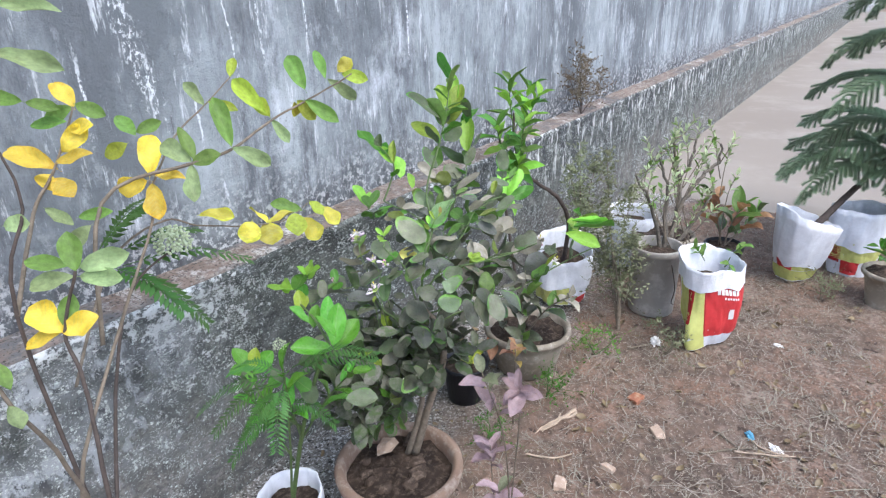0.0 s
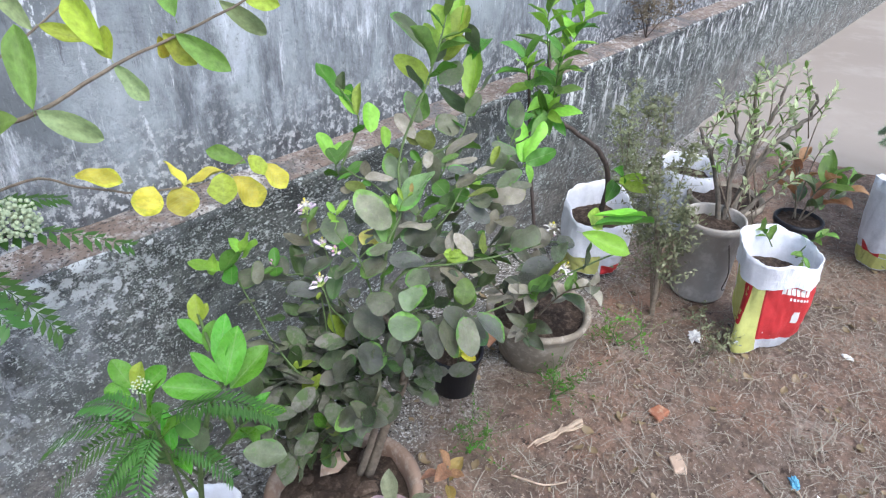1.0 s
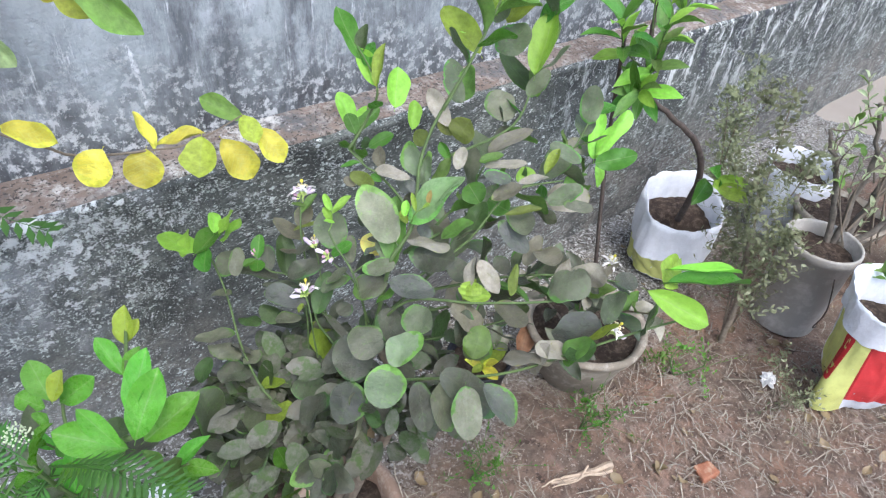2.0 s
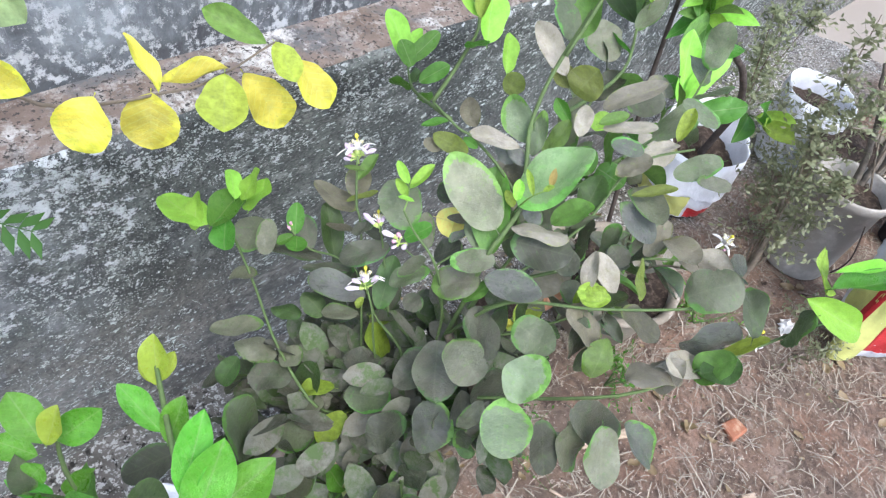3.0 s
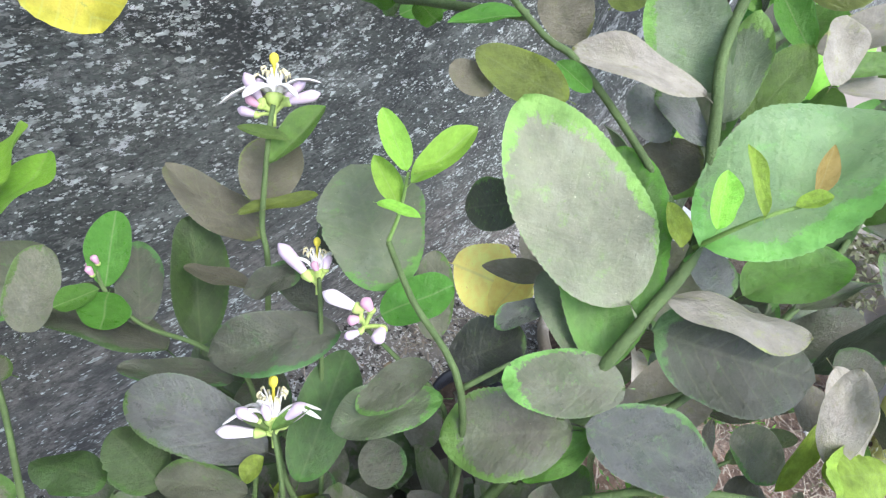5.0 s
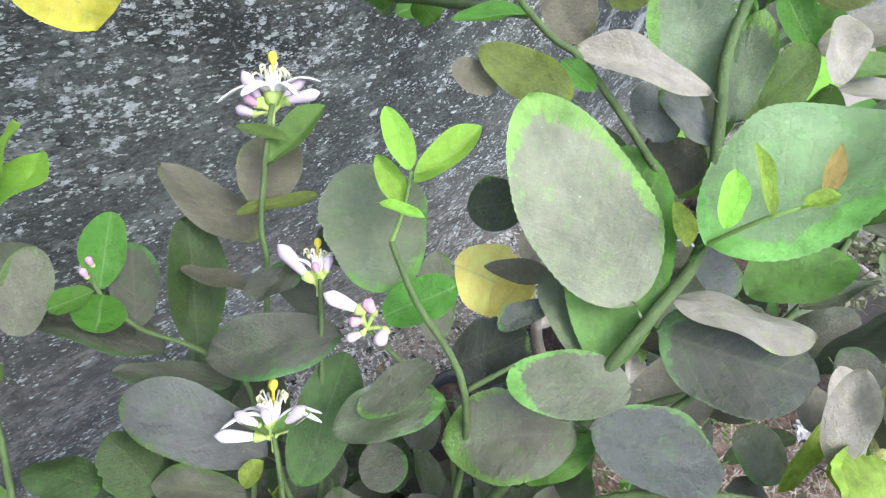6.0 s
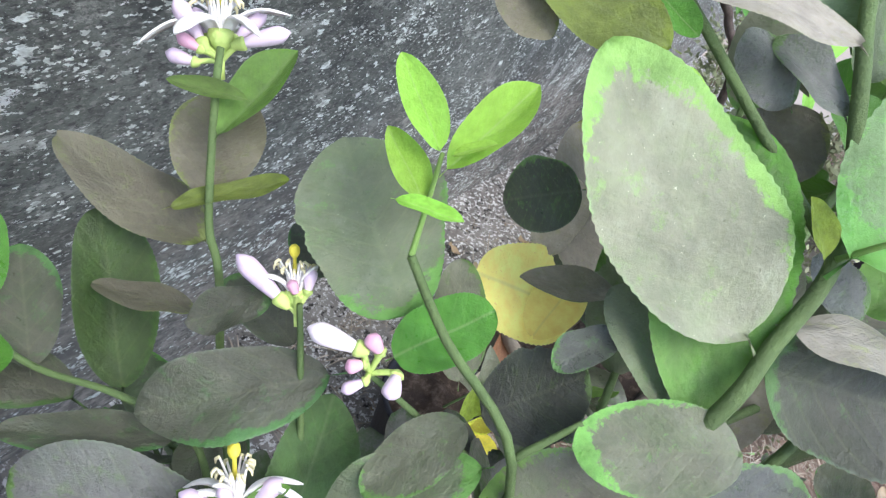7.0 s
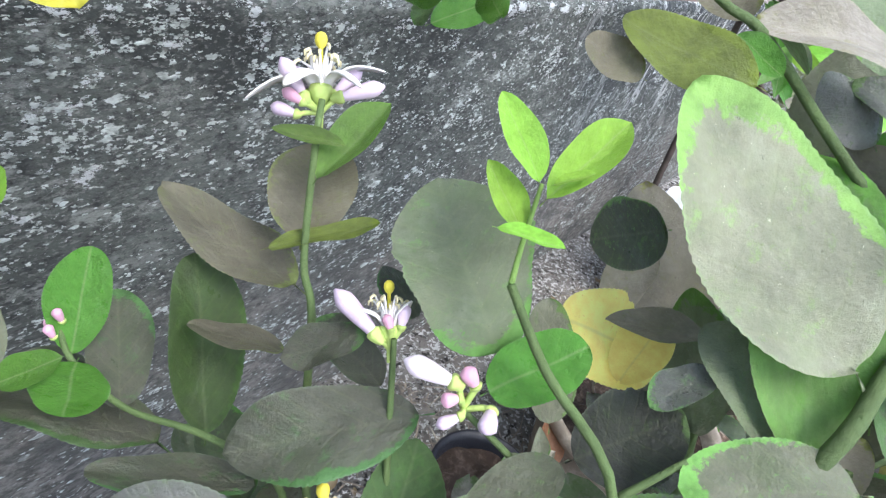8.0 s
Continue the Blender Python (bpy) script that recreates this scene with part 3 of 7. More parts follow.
def tube(pts, r0, r1, sides=7, n=5, wob=0.0):
    bm = bmesh.new()
    path = smooth_path(pts, n)
    if wob:
        path = [p + noise.noise_vector(p * 30) * wob for p in path]
    k = len(path) - 1
    rings(bm, path, [r0 + (r1 - r0) * i / k for i in range(k + 1)], sides)
    return bm


def lathe(profile, at, sides=40, wob=0.0, squash=(1, 1)):
    """A turned shape: profile of (radius, height)."""
    rows = []
    for r, h in profile:
        ring = []
        for k in range(sides):
            a = k * math.tau / sides
            q = 1 + wob * noise.noise(Vector((math.cos(a) * 2 + at[0] * 9, math.sin(a) * 2, h * 9)))
            ring.append((at[0] + math.cos(a) * r * q * squash[0], at[1] + math.sin(a) * r * q * squash[1], at[2] + h))
        rows.append(ring)
    return sheet(rows, True)[0]


def lump(at, size, seed=0, sub=2):
    """An uneven stone."""
    bm = bmesh.new()
    bmesh.ops.create_icosphere(bm, subdivisions=sub, radius=1)
    for v in bm.verts:
        d = v.co.normalized()
        q = 1 + 0.45 * noise.noise(d * 1.3 + Vector((seed, seed * 2, 0)))
        v.co = Vector((d.x * size[0] * q + at[0], d.y * size[1] * q + at[1], d.z * size[2] * q + at[2]))
    return bm


def earth_disc(at, r, h=0.012, squash=(1, 1)):
    rows = []
    for i in range(7):
        q = r * i / 6
        rows.append([(at[0] + math.cos(a) * q * squash[0], at[1] + math.sin(a) * q * squash[1],
                      at[2] + h * noise.noise(Vector((math.cos(a) * q * 40, math.sin(a) * q * 40, at[0]))) + h * 0.4 * (1 - i / 6)) for a in (k * math.tau / 28 for k in range(28))])
    return sheet(rows, True)[0]


def leaf_mesh(name, seed, blunt=0.55, shift=1.0, teeth=0.0, fold=0.16, curl=0.12, wave=0.03, nx=12, ny=2, stalk=0.08, edge=0.22, twist=0.0, bite=0.0):
    """A leaf one metre long and one wide, from its stalk at the origin along x; scaled when it is hung."""
    rng = random.Random(seed)
    ph = rng.random() * 6
    rows = []
    for i in range(nx + 1):
        s = i / nx
        h = 0.5 * max(0.0, 4 * s ** shift * (1 - s ** shift)) ** blunt
        if teeth:
            h *= 1 - teeth * (i % 2)
        sides = [max(0.012, h * (1 + edge * noise.noise(Vector((s * 3.1, seed * 7.3 + sg * 11, 0.5))))) for sg in (-1, 1)]
        if bite:
            k = seed % 2
            sides[k] = max(0.012, sides[k] - bite * math.exp(-((s - 0.62) / 0.05) ** 2) - 0.5 * bite * math.exp(-((s - 0.74) / 0.03) ** 2))
        row = []
        for j in range(-ny, ny + 1):
            y = sides[j > 0] * j / ny
            z = fold * abs(y) ** 1.25 - curl * (s - 0.35) ** 2 + wave * math.sin(s * 9 + ph + (1.5 if j > 0 else 0)) * abs(j) / ny
            z += 0.05 * noise.noise(Vector((s * 2.3, y * 3.0, seed * 5.1))) + twist * (s - 0.3) * y
            row.append((s, y, z + (0.012 if j else 0)))
        rows.append(row)
    bm, vs = sheet(rows)
    if stalk:
        a = [bm.verts.new((-stalk, y, -0.012 - curl * 0.12)) for y in (-0.012, 0.012)]
        bm.faces.new((a[0], vs[0][ny - 1], vs[0][ny], a[1]))
        bm.faces.new((a[1], vs[0][ny], vs[0][ny + 1]))
    bm.normal_update()
    me = bpy.data.meshes.new(name)
    bm.to_mesh(me)
    bm.free()
    me.shade_smooth()
    # how near each point lies to the leaf's margin, for the thin pale rim
    rim = me.attributes.new("rim", "FLOAT", "POINT")
    for i in range((nx + 1) * (2 * ny + 1)):
        rim.data[i].value = abs(i % (2 * ny + 1) - ny) / ny
    return me


SHAPES = {}


def shape_of(style, kind, seed):
    """The shared leaf meshes, one for each style, material and variant."""
    key = (style, kind, seed)
    if key not in SHAPES:
        if style == "citrus":
            blunt, shift, fold, curl, wave, twist, bite = (
                (0.50, 0.95, 0.08, 0.05, 0.02, 0.1, 0.0), (0.56, 1.02, 0.20, 0.18, 0.03, -0.2, 0.0), (0.60, 0.90, 0.05, -0.14, 0.045, 0.3, 0.0),
                (0.53, 1.08, 0.32, 0.12, 0.03, 0.0, 0.0), (0.64, 0.93, 0.14, 0.30, 0.05, -0.35, 0.0), (0.55, 1.0, -0.12, 0.22, 0.05, 0.25, 0.07),
                (0.66, 1.05, 0.50, 0.36, 0.06, 0.4, 0.0), (0.52, 0.97, 0.16, -0.20, 0.06, -0.3, 0.05))[seed]
            me = leaf_mesh("citrus_leaf", seed, blunt, shift, 0.022, fold, curl, wave, 54, 3, edge=0.10, twist=twist, bite=bite)
        elif style == "young":
            me = leaf_mesh("young_leaf", seed, 0.68 + 0.05 * seed, 0.92, 0.0, 0.30 + 0.15 * seed, 0.18 - 0.3 * seed, 0.02, 16, 2)
        elif style == "ovate":
            me = leaf_mesh("ovate_leaf", seed, 0.82, 0.84 + 0.06 * seed, 0.0, 0.30 + 0.2 * seed, 0.28 + 0.2 * seed, 0.04, 14, 2)
        elif style == "pointed":
            me = leaf_mesh("pointed_leaf", seed, 0.80, 1.12 - 0.1 * seed, 0.012, 0.24 + 0.16 * seed, 0.22 - 0.3 * seed, 0.03, 24, 2, twist=0.2 - 0.4 * seed)
        elif style == "wavy":
            me = leaf_mesh("wavy_leaf", seed, 0.66 + 0.1 * seed, 1.22 - 0.16 * seed, 0.02, 0.30 + 0.2 * seed, 0.42 - 0.5 * seed, 0.06, 24, 2, edge=0.34, twist=0.5 - 0.9 * seed)
        elif style == "lance":
            me = leaf_mesh("lance_leaf", seed, 0.95, 0.9, 0.0, 0.35, 0.25 + 0.1 * seed, 0.02, 8, 1)
        else:
            me = leaf_mesh("curled_leaf", seed, 0.7, 0.9, 0.0, 0.9 - 0.3 * seed, 0.9, 0.12, 8, 2)
        me.materials.append(LEAF[kind])
        SHAPES[key] = me
    return SHAPES[key]


def hang(parent, base, tip, width, normal, kind, style="ovate", seed=0, label=""):
    """One leaf from base to tip under a plant."""
    b, t = Vector(base), Vector(tip)
    x = t - b
    length = x.length
    x.normalize()
    z = Vector(normal)
    z = (z - x * z.dot(x)).normalized()
    y = z.cross(x)
    m = Matrix.Translation(b) @ Matrix((x, y, z)).transposed().to_4x4() @ Matrix.Diagonal((length, width, (length + width) / 2, 1))
    return part("leaf", shape_of(style, kind, seed), None, parent, label, m)


def sprig(parent, pts, kinds, rng, count, length, ratio=0.5, style="ovate", r0=0.0025, r1=0.001, bark=None, spread=1.0, start=0.25, name="twig", whorl=1, droop=0.0):
    """A twig with leaves set round it in turn."""
    path = smooth_path(pts, 6)
    part(name, tube(pts, r0, r1, 5, 5), bark or TWIG, parent)
    turn = rng.random() * 6
    for i in range(count):
        f = start + (1 - start) * (i + 0.5) / count
        k = min(int(f * (len(path) - 1)), len(path) - 2)
        p = path[k].lerp(path[k + 1], f * (len(path) - 1) - k)
        d = (path[k + 1] - path[k]).normalized()
        for w in range(whorl):
            turn += 2.4 if whorl == 1 else math.tau / whorl
            s = d.orthogonal().normalized()
            s.rotate(Matrix.Rotation(turn, 3, d))
            ahead = 0.55 + 0.9 * f ** 2
            out = (s * spread + d * ahead + Vector((0, 0, -droop))).normalized()
            ln_ = length * (0.75 + 0.5 * rng.random()) * (1 - 0.25 * f * (whorl == 1))
            nrm = (d + Vector((0, 0, 0.6)) - s * 0.2 + Vector((rng.uniform(-.6, .6), rng.uniform(-.6, .6), rng.uniform(-.2, .2))))
            hang(parent, p, p + out * ln_, ln_ * ratio * rng.uniform(0.85, 1.15), nrm, rng.choice(kinds), style, rng.randrange(8 if style == "citrus" else 2))


def foliage_mass(parent, clumps, rng, size, ratio=0.56):
    """Inner leaves too many to pick apart, joined: clumps of (centre, radii, count)."""
    bm = bmesh.new()
    for c, r, n in clumps:
        for i in range(n):
            d = Vector((rng.gauss(0, 1), rng.gauss(0, 1), rng.gauss(0, 1))).normalized() * rng.uniform(0.35, 1.0)
            p = Vector(c) + Vector((d.x * r[0], d.y * r[1], d.z * r[2]))
            l = size * rng.uniform(0.7, 1.25)
            m = Matrix.Translation(p) @ Euler((rng.uniform(-.7, .7), rng.uniform(-.9, .6), math.atan2(d.y, d.x) + rng.uniform(-.9, .9))).to_matrix().to_4x4()
            rows = []
            for a in range(7):
                q = a / 6
                h = 0.5 * l * ratio * max(0.02, 4 * q * (1 - q)) ** 0.55
                rows.append([bm.verts.new(m @ Vector((l * q, h * j, 0.12 * l * (abs(j) * 0.5 - (q - 0.4) ** 2)))) for j in (-1, 0, 1)])
            for r0, r1 in zip(rows, rows[1:]):
                for j in range(2):
                    bm.faces.new((r0[j], r0[j + 1], r1[j + 1], r1[j]))
    ob = part("inner_foliage", bm, MASS, parent)
    ob["kind"] = "stuff"
    return ob


def frond(parent, base, tip, sag, pairs, size, kind="frond", width=0.3):
    """A feathered leaf: a rib with leaflets on both sides, one mesh."""
    b, t = Vector(base), Vector(tip)
    mid = b.lerp(t, 0.55) + Vector((0, 0, sag))
    path = smooth_path([b, mid, t], 8)
    bm = bmesh.new()
    rings(bm, path, [0.0012 - 0.0008 * i / (len(path) - 1) for i in range(len(path))], 4)
    for i in range(pairs):
        f = 0.18 + 0.8 * i / (pairs - 1)
        k = min(int(f * (len(path) - 1)), len(path) - 2)
        p = path[k].lerp(path[k + 1], f * (len(path) - 1) - k)
        d = (path[k + 1] - path[k]).normalized()
        side = d.cross(Vector((0, 0, 1))).normalized()
        for sg in (-1, 1):
            o = (side * sg + d * 0.5 + Vector((0, 0, -0.15 + 0.2 * noise.noise(p * 60 + Vector((sg, 0, 0)))))).normalized()
            ll = size * (1 - 0.55 * abs(f - 0.45)) * (0.9 + 0.3 * noise.noise(p * 90))
            u = o.cross(side.cross(d)).normalized() * ll * width * 0.5
            e = p + o * ll
            c = p + o * ll * 0.45
            up = Vector((0, 0, 0.0012))
            vs = [bm.verts.new(q) for q in (p, c - u - up, e - up, c + u - up, c + up)]
            for q in ((0, 1, 4), (1, 2, 4), (2, 3, 4), (3, 0, 4)):
                bm.faces.new([vs[w] for w in q])
    return part("frond", bm, LEAF[kind], parent)


def petal_mesh(bm, at, out, up, length, width, curl):
    """A strap-shaped petal with a hollow inner face that bends back, added to bm; it has both faces."""
    out, up = Vector(out).normalized(), Vector(up).normalized()
    side = up.cross(out).normalized()
    p, d, last = Vector(at), (up * 1.5 + out * 0.4).normalized(), None
    n = 10
    for i in range(n + 1):
        s = i / n
        w = width * (0.45 + 0.55 * math.sin(math.pi * min(1, s * 0.9 + 0.08))) * (1 if s < 0.82 else max(0.12, 1 - ((s - 0.82) / 0.18) ** 2)) * 0.5
        back = d.cross(side).normalized()
        row = [bm.verts.new(p + side * w * q + back * (w * 0.45 * (1 - q * q))) for q in (-1, -0.5, 0, 0.5, 1)]
        row += [bm.verts.new(p + side * w * q + back * (w * 0.45 * (1 - q * q) + width * 0.10)) for q in (0.6, 0, -0.6)]
        if last:
            for k in range(8):
                bm.faces.new((last[k], last[(k + 1) % 8], row[(k + 1) % 8], row[k]))
        last = row
        if s < 0.8:
            d = (d + (out * 0.85 - up * 0.85) * curl * 0.24).normalized()
        p = p + d * length / n
    bm.faces.new(last)


def bud_mesh(at, tip, r, seg=9):
    """A closed flower bud, swelling towards its round end."""
    a, t = Vector(at), Vector(tip)
    bm = bmesh.new()
    n = 10
    rings(bm, [a.lerp(t, i / n) for i in range(n + 1)],
          [r * (0.42 + 0.58 * math.sin(min(1, i / n * 1.25) * math.pi / 2)) * max(0.12, 1 - max(0, (i / n - 0.72) / 0.28) ** 2.2) for i in range(n + 1)], seg)
    return bm


def bud(parent, at, tip, r, material, name="bud"):
    a, t = Vector(at), Vector(tip)
    b = part(name, bud_mesh(a, t, r), material, parent)
    part("calyx", bud_mesh(a - (t - a) * 0.16, a + (t - a) * 0.16, r * 0.82), CALYX, b)
    return b


def blossom(parent, base, up, side, size, petals, rng, buds=()):
    """An open citrus flower on its receptacle: petals of (turn in degrees, length, width, curl), stamens round a
    yellow stigma, and closed buds of (foot, tip, radius, material) in millimetres along side, up and towards the light."""
    base, up = Vector(base), Vector(up).normalized()
    side = (Vector(side) - up * Vector(side).dot(up)).normalized()
    face = side.cross(up)
    core = bmesh.new()
    rings(core, [base + up * size * q for q in (-0.75, -0.35, -0.08, 0.0, 0.12, 0.30, 0.46)], [size * q for q in (0.075, 0.08, 0.10, 0.17, 0.27, 0.33, 0.32)], 12)
    f = part("flower", core, CALYX, parent, "open white citrus flower")
    for turn, length, width, curl in petals:
        a = radians(turn + rng.uniform(-6, 6))
        o = side * math.cos(a) + face * math.sin(a)
        bm = bmesh.new()
        petal_mesh(bm, base + o * size * 0.24 + up * size * 0.38, o, up, size * length, size * width, curl)
        part("petal", bm, PETAL, f)
    st, an = bmesh.new(), bmesh.new()
    rings(st, [base + up * size * q for q in (0.3, 0.6, 0.95)], [size * q for q in (0.26, 0.24, 0.20)], 10)
    for i in range(17):
        a = math.tau * i / 17
        o = side * math.cos(a) + face * math.sin(a)
        h, r = rng.uniform(1.12, 1.45), rng.uniform(0.26, 0.56)
        e = base + o * size * r + up * size * h
        rings(st, [base + o * size * 0.2 + up * size * 0.55, base + o * size * 0.24 + up * size * 0.95, e], [size * 0.05, size * 0.045, size * 0.03], 5)
        rings(an, [e - o * size * 0.02, e + (o * 0.7 + up * 0.3) * size * 0.06, e + (o - up * 0.3) * size * 0.15, e + (o * 0.8 - up * 0.9) * size * 0.20], [size * 0.03, size * 0.055, size * 0.05, size * 0.02], 5)
    part("stamen_tuft", st, PETAL, f)
    part("anther_ring", an, ANTHER, f, "cream anthers")
    sg = bmesh.new()
    rings(sg, [base + up * size * q for q in (0.9, 1.5, 1.58, 1.70, 1.84, 1.92, 1.96)], [size * q for q in (0.07, 0.06, 0.13, 0.18, 0.17, 0.11, 0.04)], 10)
    part("stigma", sg, STIGMA, f, "yellow stigma")

    def local(q):
        return base + (side * q[0] + up * q[1] + face * q[2]) * 0.001
    for foot, tip, r, mt in buds:
        b = bud(f, local(foot), local(tip), r, mt)
        part("pedicel", tube([base - up * size * 0.3, (base - up * size * 0.22).lerp(local(foot), 0.55), local(foot)], 0.0009, 0.0012, 6, 4), CALYX, b)
    return f


# ---- setting ----
def spaced(stops):
    out = []
    for (a, b, step) in stops:
        n = max(1, round((b - a) / step))
        out += [a + (b - a) * i / n for i in range(n)]
    return out + [stops[-1][1]]


def ground_height(x, y):
    near = max(0.0, 1 - max(abs(x - 2.0) - 3.5, abs(y + 1.4) - 2.0, 0) / 2.0)
    h = 0.022 * noise.noise(Vector((x * 1.6, y * 1.6, 3))) + 0.009 * noise.noise(Vector((x * 8, y * 8, 5))) + 0.005 * noise.noise(Vector((x * 25, y * 25, 8)))
    return h * near - 0.012


gx = spaced([(-300, -20, 40), (-20, -1.5, 2), (-1.5, 0.4, 0.1), (0.4, 3.8, 0.024), (3.8, 5, 0.1), (5, 30, 2.5), (30, 600, 60)])
gy = spaced([(-600, -20, 60), (-20, -3.5, 1.5), (-3.5, -2.0, 0.1), (-2.0, -0.01, 0.024), (-0.01, 1.0, 0.2), (1.0, 20, 3), (20, 600, 60)])
bm, _ = sheet([[(x, y, ground_height(x, y)) for x in gx] for y in gy])
solo("ground", bm, SOIL, "bare red-brown soil with dry litter and cement droppings", "ground", "structure")

bm, _ = sheet([[(x, y, z + 0.004 * noise.noise(Vector((x * 3, z * 3, 1))) * (y == 0)) for x in spaced([(-4, 0, 0.5), (0, 5, 0.08), (5, 30, 0.5)])]
               for y, z in [(0.0, -0.15)] + [(0.0, q * 0.0655) for q in range(11)] + [(-0.004, 0.668), (-0.003, 0.677), (0.004, 0.684), (0.02, 0.686), (0.03, 0.66), (0.3, 0.66)]])
solo("wall_plinth", bm, PLINTH, "dark mould-stained plaster plinth of the compound wall", "wall", "structure")
rows = []
for i, (y, z) in enumerate([(0.012, 0.67), (0.006, 0.684), (0.010, 0.689), (0.03, 0.692), (0.06, 0.693), (0.115, 0.697), (0.15, 0.7)]):
    rows.append([(x, y + (0.006 * noise.noise(Vector((x * 7, i * 0.3, 2))) + 0.004 * noise.noise(Vector((x * 31, i, 4)))) * (i < 5), z + 0.004 * noise.noise(Vector((x * 9, i * 0.5, 7)))) for x in spaced([(-4, 0, 0.4), (0, 5, 0.03), (5, 30, 0.3)])])
solo("ledge", sheet(rows)[0], LEDGE, "bare brown cement ledge along the wall", "ledge", "structure")
bm, _ = sheet([[(x, y + 0.006 * noise.noise(Vector((x * 2, z * 2, 1))) * (y < 0.2), z) for x in spaced([(-4, 0, 0.5), (0, 6, 0.12), (6, 30, 1)])]
               for y, z in [(0.115, 0.66)] + [(0.115, 0.7 + q * 0.24) for q in range(11)] + [(0.38, 3.1), (0.38, -0.1)]])
solo("wall_north", bm, PLASTER, "tall grey plaster wall with black and white weather streaks", "wall", "structure")

bm, _ = sheet([[(x, y, z) for x in spaced([(4.35, 5, 0.1), (5, 30, 1)])] for y, z in
               [(-9, -0.05), (-9, 0.014)] + [(-8.9 + 0.445 * q, 0.016 + 0.003 * noise.noise(Vector((q, 1, 1)))) for q in range(21)]])
for v in bm.verts:
    if v.co.x < 4.36:
        v.co.x += 0.10 * noise.noise(Vector((v.co.y * 1.7, 1, 0))) + 0.25 * (v.co.y + 0.8)*-0.25
        v.co.z = -0.02
solo("pavement", bm, CONCRETE, "worn pale concrete apron beside the wall", "pavement", "structure")

# ---- lemon shrub ----
rng = random.Random(7)
pot = thing("flower_pot", (1.06, -0.475, 0.0), "large weathered terracotta pot with earth and stones", "pot")
at = (1.06, -0.475, -0.005)
part("body", lathe([(0.105, 0), (0.112, 0.004), (0.143, 0.10), (0.155, 0.138), (0.162, 0.143), (0.172, 0.150), (0.178, 0.166), (0.177, 0.182), (0.168, 0.190), (0.157, 0.188), (0.149, 0.176), (0.144, 0.145)], at, 48, 0.012), TERRA, pot)
part("earth", earth_disc((1.06, -0.475, 0.148), 0.147, 0.025), EARTH, pot, "dark moist earth")
for i in range(11):
    a, q = i * 2.4, 0.04 + 0.085 * ((i * 0.618) % 1)
    s = 0.012 + 0.022 * ((i * 0.37) % 1)
    part("clod", lump((1.06 + math.cos(a) * q, -0.475 + math.sin(a) * q, 0.155), (s, s * 0.8, s * 0.6), i, 2), CLOD, pot, smooth=False)
part("broken_tile", lump((1.09, -0.41, 0.185), (0.045, 0.03, 0.012), 3, 1), CHIP, pot, "pale broken tile on the earth", smooth=False)

lemon = thing("lemon_shrub", (1.14, -0.465, 0.185), "lemon shrub with dusty oval leaves and pale lilac blossom", "shrub")


def leaf(base, tip, width, normal, kind):
    young = kind in ("bright", "vivid", "bronze", "lime", "green") and width < 0.02 or kind in ("bright", "lime", "olive") and base[2] > 0.85
    if base[0] > 1.45 and base[1] < -0.6 and kind in ("bright", "vivid"):
        return hang(lemon, base, tip, width * 0.62, normal, kind, "pointed", rng.randrange(2))
    if kind == "bronze":
        return hang(lemon, base, tip, width, normal, kind, "lance", 0)
    return hang(lemon, base, tip, width, normal, kind, "young" if young else "citrus", rng.randrange(2) if young else rng.choice((0, 1, 2, 3, 4, 5, 7)))


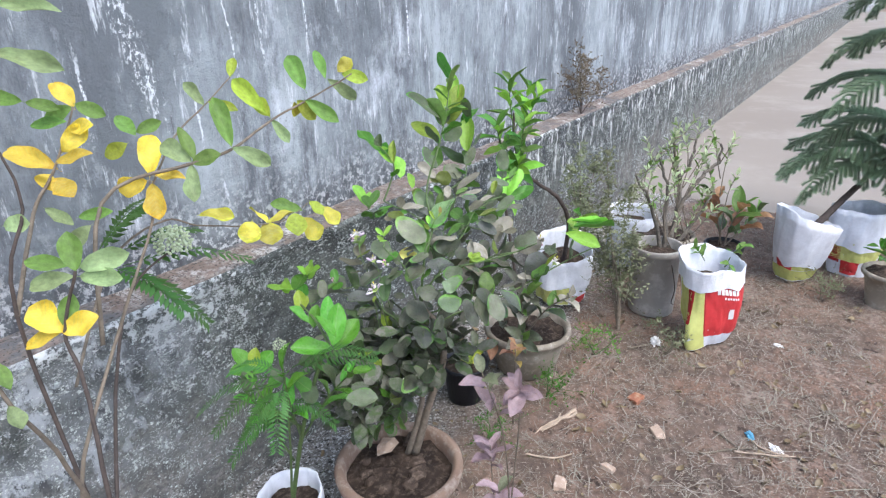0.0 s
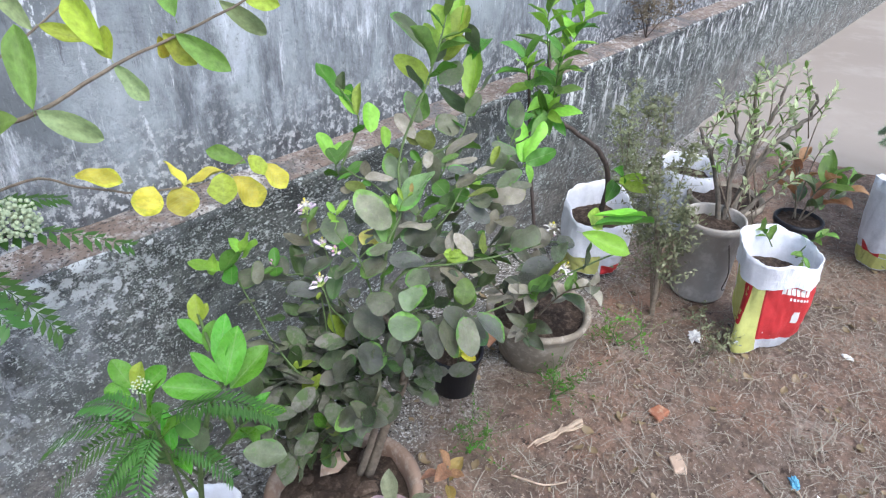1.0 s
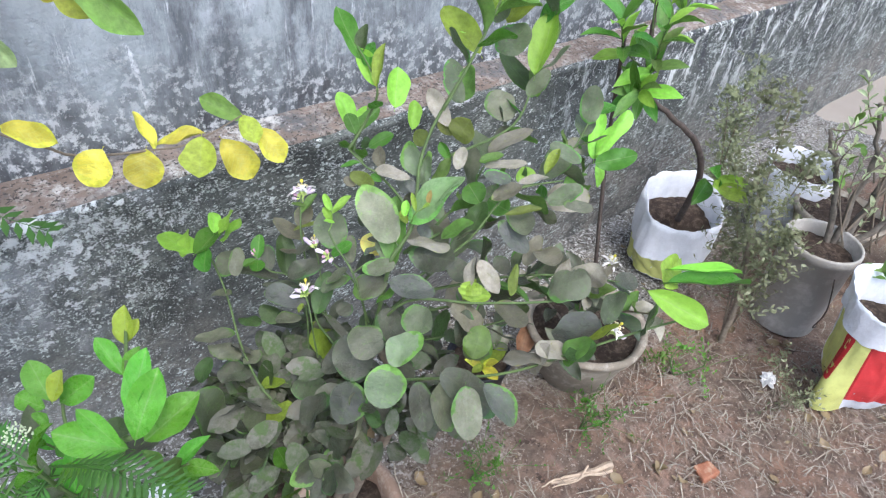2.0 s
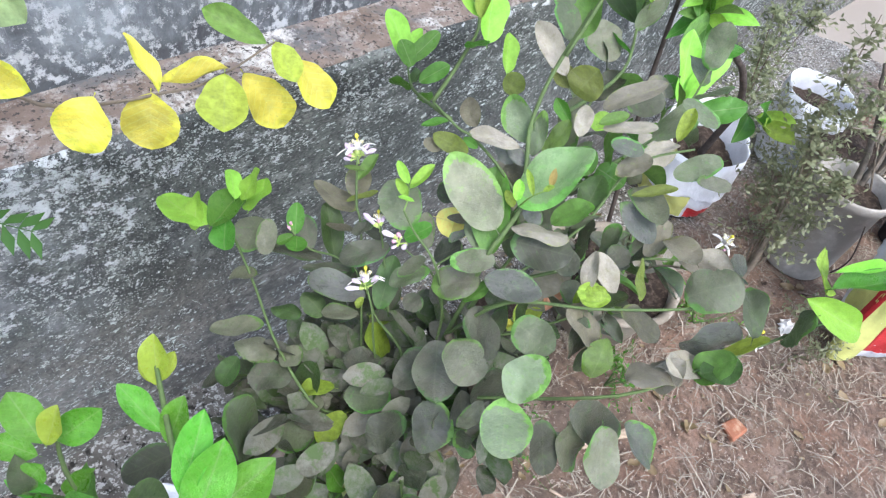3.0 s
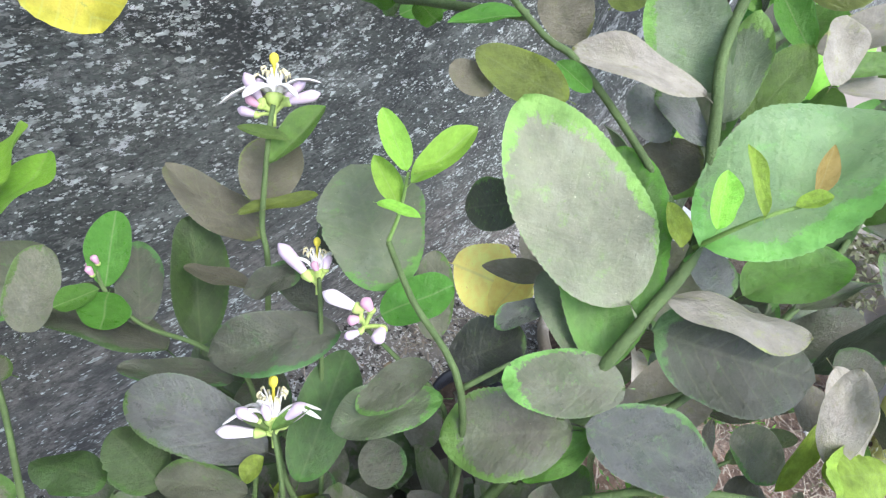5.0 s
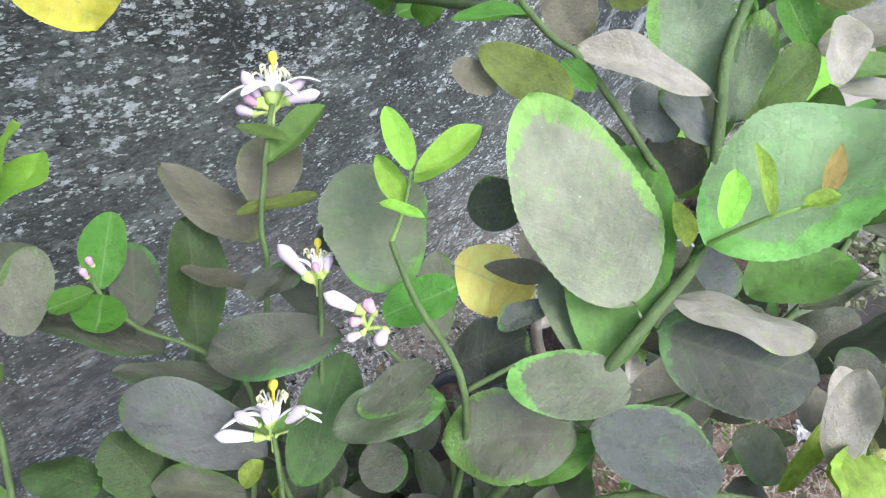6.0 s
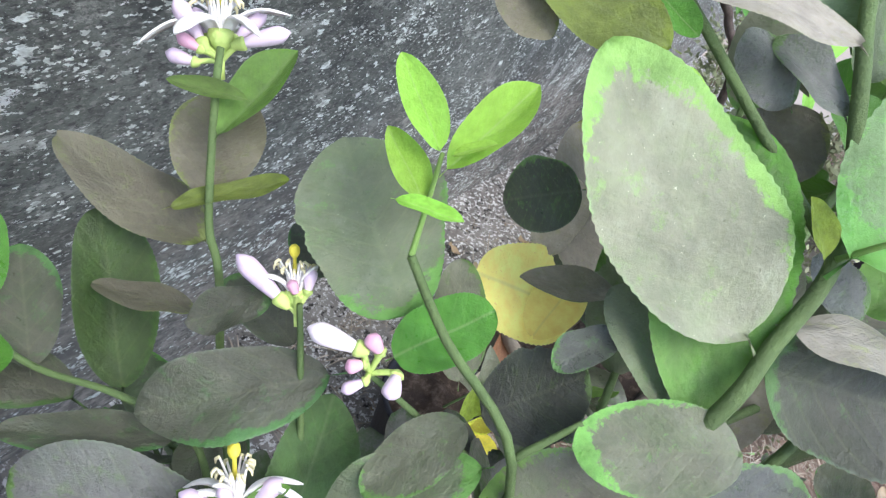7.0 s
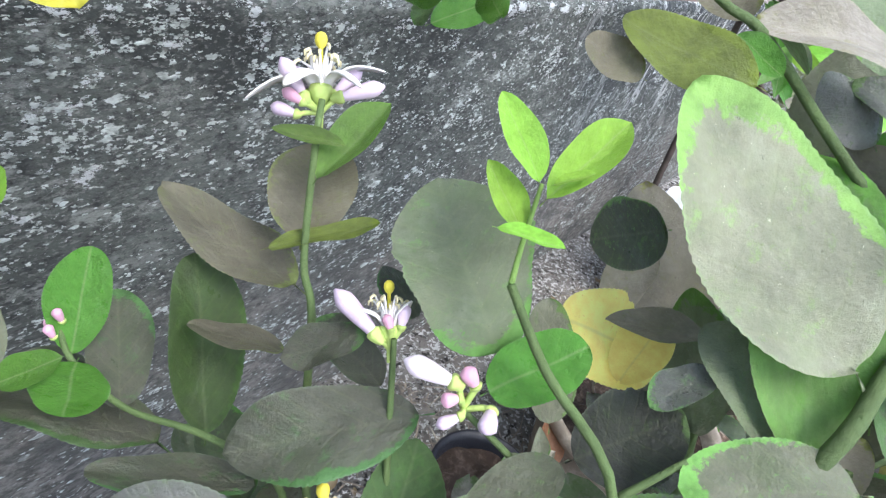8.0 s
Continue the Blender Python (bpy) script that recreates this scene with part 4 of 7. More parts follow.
part("trunk", tube([(1.14, -0.47, 0.15), (1.158, -0.505, 0.30), (1.182, -0.548, 0.47), (1.195, -0.53, 0.55), (1.19, -0.47, 0.61)], 0.012, 0.006, 9, 5, 0.003), BARK, lemon)
part("trunk", tube([(1.125, -0.455, 0.15), (1.140, -0.49, 0.29), (1.142, -0.50, 0.38), (1.12, -0.45, 0.44), (1.10, -0.42, 0.46)], 0.009, 0.005, 9, 5, 0.003), BARK, lemon)
STEMS = (
    ((1.18, -0.465, 0.55), (1.205, -0.467, 0.65), (1.223, -0.469, 0.746), (1.243, -0.468, 0.770), (1.266, -0.464, 0.799), (1.292, -0.436, 0.836), (1.311, -0.415, 0.864), (1.345, -0.40, 0.91), (1.40, -0.39, 0.97)),
    ((1.16, -0.467, 0.45), (1.15, -0.43, 0.56), (1.142, -0.381, 0.591), (1.154, -0.336, 0.643), (1.161, -0.312, 0.700), (1.166, -0.297, 0.713), (1.180, -0.275, 0.747), (1.188, -0.265, 0.760)),
    ((1.17, -0.465, 0.52), (1.19, -0.455, 0.62), (1.181, -0.431, 0.713), (1.177, -0.391, 0.740), (1.177, -0.368, 0.757)),
    ((1.177, -0.368, 0.757), (1.188, -0.361, 0.765), (1.190, -0.357, 0.784)),
    ((1.182, -0.430, 0.714), (1.198, -0.439, 0.732)),
    ((1.261, -0.464, 0.799), (1.259, -0.477, 0.828), (1.273, -0.490, 0.843)),
    ((1.270, -0.462, 0.796), (1.272, -0.411, 0.819), (1.260, -0.375, 0.839), (1.253, -0.358, 0.843), (1.245, -0.32, 0.858)),
    ((1.10, -0.42, 0.43), (1.13, -0.37, 0.58), (1.138, -0.342, 0.643), (1.128, -0.310, 0.649), (1.115, -0.275, 0.638), (1.105, -0.253, 0.651), (1.107, -0.239, 0.660)),
    ((1.195, -0.455, 0.62), (1.188, -0.425, 0.685), (1.178, -0.398, 0.700), (1.1692, -0.3768, 0.7105)),
    ((1.15, -0.40, 0.60), (1.163, -0.36, 0.68), (1.165, -0.345, 0.717)),
    ((1.12, -0.43, 0.50), (1.122, -0.405, 0.58), (1.124, -0.394, 0.624), (1.130, -0.369, 0.655)),
    ((1.10, -0.42, 0.43), (1.037, -0.405, 0.488), (1.033, -0.320, 0.531), (1.051, -0.238, 0.562), (1.057, -0.196, 0.589), (1.046, -0.183, 0.652)),
    ((1.19, -0.466, 0.60), (1.223, -0.515, 0.70), (1.287, -0.593, 0.724), (1.359, -0.660, 0.741), (1.410, -0.699, 0.758)),
    ((1.16, -0.468, 0.48), (1.165, -0.56, 0.60), (1.271, -0.675, 0.655), (1.384, -0.727, 0.683), (1.496, -0.770, 0.703), (1.576, -0.806, 0.715)),
)
for i, pts in enumerate(STEMS):
    r = (0.0036, 0.0021, 0.0022, 0.0011, 0.0016, 0.0012, 0.0022, 0.0018, 0.0017, 0.0016, 0.0018, 0.0024, 0.0024, 0.0026)[i]
    part("branch", tube(pts, r * 0.95, r * 0.65, 8, 5), YTWIG if i in (3, 5) else TWIG, lemon)

leaf((1.173, -0.290, 0.691), (1.156, -0.221, 0.696), 0.031, (-0.17, -0.12, 0.98), "brownish")
leaf((1.175, -0.285, 0.711), (1.198, -0.262, 0.739), 0.036, (-0.64, -0.26, 0.72), "brownish")
leaf((1.177, -0.283, 0.738), (1.211, -0.279, 0.763), 0.018, (-0.59, 0.01, 0.81), "green")
leaf((1.186, -0.284, 0.752), (1.171, -0.260, 0.748), 0.007, (-0.55, -0.23, 0.80), "green")
leaf((1.160, -0.284, 0.712), (1.193, -0.305, 0.729), 0.011, (-0.32, 0.23, 0.92), "olive")
leaf((1.191, -0.371, 0.720), (1.197, -0.317, 0.755), 0.054, (-0.34, -0.48, 0.81), "oldgreen")
leaf((1.190, -0.356, 0.784), (1.192, -0.331, 0.801), 0.0125, (-0.54, -0.42, 0.73), "bright")
leaf((1.189, -0.361, 0.781), (1.223, -0.362, 0.803), 0.015, (-0.61, -0.13, 0.78), "bright")
leaf((1.188, -0.359, 0.767), (1.185, -0.340, 0.783), 0.0125, (-0.34, -0.63, 0.70), "bright")
leaf((1.176, -0.356, 0.771), (1.184, -0.375, 0.775), 0.0062, (-0.45, 0.11, 0.89), "bright")
hang(lemon, (1.188, -0.361, 0.787), (1.197, -0.368, 0.794), 0.0045, (-0.45, 0.11, 0.89), "bright", "young", 0)
leaf((1.174, -0.380, 0.720), (1.203, -0.394, 0.739), 0.025, (-0.53, 0.09, 0.84), "vivid")
leaf((1.197, -0.399, 0.706), (1.215, -0.371, 0.736), 0.021, (-0.62, -0.33, 0.71), "old")
leaf((1.106, -0.251, 0.652), (1.124, -0.228, 0.682), 0.023, (-0.50, -0.51, 0.70), "vivid")
leaf((1.103, -0.251, 0.652), (1.082, -0.244, 0.642), 0.014, (-0.49, -0.28, 0.83), "vivid")
leaf((1.105, -0.257, 0.654), (1.094, -0.269, 0.642), 0.035, (-0.71, -0.08, 0.70), "vivid")
leaf((1.115, -0.271, 0.633), (1.132, -0.235, 0.662), 0.026, (-0.21, -0.55, 0.81), "olddark")
leaf((1.068, -0.234, 0.619), (1.091, -0.215, 0.659), 0.028, (-0.58, -0.55, 0.60), "old")
leaf((1.121, -0.289, 0.627), (1.084, -0.215, 0.624), 0.041, (0.21, 0.13, 0.97), "olddark")
leaf((1.136, -0.298, 0.632), (1.155, -0.251, 0.685), 0.035, (-0.01, -0.75, 0.67), "deep")
leaf((1.155, -0.309, 0.681), (1.137, -0.275, 0.675), 0.016, (0.06, 0.21, 0.98), "brownish")
leaf((1.163, -0.335, 0.712), (1.144, -0.319, 0.693), 0.016, (-0.63, 0.17, 0.75), "olddark")
leaf((1.170, -0.364, 0.692), (1.120, -0.322, 0.662), 0.033, (-0.58, -0.10, 0.81), "olddark")
leaf((1.136, -0.330, 0.635), (1.096, -0.282, 0.622), 0.020, (-0.14, 0.14, 0.98), "olddark")
leaf((1.128, -0.374, 0.631), (1.089, -0.302, 0.630), 0.038, (-0.32, -0.16, 0.93), "oldblue")
leaf((1.091, -0.340, 0.583), (1.082, -0.304, 0.601), 0.035, (0.11, -0.43, 0.89), "deep")
leaf((1.072, -0.315, 0.571), (1.049, -0.279, 0.568), 0.029, (0.00, 0.09, 1.00), "deep")
leaf((1.116, -0.379, 0.608), (1.087, -0.335, 0.593), 0.022, (-0.27, 0.14, 0.95), "old")
leaf((1.111, -0.377, 0.626), (1.121, -0.378, 0.640), 0.012, (-0.81, 0.04, 0.58), "lime")
leaf((1.126, -0.375, 0.656), (1.143, -0.381, 0.668), 0.010, (-0.41, 0.41, 0.81), "green")
leaf((1.125, -0.374, 0.655), (1.120, -0.352, 0.652), 0.008, (0.02, 0.14, 0.99), "green")
leaf((1.135, -0.394, 0.622), (1.175, -0.368, 0.676), 0.034, (-0.53, -0.54, 0.66), "deep")
leaf((1.183, -0.411, 0.709), (1.150, -0.401, 0.687), 0.023, (-0.48, 0.26, 0.84), "old")
leaf((1.181, -0.425, 0.700), (1.141, -0.394, 0.675), 0.026, (-0.43, 0.17, 0.89), "oldgreen")
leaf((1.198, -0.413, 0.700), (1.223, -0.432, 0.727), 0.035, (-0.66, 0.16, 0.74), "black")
leaf((1.230, -0.430, 0.745), (1.207, -0.420, 0.734), 0.016, (-0.28, 0.35, 0.90), "oldblue")
leaf((1.239, -0.459, 0.770), (1.239, -0.368, 0.819), 0.058, (-0.72, -0.33, 0.61), "pale")
leaf((1.228, -0.468, 0.739), (1.273, -0.410, 0.814), 0.048, (-0.75, -0.22, 0.62), "green")
leaf((1.234, -0.467, 0.735), (1.237, -0.419, 0.756), 0.033, (-0.37, -0.35, 0.86), "oldgreen")
leaf((1.258, -0.466, 0.803), (1.328, -0.487, 0.877), 0.065, (-0.71, 0.13, 0.70), "sheen")
leaf((1.222, -0.482, 0.746), (1.191, -0.441, 0.728), 0.032, (-0.47, 0.02, 0.89), "oldrim")
leaf((1.214, -0.477, 0.711), (1.174, -0.434, 0.685), 0.043, (-0.54, 0.01, 0.84), "oldedge")
leaf((1.196, -0.474, 0.679), (1.229, -0.485, 0.703), 0.021, (-0.43, 0.45, 0.78), "green")
leaf((1.214, -0.480, 0.718), (1.254, -0.540, 0.721), 0.039, (-0.47, -0.26, 0.84), "oldblue")
leaf((1.256, -0.473, 0.753), (1.292, -0.538, 0.762), 0.051, (-0.63, -0.25, 0.73), "olddark")
leaf((1.251, -0.469, 0.777), (1.288, -0.526, 0.785), 0.022, (-0.16, 0.04, 0.99), "tan")
leaf((1.300, -0.492, 0.773), (1.338, -0.515, 0.805), 0.040, (-0.46, 0.36, 0.81), "green")
leaf((1.282, -0.489, 0.780), (1.278, -0.462, 0.788), 0.020, (-0.52, -0.33, 0.78), "oldblue")
leaf((1.309, -0.514, 0.779), (1.338, -0.532, 0.804), 0.014, (-0.38, 0.52, 0.77), "old")
leaf((1.290, -0.571, 0.734), (1.311, -0.553, 0.774), 0.022, (-0.88, -0.03, 0.46), "tan")
leaf((1.278, -0.571, 0.736), (1.300, -0.591, 0.747), 0.024, (-0.34, 0.10, 0.93), "lime")
leaf((1.256, -0.461, 0.799), (1.255, -0.445, 0.813), 0.012, (-0.42, -0.61, 0.67), "lime")
leaf((1.250, -0.384, 0.826), (1.237, -0.338, 0.826), 0.023, (-0.80, -0.24, 0.54), "olive")
leaf((1.236, -0.354, 0.814), (1.228, -0.333, 0.818), 0.016, (-0.60, -0.37, 0.72), "brownish")
leaf((1.254, -0.369, 0.836), (1.260, -0.388, 0.831), 0.011, (-0.74, -0.38, 0.56), "vivid")
leaf((1.248, -0.347, 0.847), (1.226, -0.325, 0.835), 0.011, (-0.47, 0.00, 0.88), "vivid")
leaf((1.285, -0.426, 0.848), (1.258, -0.371, 0.848), 0.020, (-0.38, -0.19, 0.91), "tan")
leaf((1.280, -0.364, 0.838), (1.288, -0.332, 0.856), 0.027, (-0.85, -0.07, 0.52), "brownish")
leaf((1.311, -0.423, 0.843), (1.315, -0.372, 0.875), 0.038, (-0.91, -0.16, 0.38), "mottle")
leaf((1.289, -0.423, 0.821), (1.284, -0.396, 0.835), 0.022, (-0.73, -0.44, 0.52), "oldblue")
leaf((1.289, -0.438, 0.828), (1.291, -0.405, 0.839), 0.017, (-0.47, -0.25, 0.85), "oldblue")
leaf((1.303, -0.434, 0.820), (1.279, -0.423, 0.794), 0.031, (-0.72, 0.09, 0.69), "brownish")
leaf((1.302, -0.436, 0.836), (1.329, -0.416, 0.877), 0.021, (-0.78, -0.20, 0.60), "mottle")
leaf((1.314, -0.444, 0.836), (1.350, -0.441, 0.871), 0.024, (-0.69, 0.15, 0.71), "green")
leaf((1.349, -0.441, 0.870), (1.349, -0.413, 0.886), 0.017, (-0.88, -0.23, 0.41), "vivid")
leaf((1.347, -0.459, 0.862), (1.370, -0.444, 0.889), 0.021, (-0.51, -0.49, 0.71), "tan")
leaf((1.246, -0.468, 0.820), (1.257, -0.456, 0.838), 0.013, (-0.63, -0.44, 0.64), "bright")
leaf((1.258, -0.478, 0.830), (1.267, -0.455, 0.847), 0.008, (-0.52, -0.40, 0.76), "lime")
leaf((1.272, -0.487, 0.843), (1.281, -0.480, 0.861), 0.009, (-0.74, -0.39, 0.54), "bronze")
leaf((1.265, -0.484, 0.838), (1.272, -0.492, 0.847), 0.008, (-0.64, 0.30, 0.70), "lime")
leaf((1.249, -0.387, 0.769), (1.228, -0.370, 0.759), 0.028, (-0.62, -0.30, 0.72), "mould")
leaf((1.225, -0.415, 0.703), (1.232, -0.446, 0.692), 0.026, (-0.19, -0.37, 0.91), "oldblue")
leaf((1.175, -0.343, 0.683), (1.167, -0.310, 0.695), 0.022, (-0.03, -0.33, 0.95), "olddark")
leaf((1.194, -0.336, 0.705), (1.190, -0.315, 0.716), 0.017, (-0.24, -0.49, 0.84), "olddark")
leaf((1.232, -0.374, 0.720), (1.263, -0.411, 0.712), 0.042, (-0.35, -0.35, 0.87), "paleyellow")
leaf((1.234, -0.407, 0.712), (1.258, -0.405, 0.733), 0.023, (-0.65, 0.28, 0.71), "paleyellow")
hang(lemon, (1.252, -0.423, 0.742), (1.234, -0.389, 0.733), 0.016, (-0.4, 0.1, 0.9), "brownish", "pointed", rng.choice((0, 1, 2, 3, 4, 5, 7)) % 2)
leaf((1.305, -0.491, 0.725), (1.319, -0.443, 0.761), 0.042, (-0.62, -0.34, 0.70), "old")
leaf((1.315, -0.542, 0.717), (1.314, -0.503, 0.732), 0.034, (-0.68, -0.29, 0.67), "olddark")
leaf((1.353, -0.503, 0.772), (1.383, -0.491, 0.811), 0.037, (-0.76, -0.15, 0.63), "deep")
leaf((1.311, -0.569, 0.690), (1.307, -0.536, 0.700), 0.030, (-0.46, -0.30, 0.84), "old")
leaf((1.349, -0.577, 0.713), (1.346, -0.544, 0.718), 0.026, (-0.54, -0.19, 0.82), "tan")
leaf((1.290, -0.566, 0.700), (1.318, -0.560, 0.732), 0.013, (-0.65, -0.42, 0.64), "lime")
leaf((1.369, -0.578, 0.733), (1.366, -0.548, 0.745), 0.026, (-0.83, -0.27, 0.48), "olddark")
leaf((1.286, -0.551, 0.680), (1.303, -0.574, 0.683), 0.021, (-0.31, -0.11, 0.94), "brownish")
leaf((1.175, -0.427, 0.623), (1.175, -0.401, 0.631), 0.028, (-0.16, -0.30, 0.94), "olddark")
leaf((1.025, -0.169, 0.644), (1.004, -0.092, 0.646), 0.053, (0.15, 0.02, 0.99), "bright")
leaf((1.012, -0.164, 0.637), (1.036, -0.124, 0.665), 0.029, (-0.65, -0.13, 0.75), "bright")
leaf((1.028, -0.174, 0.643), (1.088, -0.159, 0.669), 0.050, (-0.42, 0.08, 0.91), "vivid")
leaf((1.066, -0.173, 0.673), (1.087, -0.129, 0.684), 0.024, (0.36, -0.40, 0.85), "bright")
leaf((1.073, -0.182, 0.672), (1.110, -0.161, 0.696), 0.035, (-0.62, 0.25, 0.74), "bright")
leaf((1.073, -0.195, 0.665), (1.118, -0.167, 0.677), 0.047, (-0.49, 0.48, 0.73), "bright")
leaf((1.048, -0.180, 0.655), (1.027, -0.203, 0.625), 0.044, (-0.79, -0.08, 0.60), "vivid")
leaf((1.059, -0.194, 0.591), (1.106, -0.169, 0.613), 0.048, (-0.29, -0.25, 0.93), "old")
leaf((1.061, -0.227, 0.575), (1.031, -0.203, 0.568), 0.041, (0.11, 0.41, 0.91), "old")
leaf((1.037, -0.277, 0.530), (0.986, -0.221, 0.504), 0.037, (-0.15, 0.29, 0.94), "old")
leaf((1.028, -0.324, 0.525), (0.989, -0.285, 0.544), 0.047, (0.36, -0.08, 0.93), "old")
leaf((1.026, -0.330, 0.520), (1.056, -0.344, 0.528), 0.041, (-0.11, 0.31, 0.94), "old")
leaf((1.030, -0.356, 0.509), (0.985, -0.319, 0.502), 0.050, (-0.04, 0.14, 0.99), "olddark")
leaf((1.065, -0.404, 0.509), (1.033, -0.363, 0.485), 0.027, (-0.19, 0.39, 0.90), "lime")
leaf((1.045, -0.409, 0.492), (1.011, -0.374, 0.467), 0.040, (-0.21, 0.41, 0.88), "old")
leaf((1.069, -0.421, 0.516), (1.101, -0.477, 0.538), 0.044, (-0.50, 0.05, 0.87), "oldgreen")
leaf((1.085, -0.391, 0.544), (1.124, -0.424, 0.544), 0.038, (-0.06, -0.10, 0.99), "olddark")
leaf((1.142, -0.486, 0.632), (1.097, -0.479, 0.587), 0.046, (-0.71, -0.03, 0.70), "olddark")
leaf((1.153, -0.482, 0.643), (1.109, -0.531, 0.607), 0.064, (0.03, -0.60, 0.80), "olddark")
leaf((1.136, -0.512, 0.697), (1.130, -0.566, 0.686), 0.055, (-0.05, -0.20, 0.98), "old")
leaf((1.194, -0.547, 0.722), (1.199, -0.602, 0.726), 0.044, (-0.51, 0.02, 0.86), "oldgreen")
leaf((1.180, -0.603, 0.732), (1.123, -0.604, 0.715), 0.048, (-0.29, 0.15, 0.94), "mottle")
leaf((1.129, -0.602, 0.701), (1.086, -0.642, 0.684), 0.055, (-0.18, -0.20, 0.96), "mottle")
leaf((1.122, -0.528, 0.595), (1.072, -0.564, 0.575), 0.060, (0.00, -0.49, 0.87), "half")
leaf((1.085, -0.514, 0.575), (1.039, -0.506, 0.537), 0.049, (-0.56, 0.32, 0.76), "olddark")
leaf((1.147, -0.539, 0.608), (1.132, -0.583, 0.540), 0.041, (-0.33, -0.76, 0.56), "olddark")
leaf((1.147, -0.641, 0.692), (1.137, -0.678, 0.631), 0.034, (-0.47, -0.72, 0.52), "olddark")
leaf((1.166, -0.660, 0.696), (1.170, -0.690, 0.622), 0.035, (-0.33, -0.88, 0.34), "old")
leaf((1.175, -0.655, 0.706), (1.244, -0.707, 0.620), 0.051, (0.07, -0.83, 0.56), "olddark")
leaf((1.191, -0.688, 0.700), (1.168, -0.728, 0.645), 0.042, (-0.37, -0.67, 0.64), "old")
leaf((1.208, -0.702, 0.704), (1.236, -0.750, 0.651), 0.039, (0.11, -0.71, 0.69), "half")
leaf((1.249, -0.640, 0.670), (1.276, -0.626, 0.711), 0.043, (-0.47, -0.70, 0.54), "green")
leaf((1.280, -0.671, 0.676), (1.353, -0.700, 0.678), 0.052, (0.14, 0.40, 0.91), "tan")
leaf((1.310, -0.614, 0.730), (1.322, -0.666, 0.717), 0.050, (0.25, -0.19, 0.95), "brownish")
leaf((1.263, -0.571, 0.718), (1.280, -0.619, 0.694), 0.057, (0.33, -0.33, 0.88), "brownish")
leaf((1.368, -0.655, 0.751), (1.408, -0.690, 0.791), 0.062, (-0.53, 0.30, 0.79), "old")
leaf((1.287, -0.592, 0.725), (1.304, -0.573, 0.743), 0.057, (-0.03, -0.66, 0.75), "lime")
leaf((1.328, -0.622, 0.739), (1.372, -0.587, 0.754), 0.017, (0.07, -0.46, 0.89), "olive")
leaf((1.395, -0.710, 0.741), (1.381, -0.711, 0.667), 0.073, (-0.56, -0.82, 0.11), "oldblue")
leaf((1.405, -0.739, 0.733), (1.500, -0.696, 0.727), 0.031, (0.08, -0.03, 1.00), "oldgreen")
leaf((1.470, -0.750, 0.776), (1.544, -0.824, 0.727), 0.066, (-0.38, -0.74, 0.56), "bright")
leaf((1.495, -0.764, 0.787), (1.648, -0.822, 0.751), 0.068, (0.22, -0.03, 0.98), "vivid")
leaf((1.506, -0.754, 0.800), (1.649, -0.804, 0.760), 0.029, (0.15, -0.33, 0.93), "bright")
leaf((1.470, -0.772, 0.764), (1.474, -0.762, 0.700), 0.049, (-0.41, 0.90, 0.11), "oldgreen")
leaf((1.384, -0.749, 0.712), (1.354, -0.724, 0.684), 0.045, (-0.41, 0.41, 0.82), "deep")
leaf((1.319, -0.696, 0.692), (1.389, -0.715, 0.668), 0.044, (0.30, -0.09, 0.95), "tan")
leaf((1.277, -0.619, 0.702), (1.275, -0.625, 0.633), 0.044, (-0.72, -0.69, 0.07), "mottle")
leaf((1.489, -0.762, 0.783), (1.581, -0.729, 0.767), 0.043, (0.32, -0.51, 0.79), "lime")
leaf((1.338, -0.703, 0.702), (1.315, -0.696, 0.650), 0.035, (-0.83, 0.38, 0.41), "tan")
leaf((1.383, -0.740, 0.716), (1.353, -0.717, 0.672), 0.043, (-0.53, 0.55, 0.65), "green")
leaf((1.421, -0.753, 0.737), (1.388, -0.722, 0.690), 0.020, (-0.40, 0.61, 0.68), "lime")
leaf((0.948, -0.379, 0.436), (0.939, -0.347, 0.515), 0.086, (0.65, -0.67, 0.35), "oldgreen")
leaf((0.874, -0.316, 0.415), (0.806, -0.297, 0.403), 0.052, (-0.17, -0.01, 0.99), "olddark")
leaf((0.977, -0.381, 0.456), (1.016, -0.434, 0.474), 0.055, (-0.29, 0.10, 0.95), "oldgreen")
leaf((1.058, -0.440, 0.498), (1.011, -0.442, 0.478), 0.041, (-0.38, 0.19, 0.91), "lime")
leaf((1.010, -0.468, 0.447), (1.012, -0.502, 0.430), 0.040, (0.51, -0.36, 0.78), "vivid")
leaf((1.042, -0.501, 0.453), (1.011, -0.517, 0.418), 0.033, (-0.66, -0.24, 0.71), "olive")
leaf((1.092, -0.532, 0.474), (1.058, -0.525, 0.416), 0.040, (-0.84, 0.18, 0.52), "old")
leaf((0.994, -0.458, 0.427), (0.951, -0.450, 0.420), 0.064, (-0.05, 0.45, 0.89), "old")
leaf((0.989, -0.290, 0.514), (0.957, -0.293, 0.476), 0.032, (-0.74, -0.23, 0.64), "deep")
leaf((1.077, -0.325, 0.574), (1.136, -0.332, 0.550), 0.077, (0.39, 0.25, 0.89), "olddark")
leaf((1.134, -0.378, 0.588), (1.155, -0.401, 0.512), 0.051, (0.29, -0.89, 0.35), "lime")
leaf((1.059, -0.371, 0.537), (1.046, -0.366, 0.452), 0.048, (-0.99, -0.00, 0.16), "deep")
leaf((1.189, -0.486, 0.667), (1.221, -0.531, 0.617), 0.066, (0.33, -0.59, 0.74), "olddark")
leaf((1.188, -0.549, 0.633), (1.171, -0.564, 0.574), 0.057, (-0.24, -0.92, 0.31), "olddark")
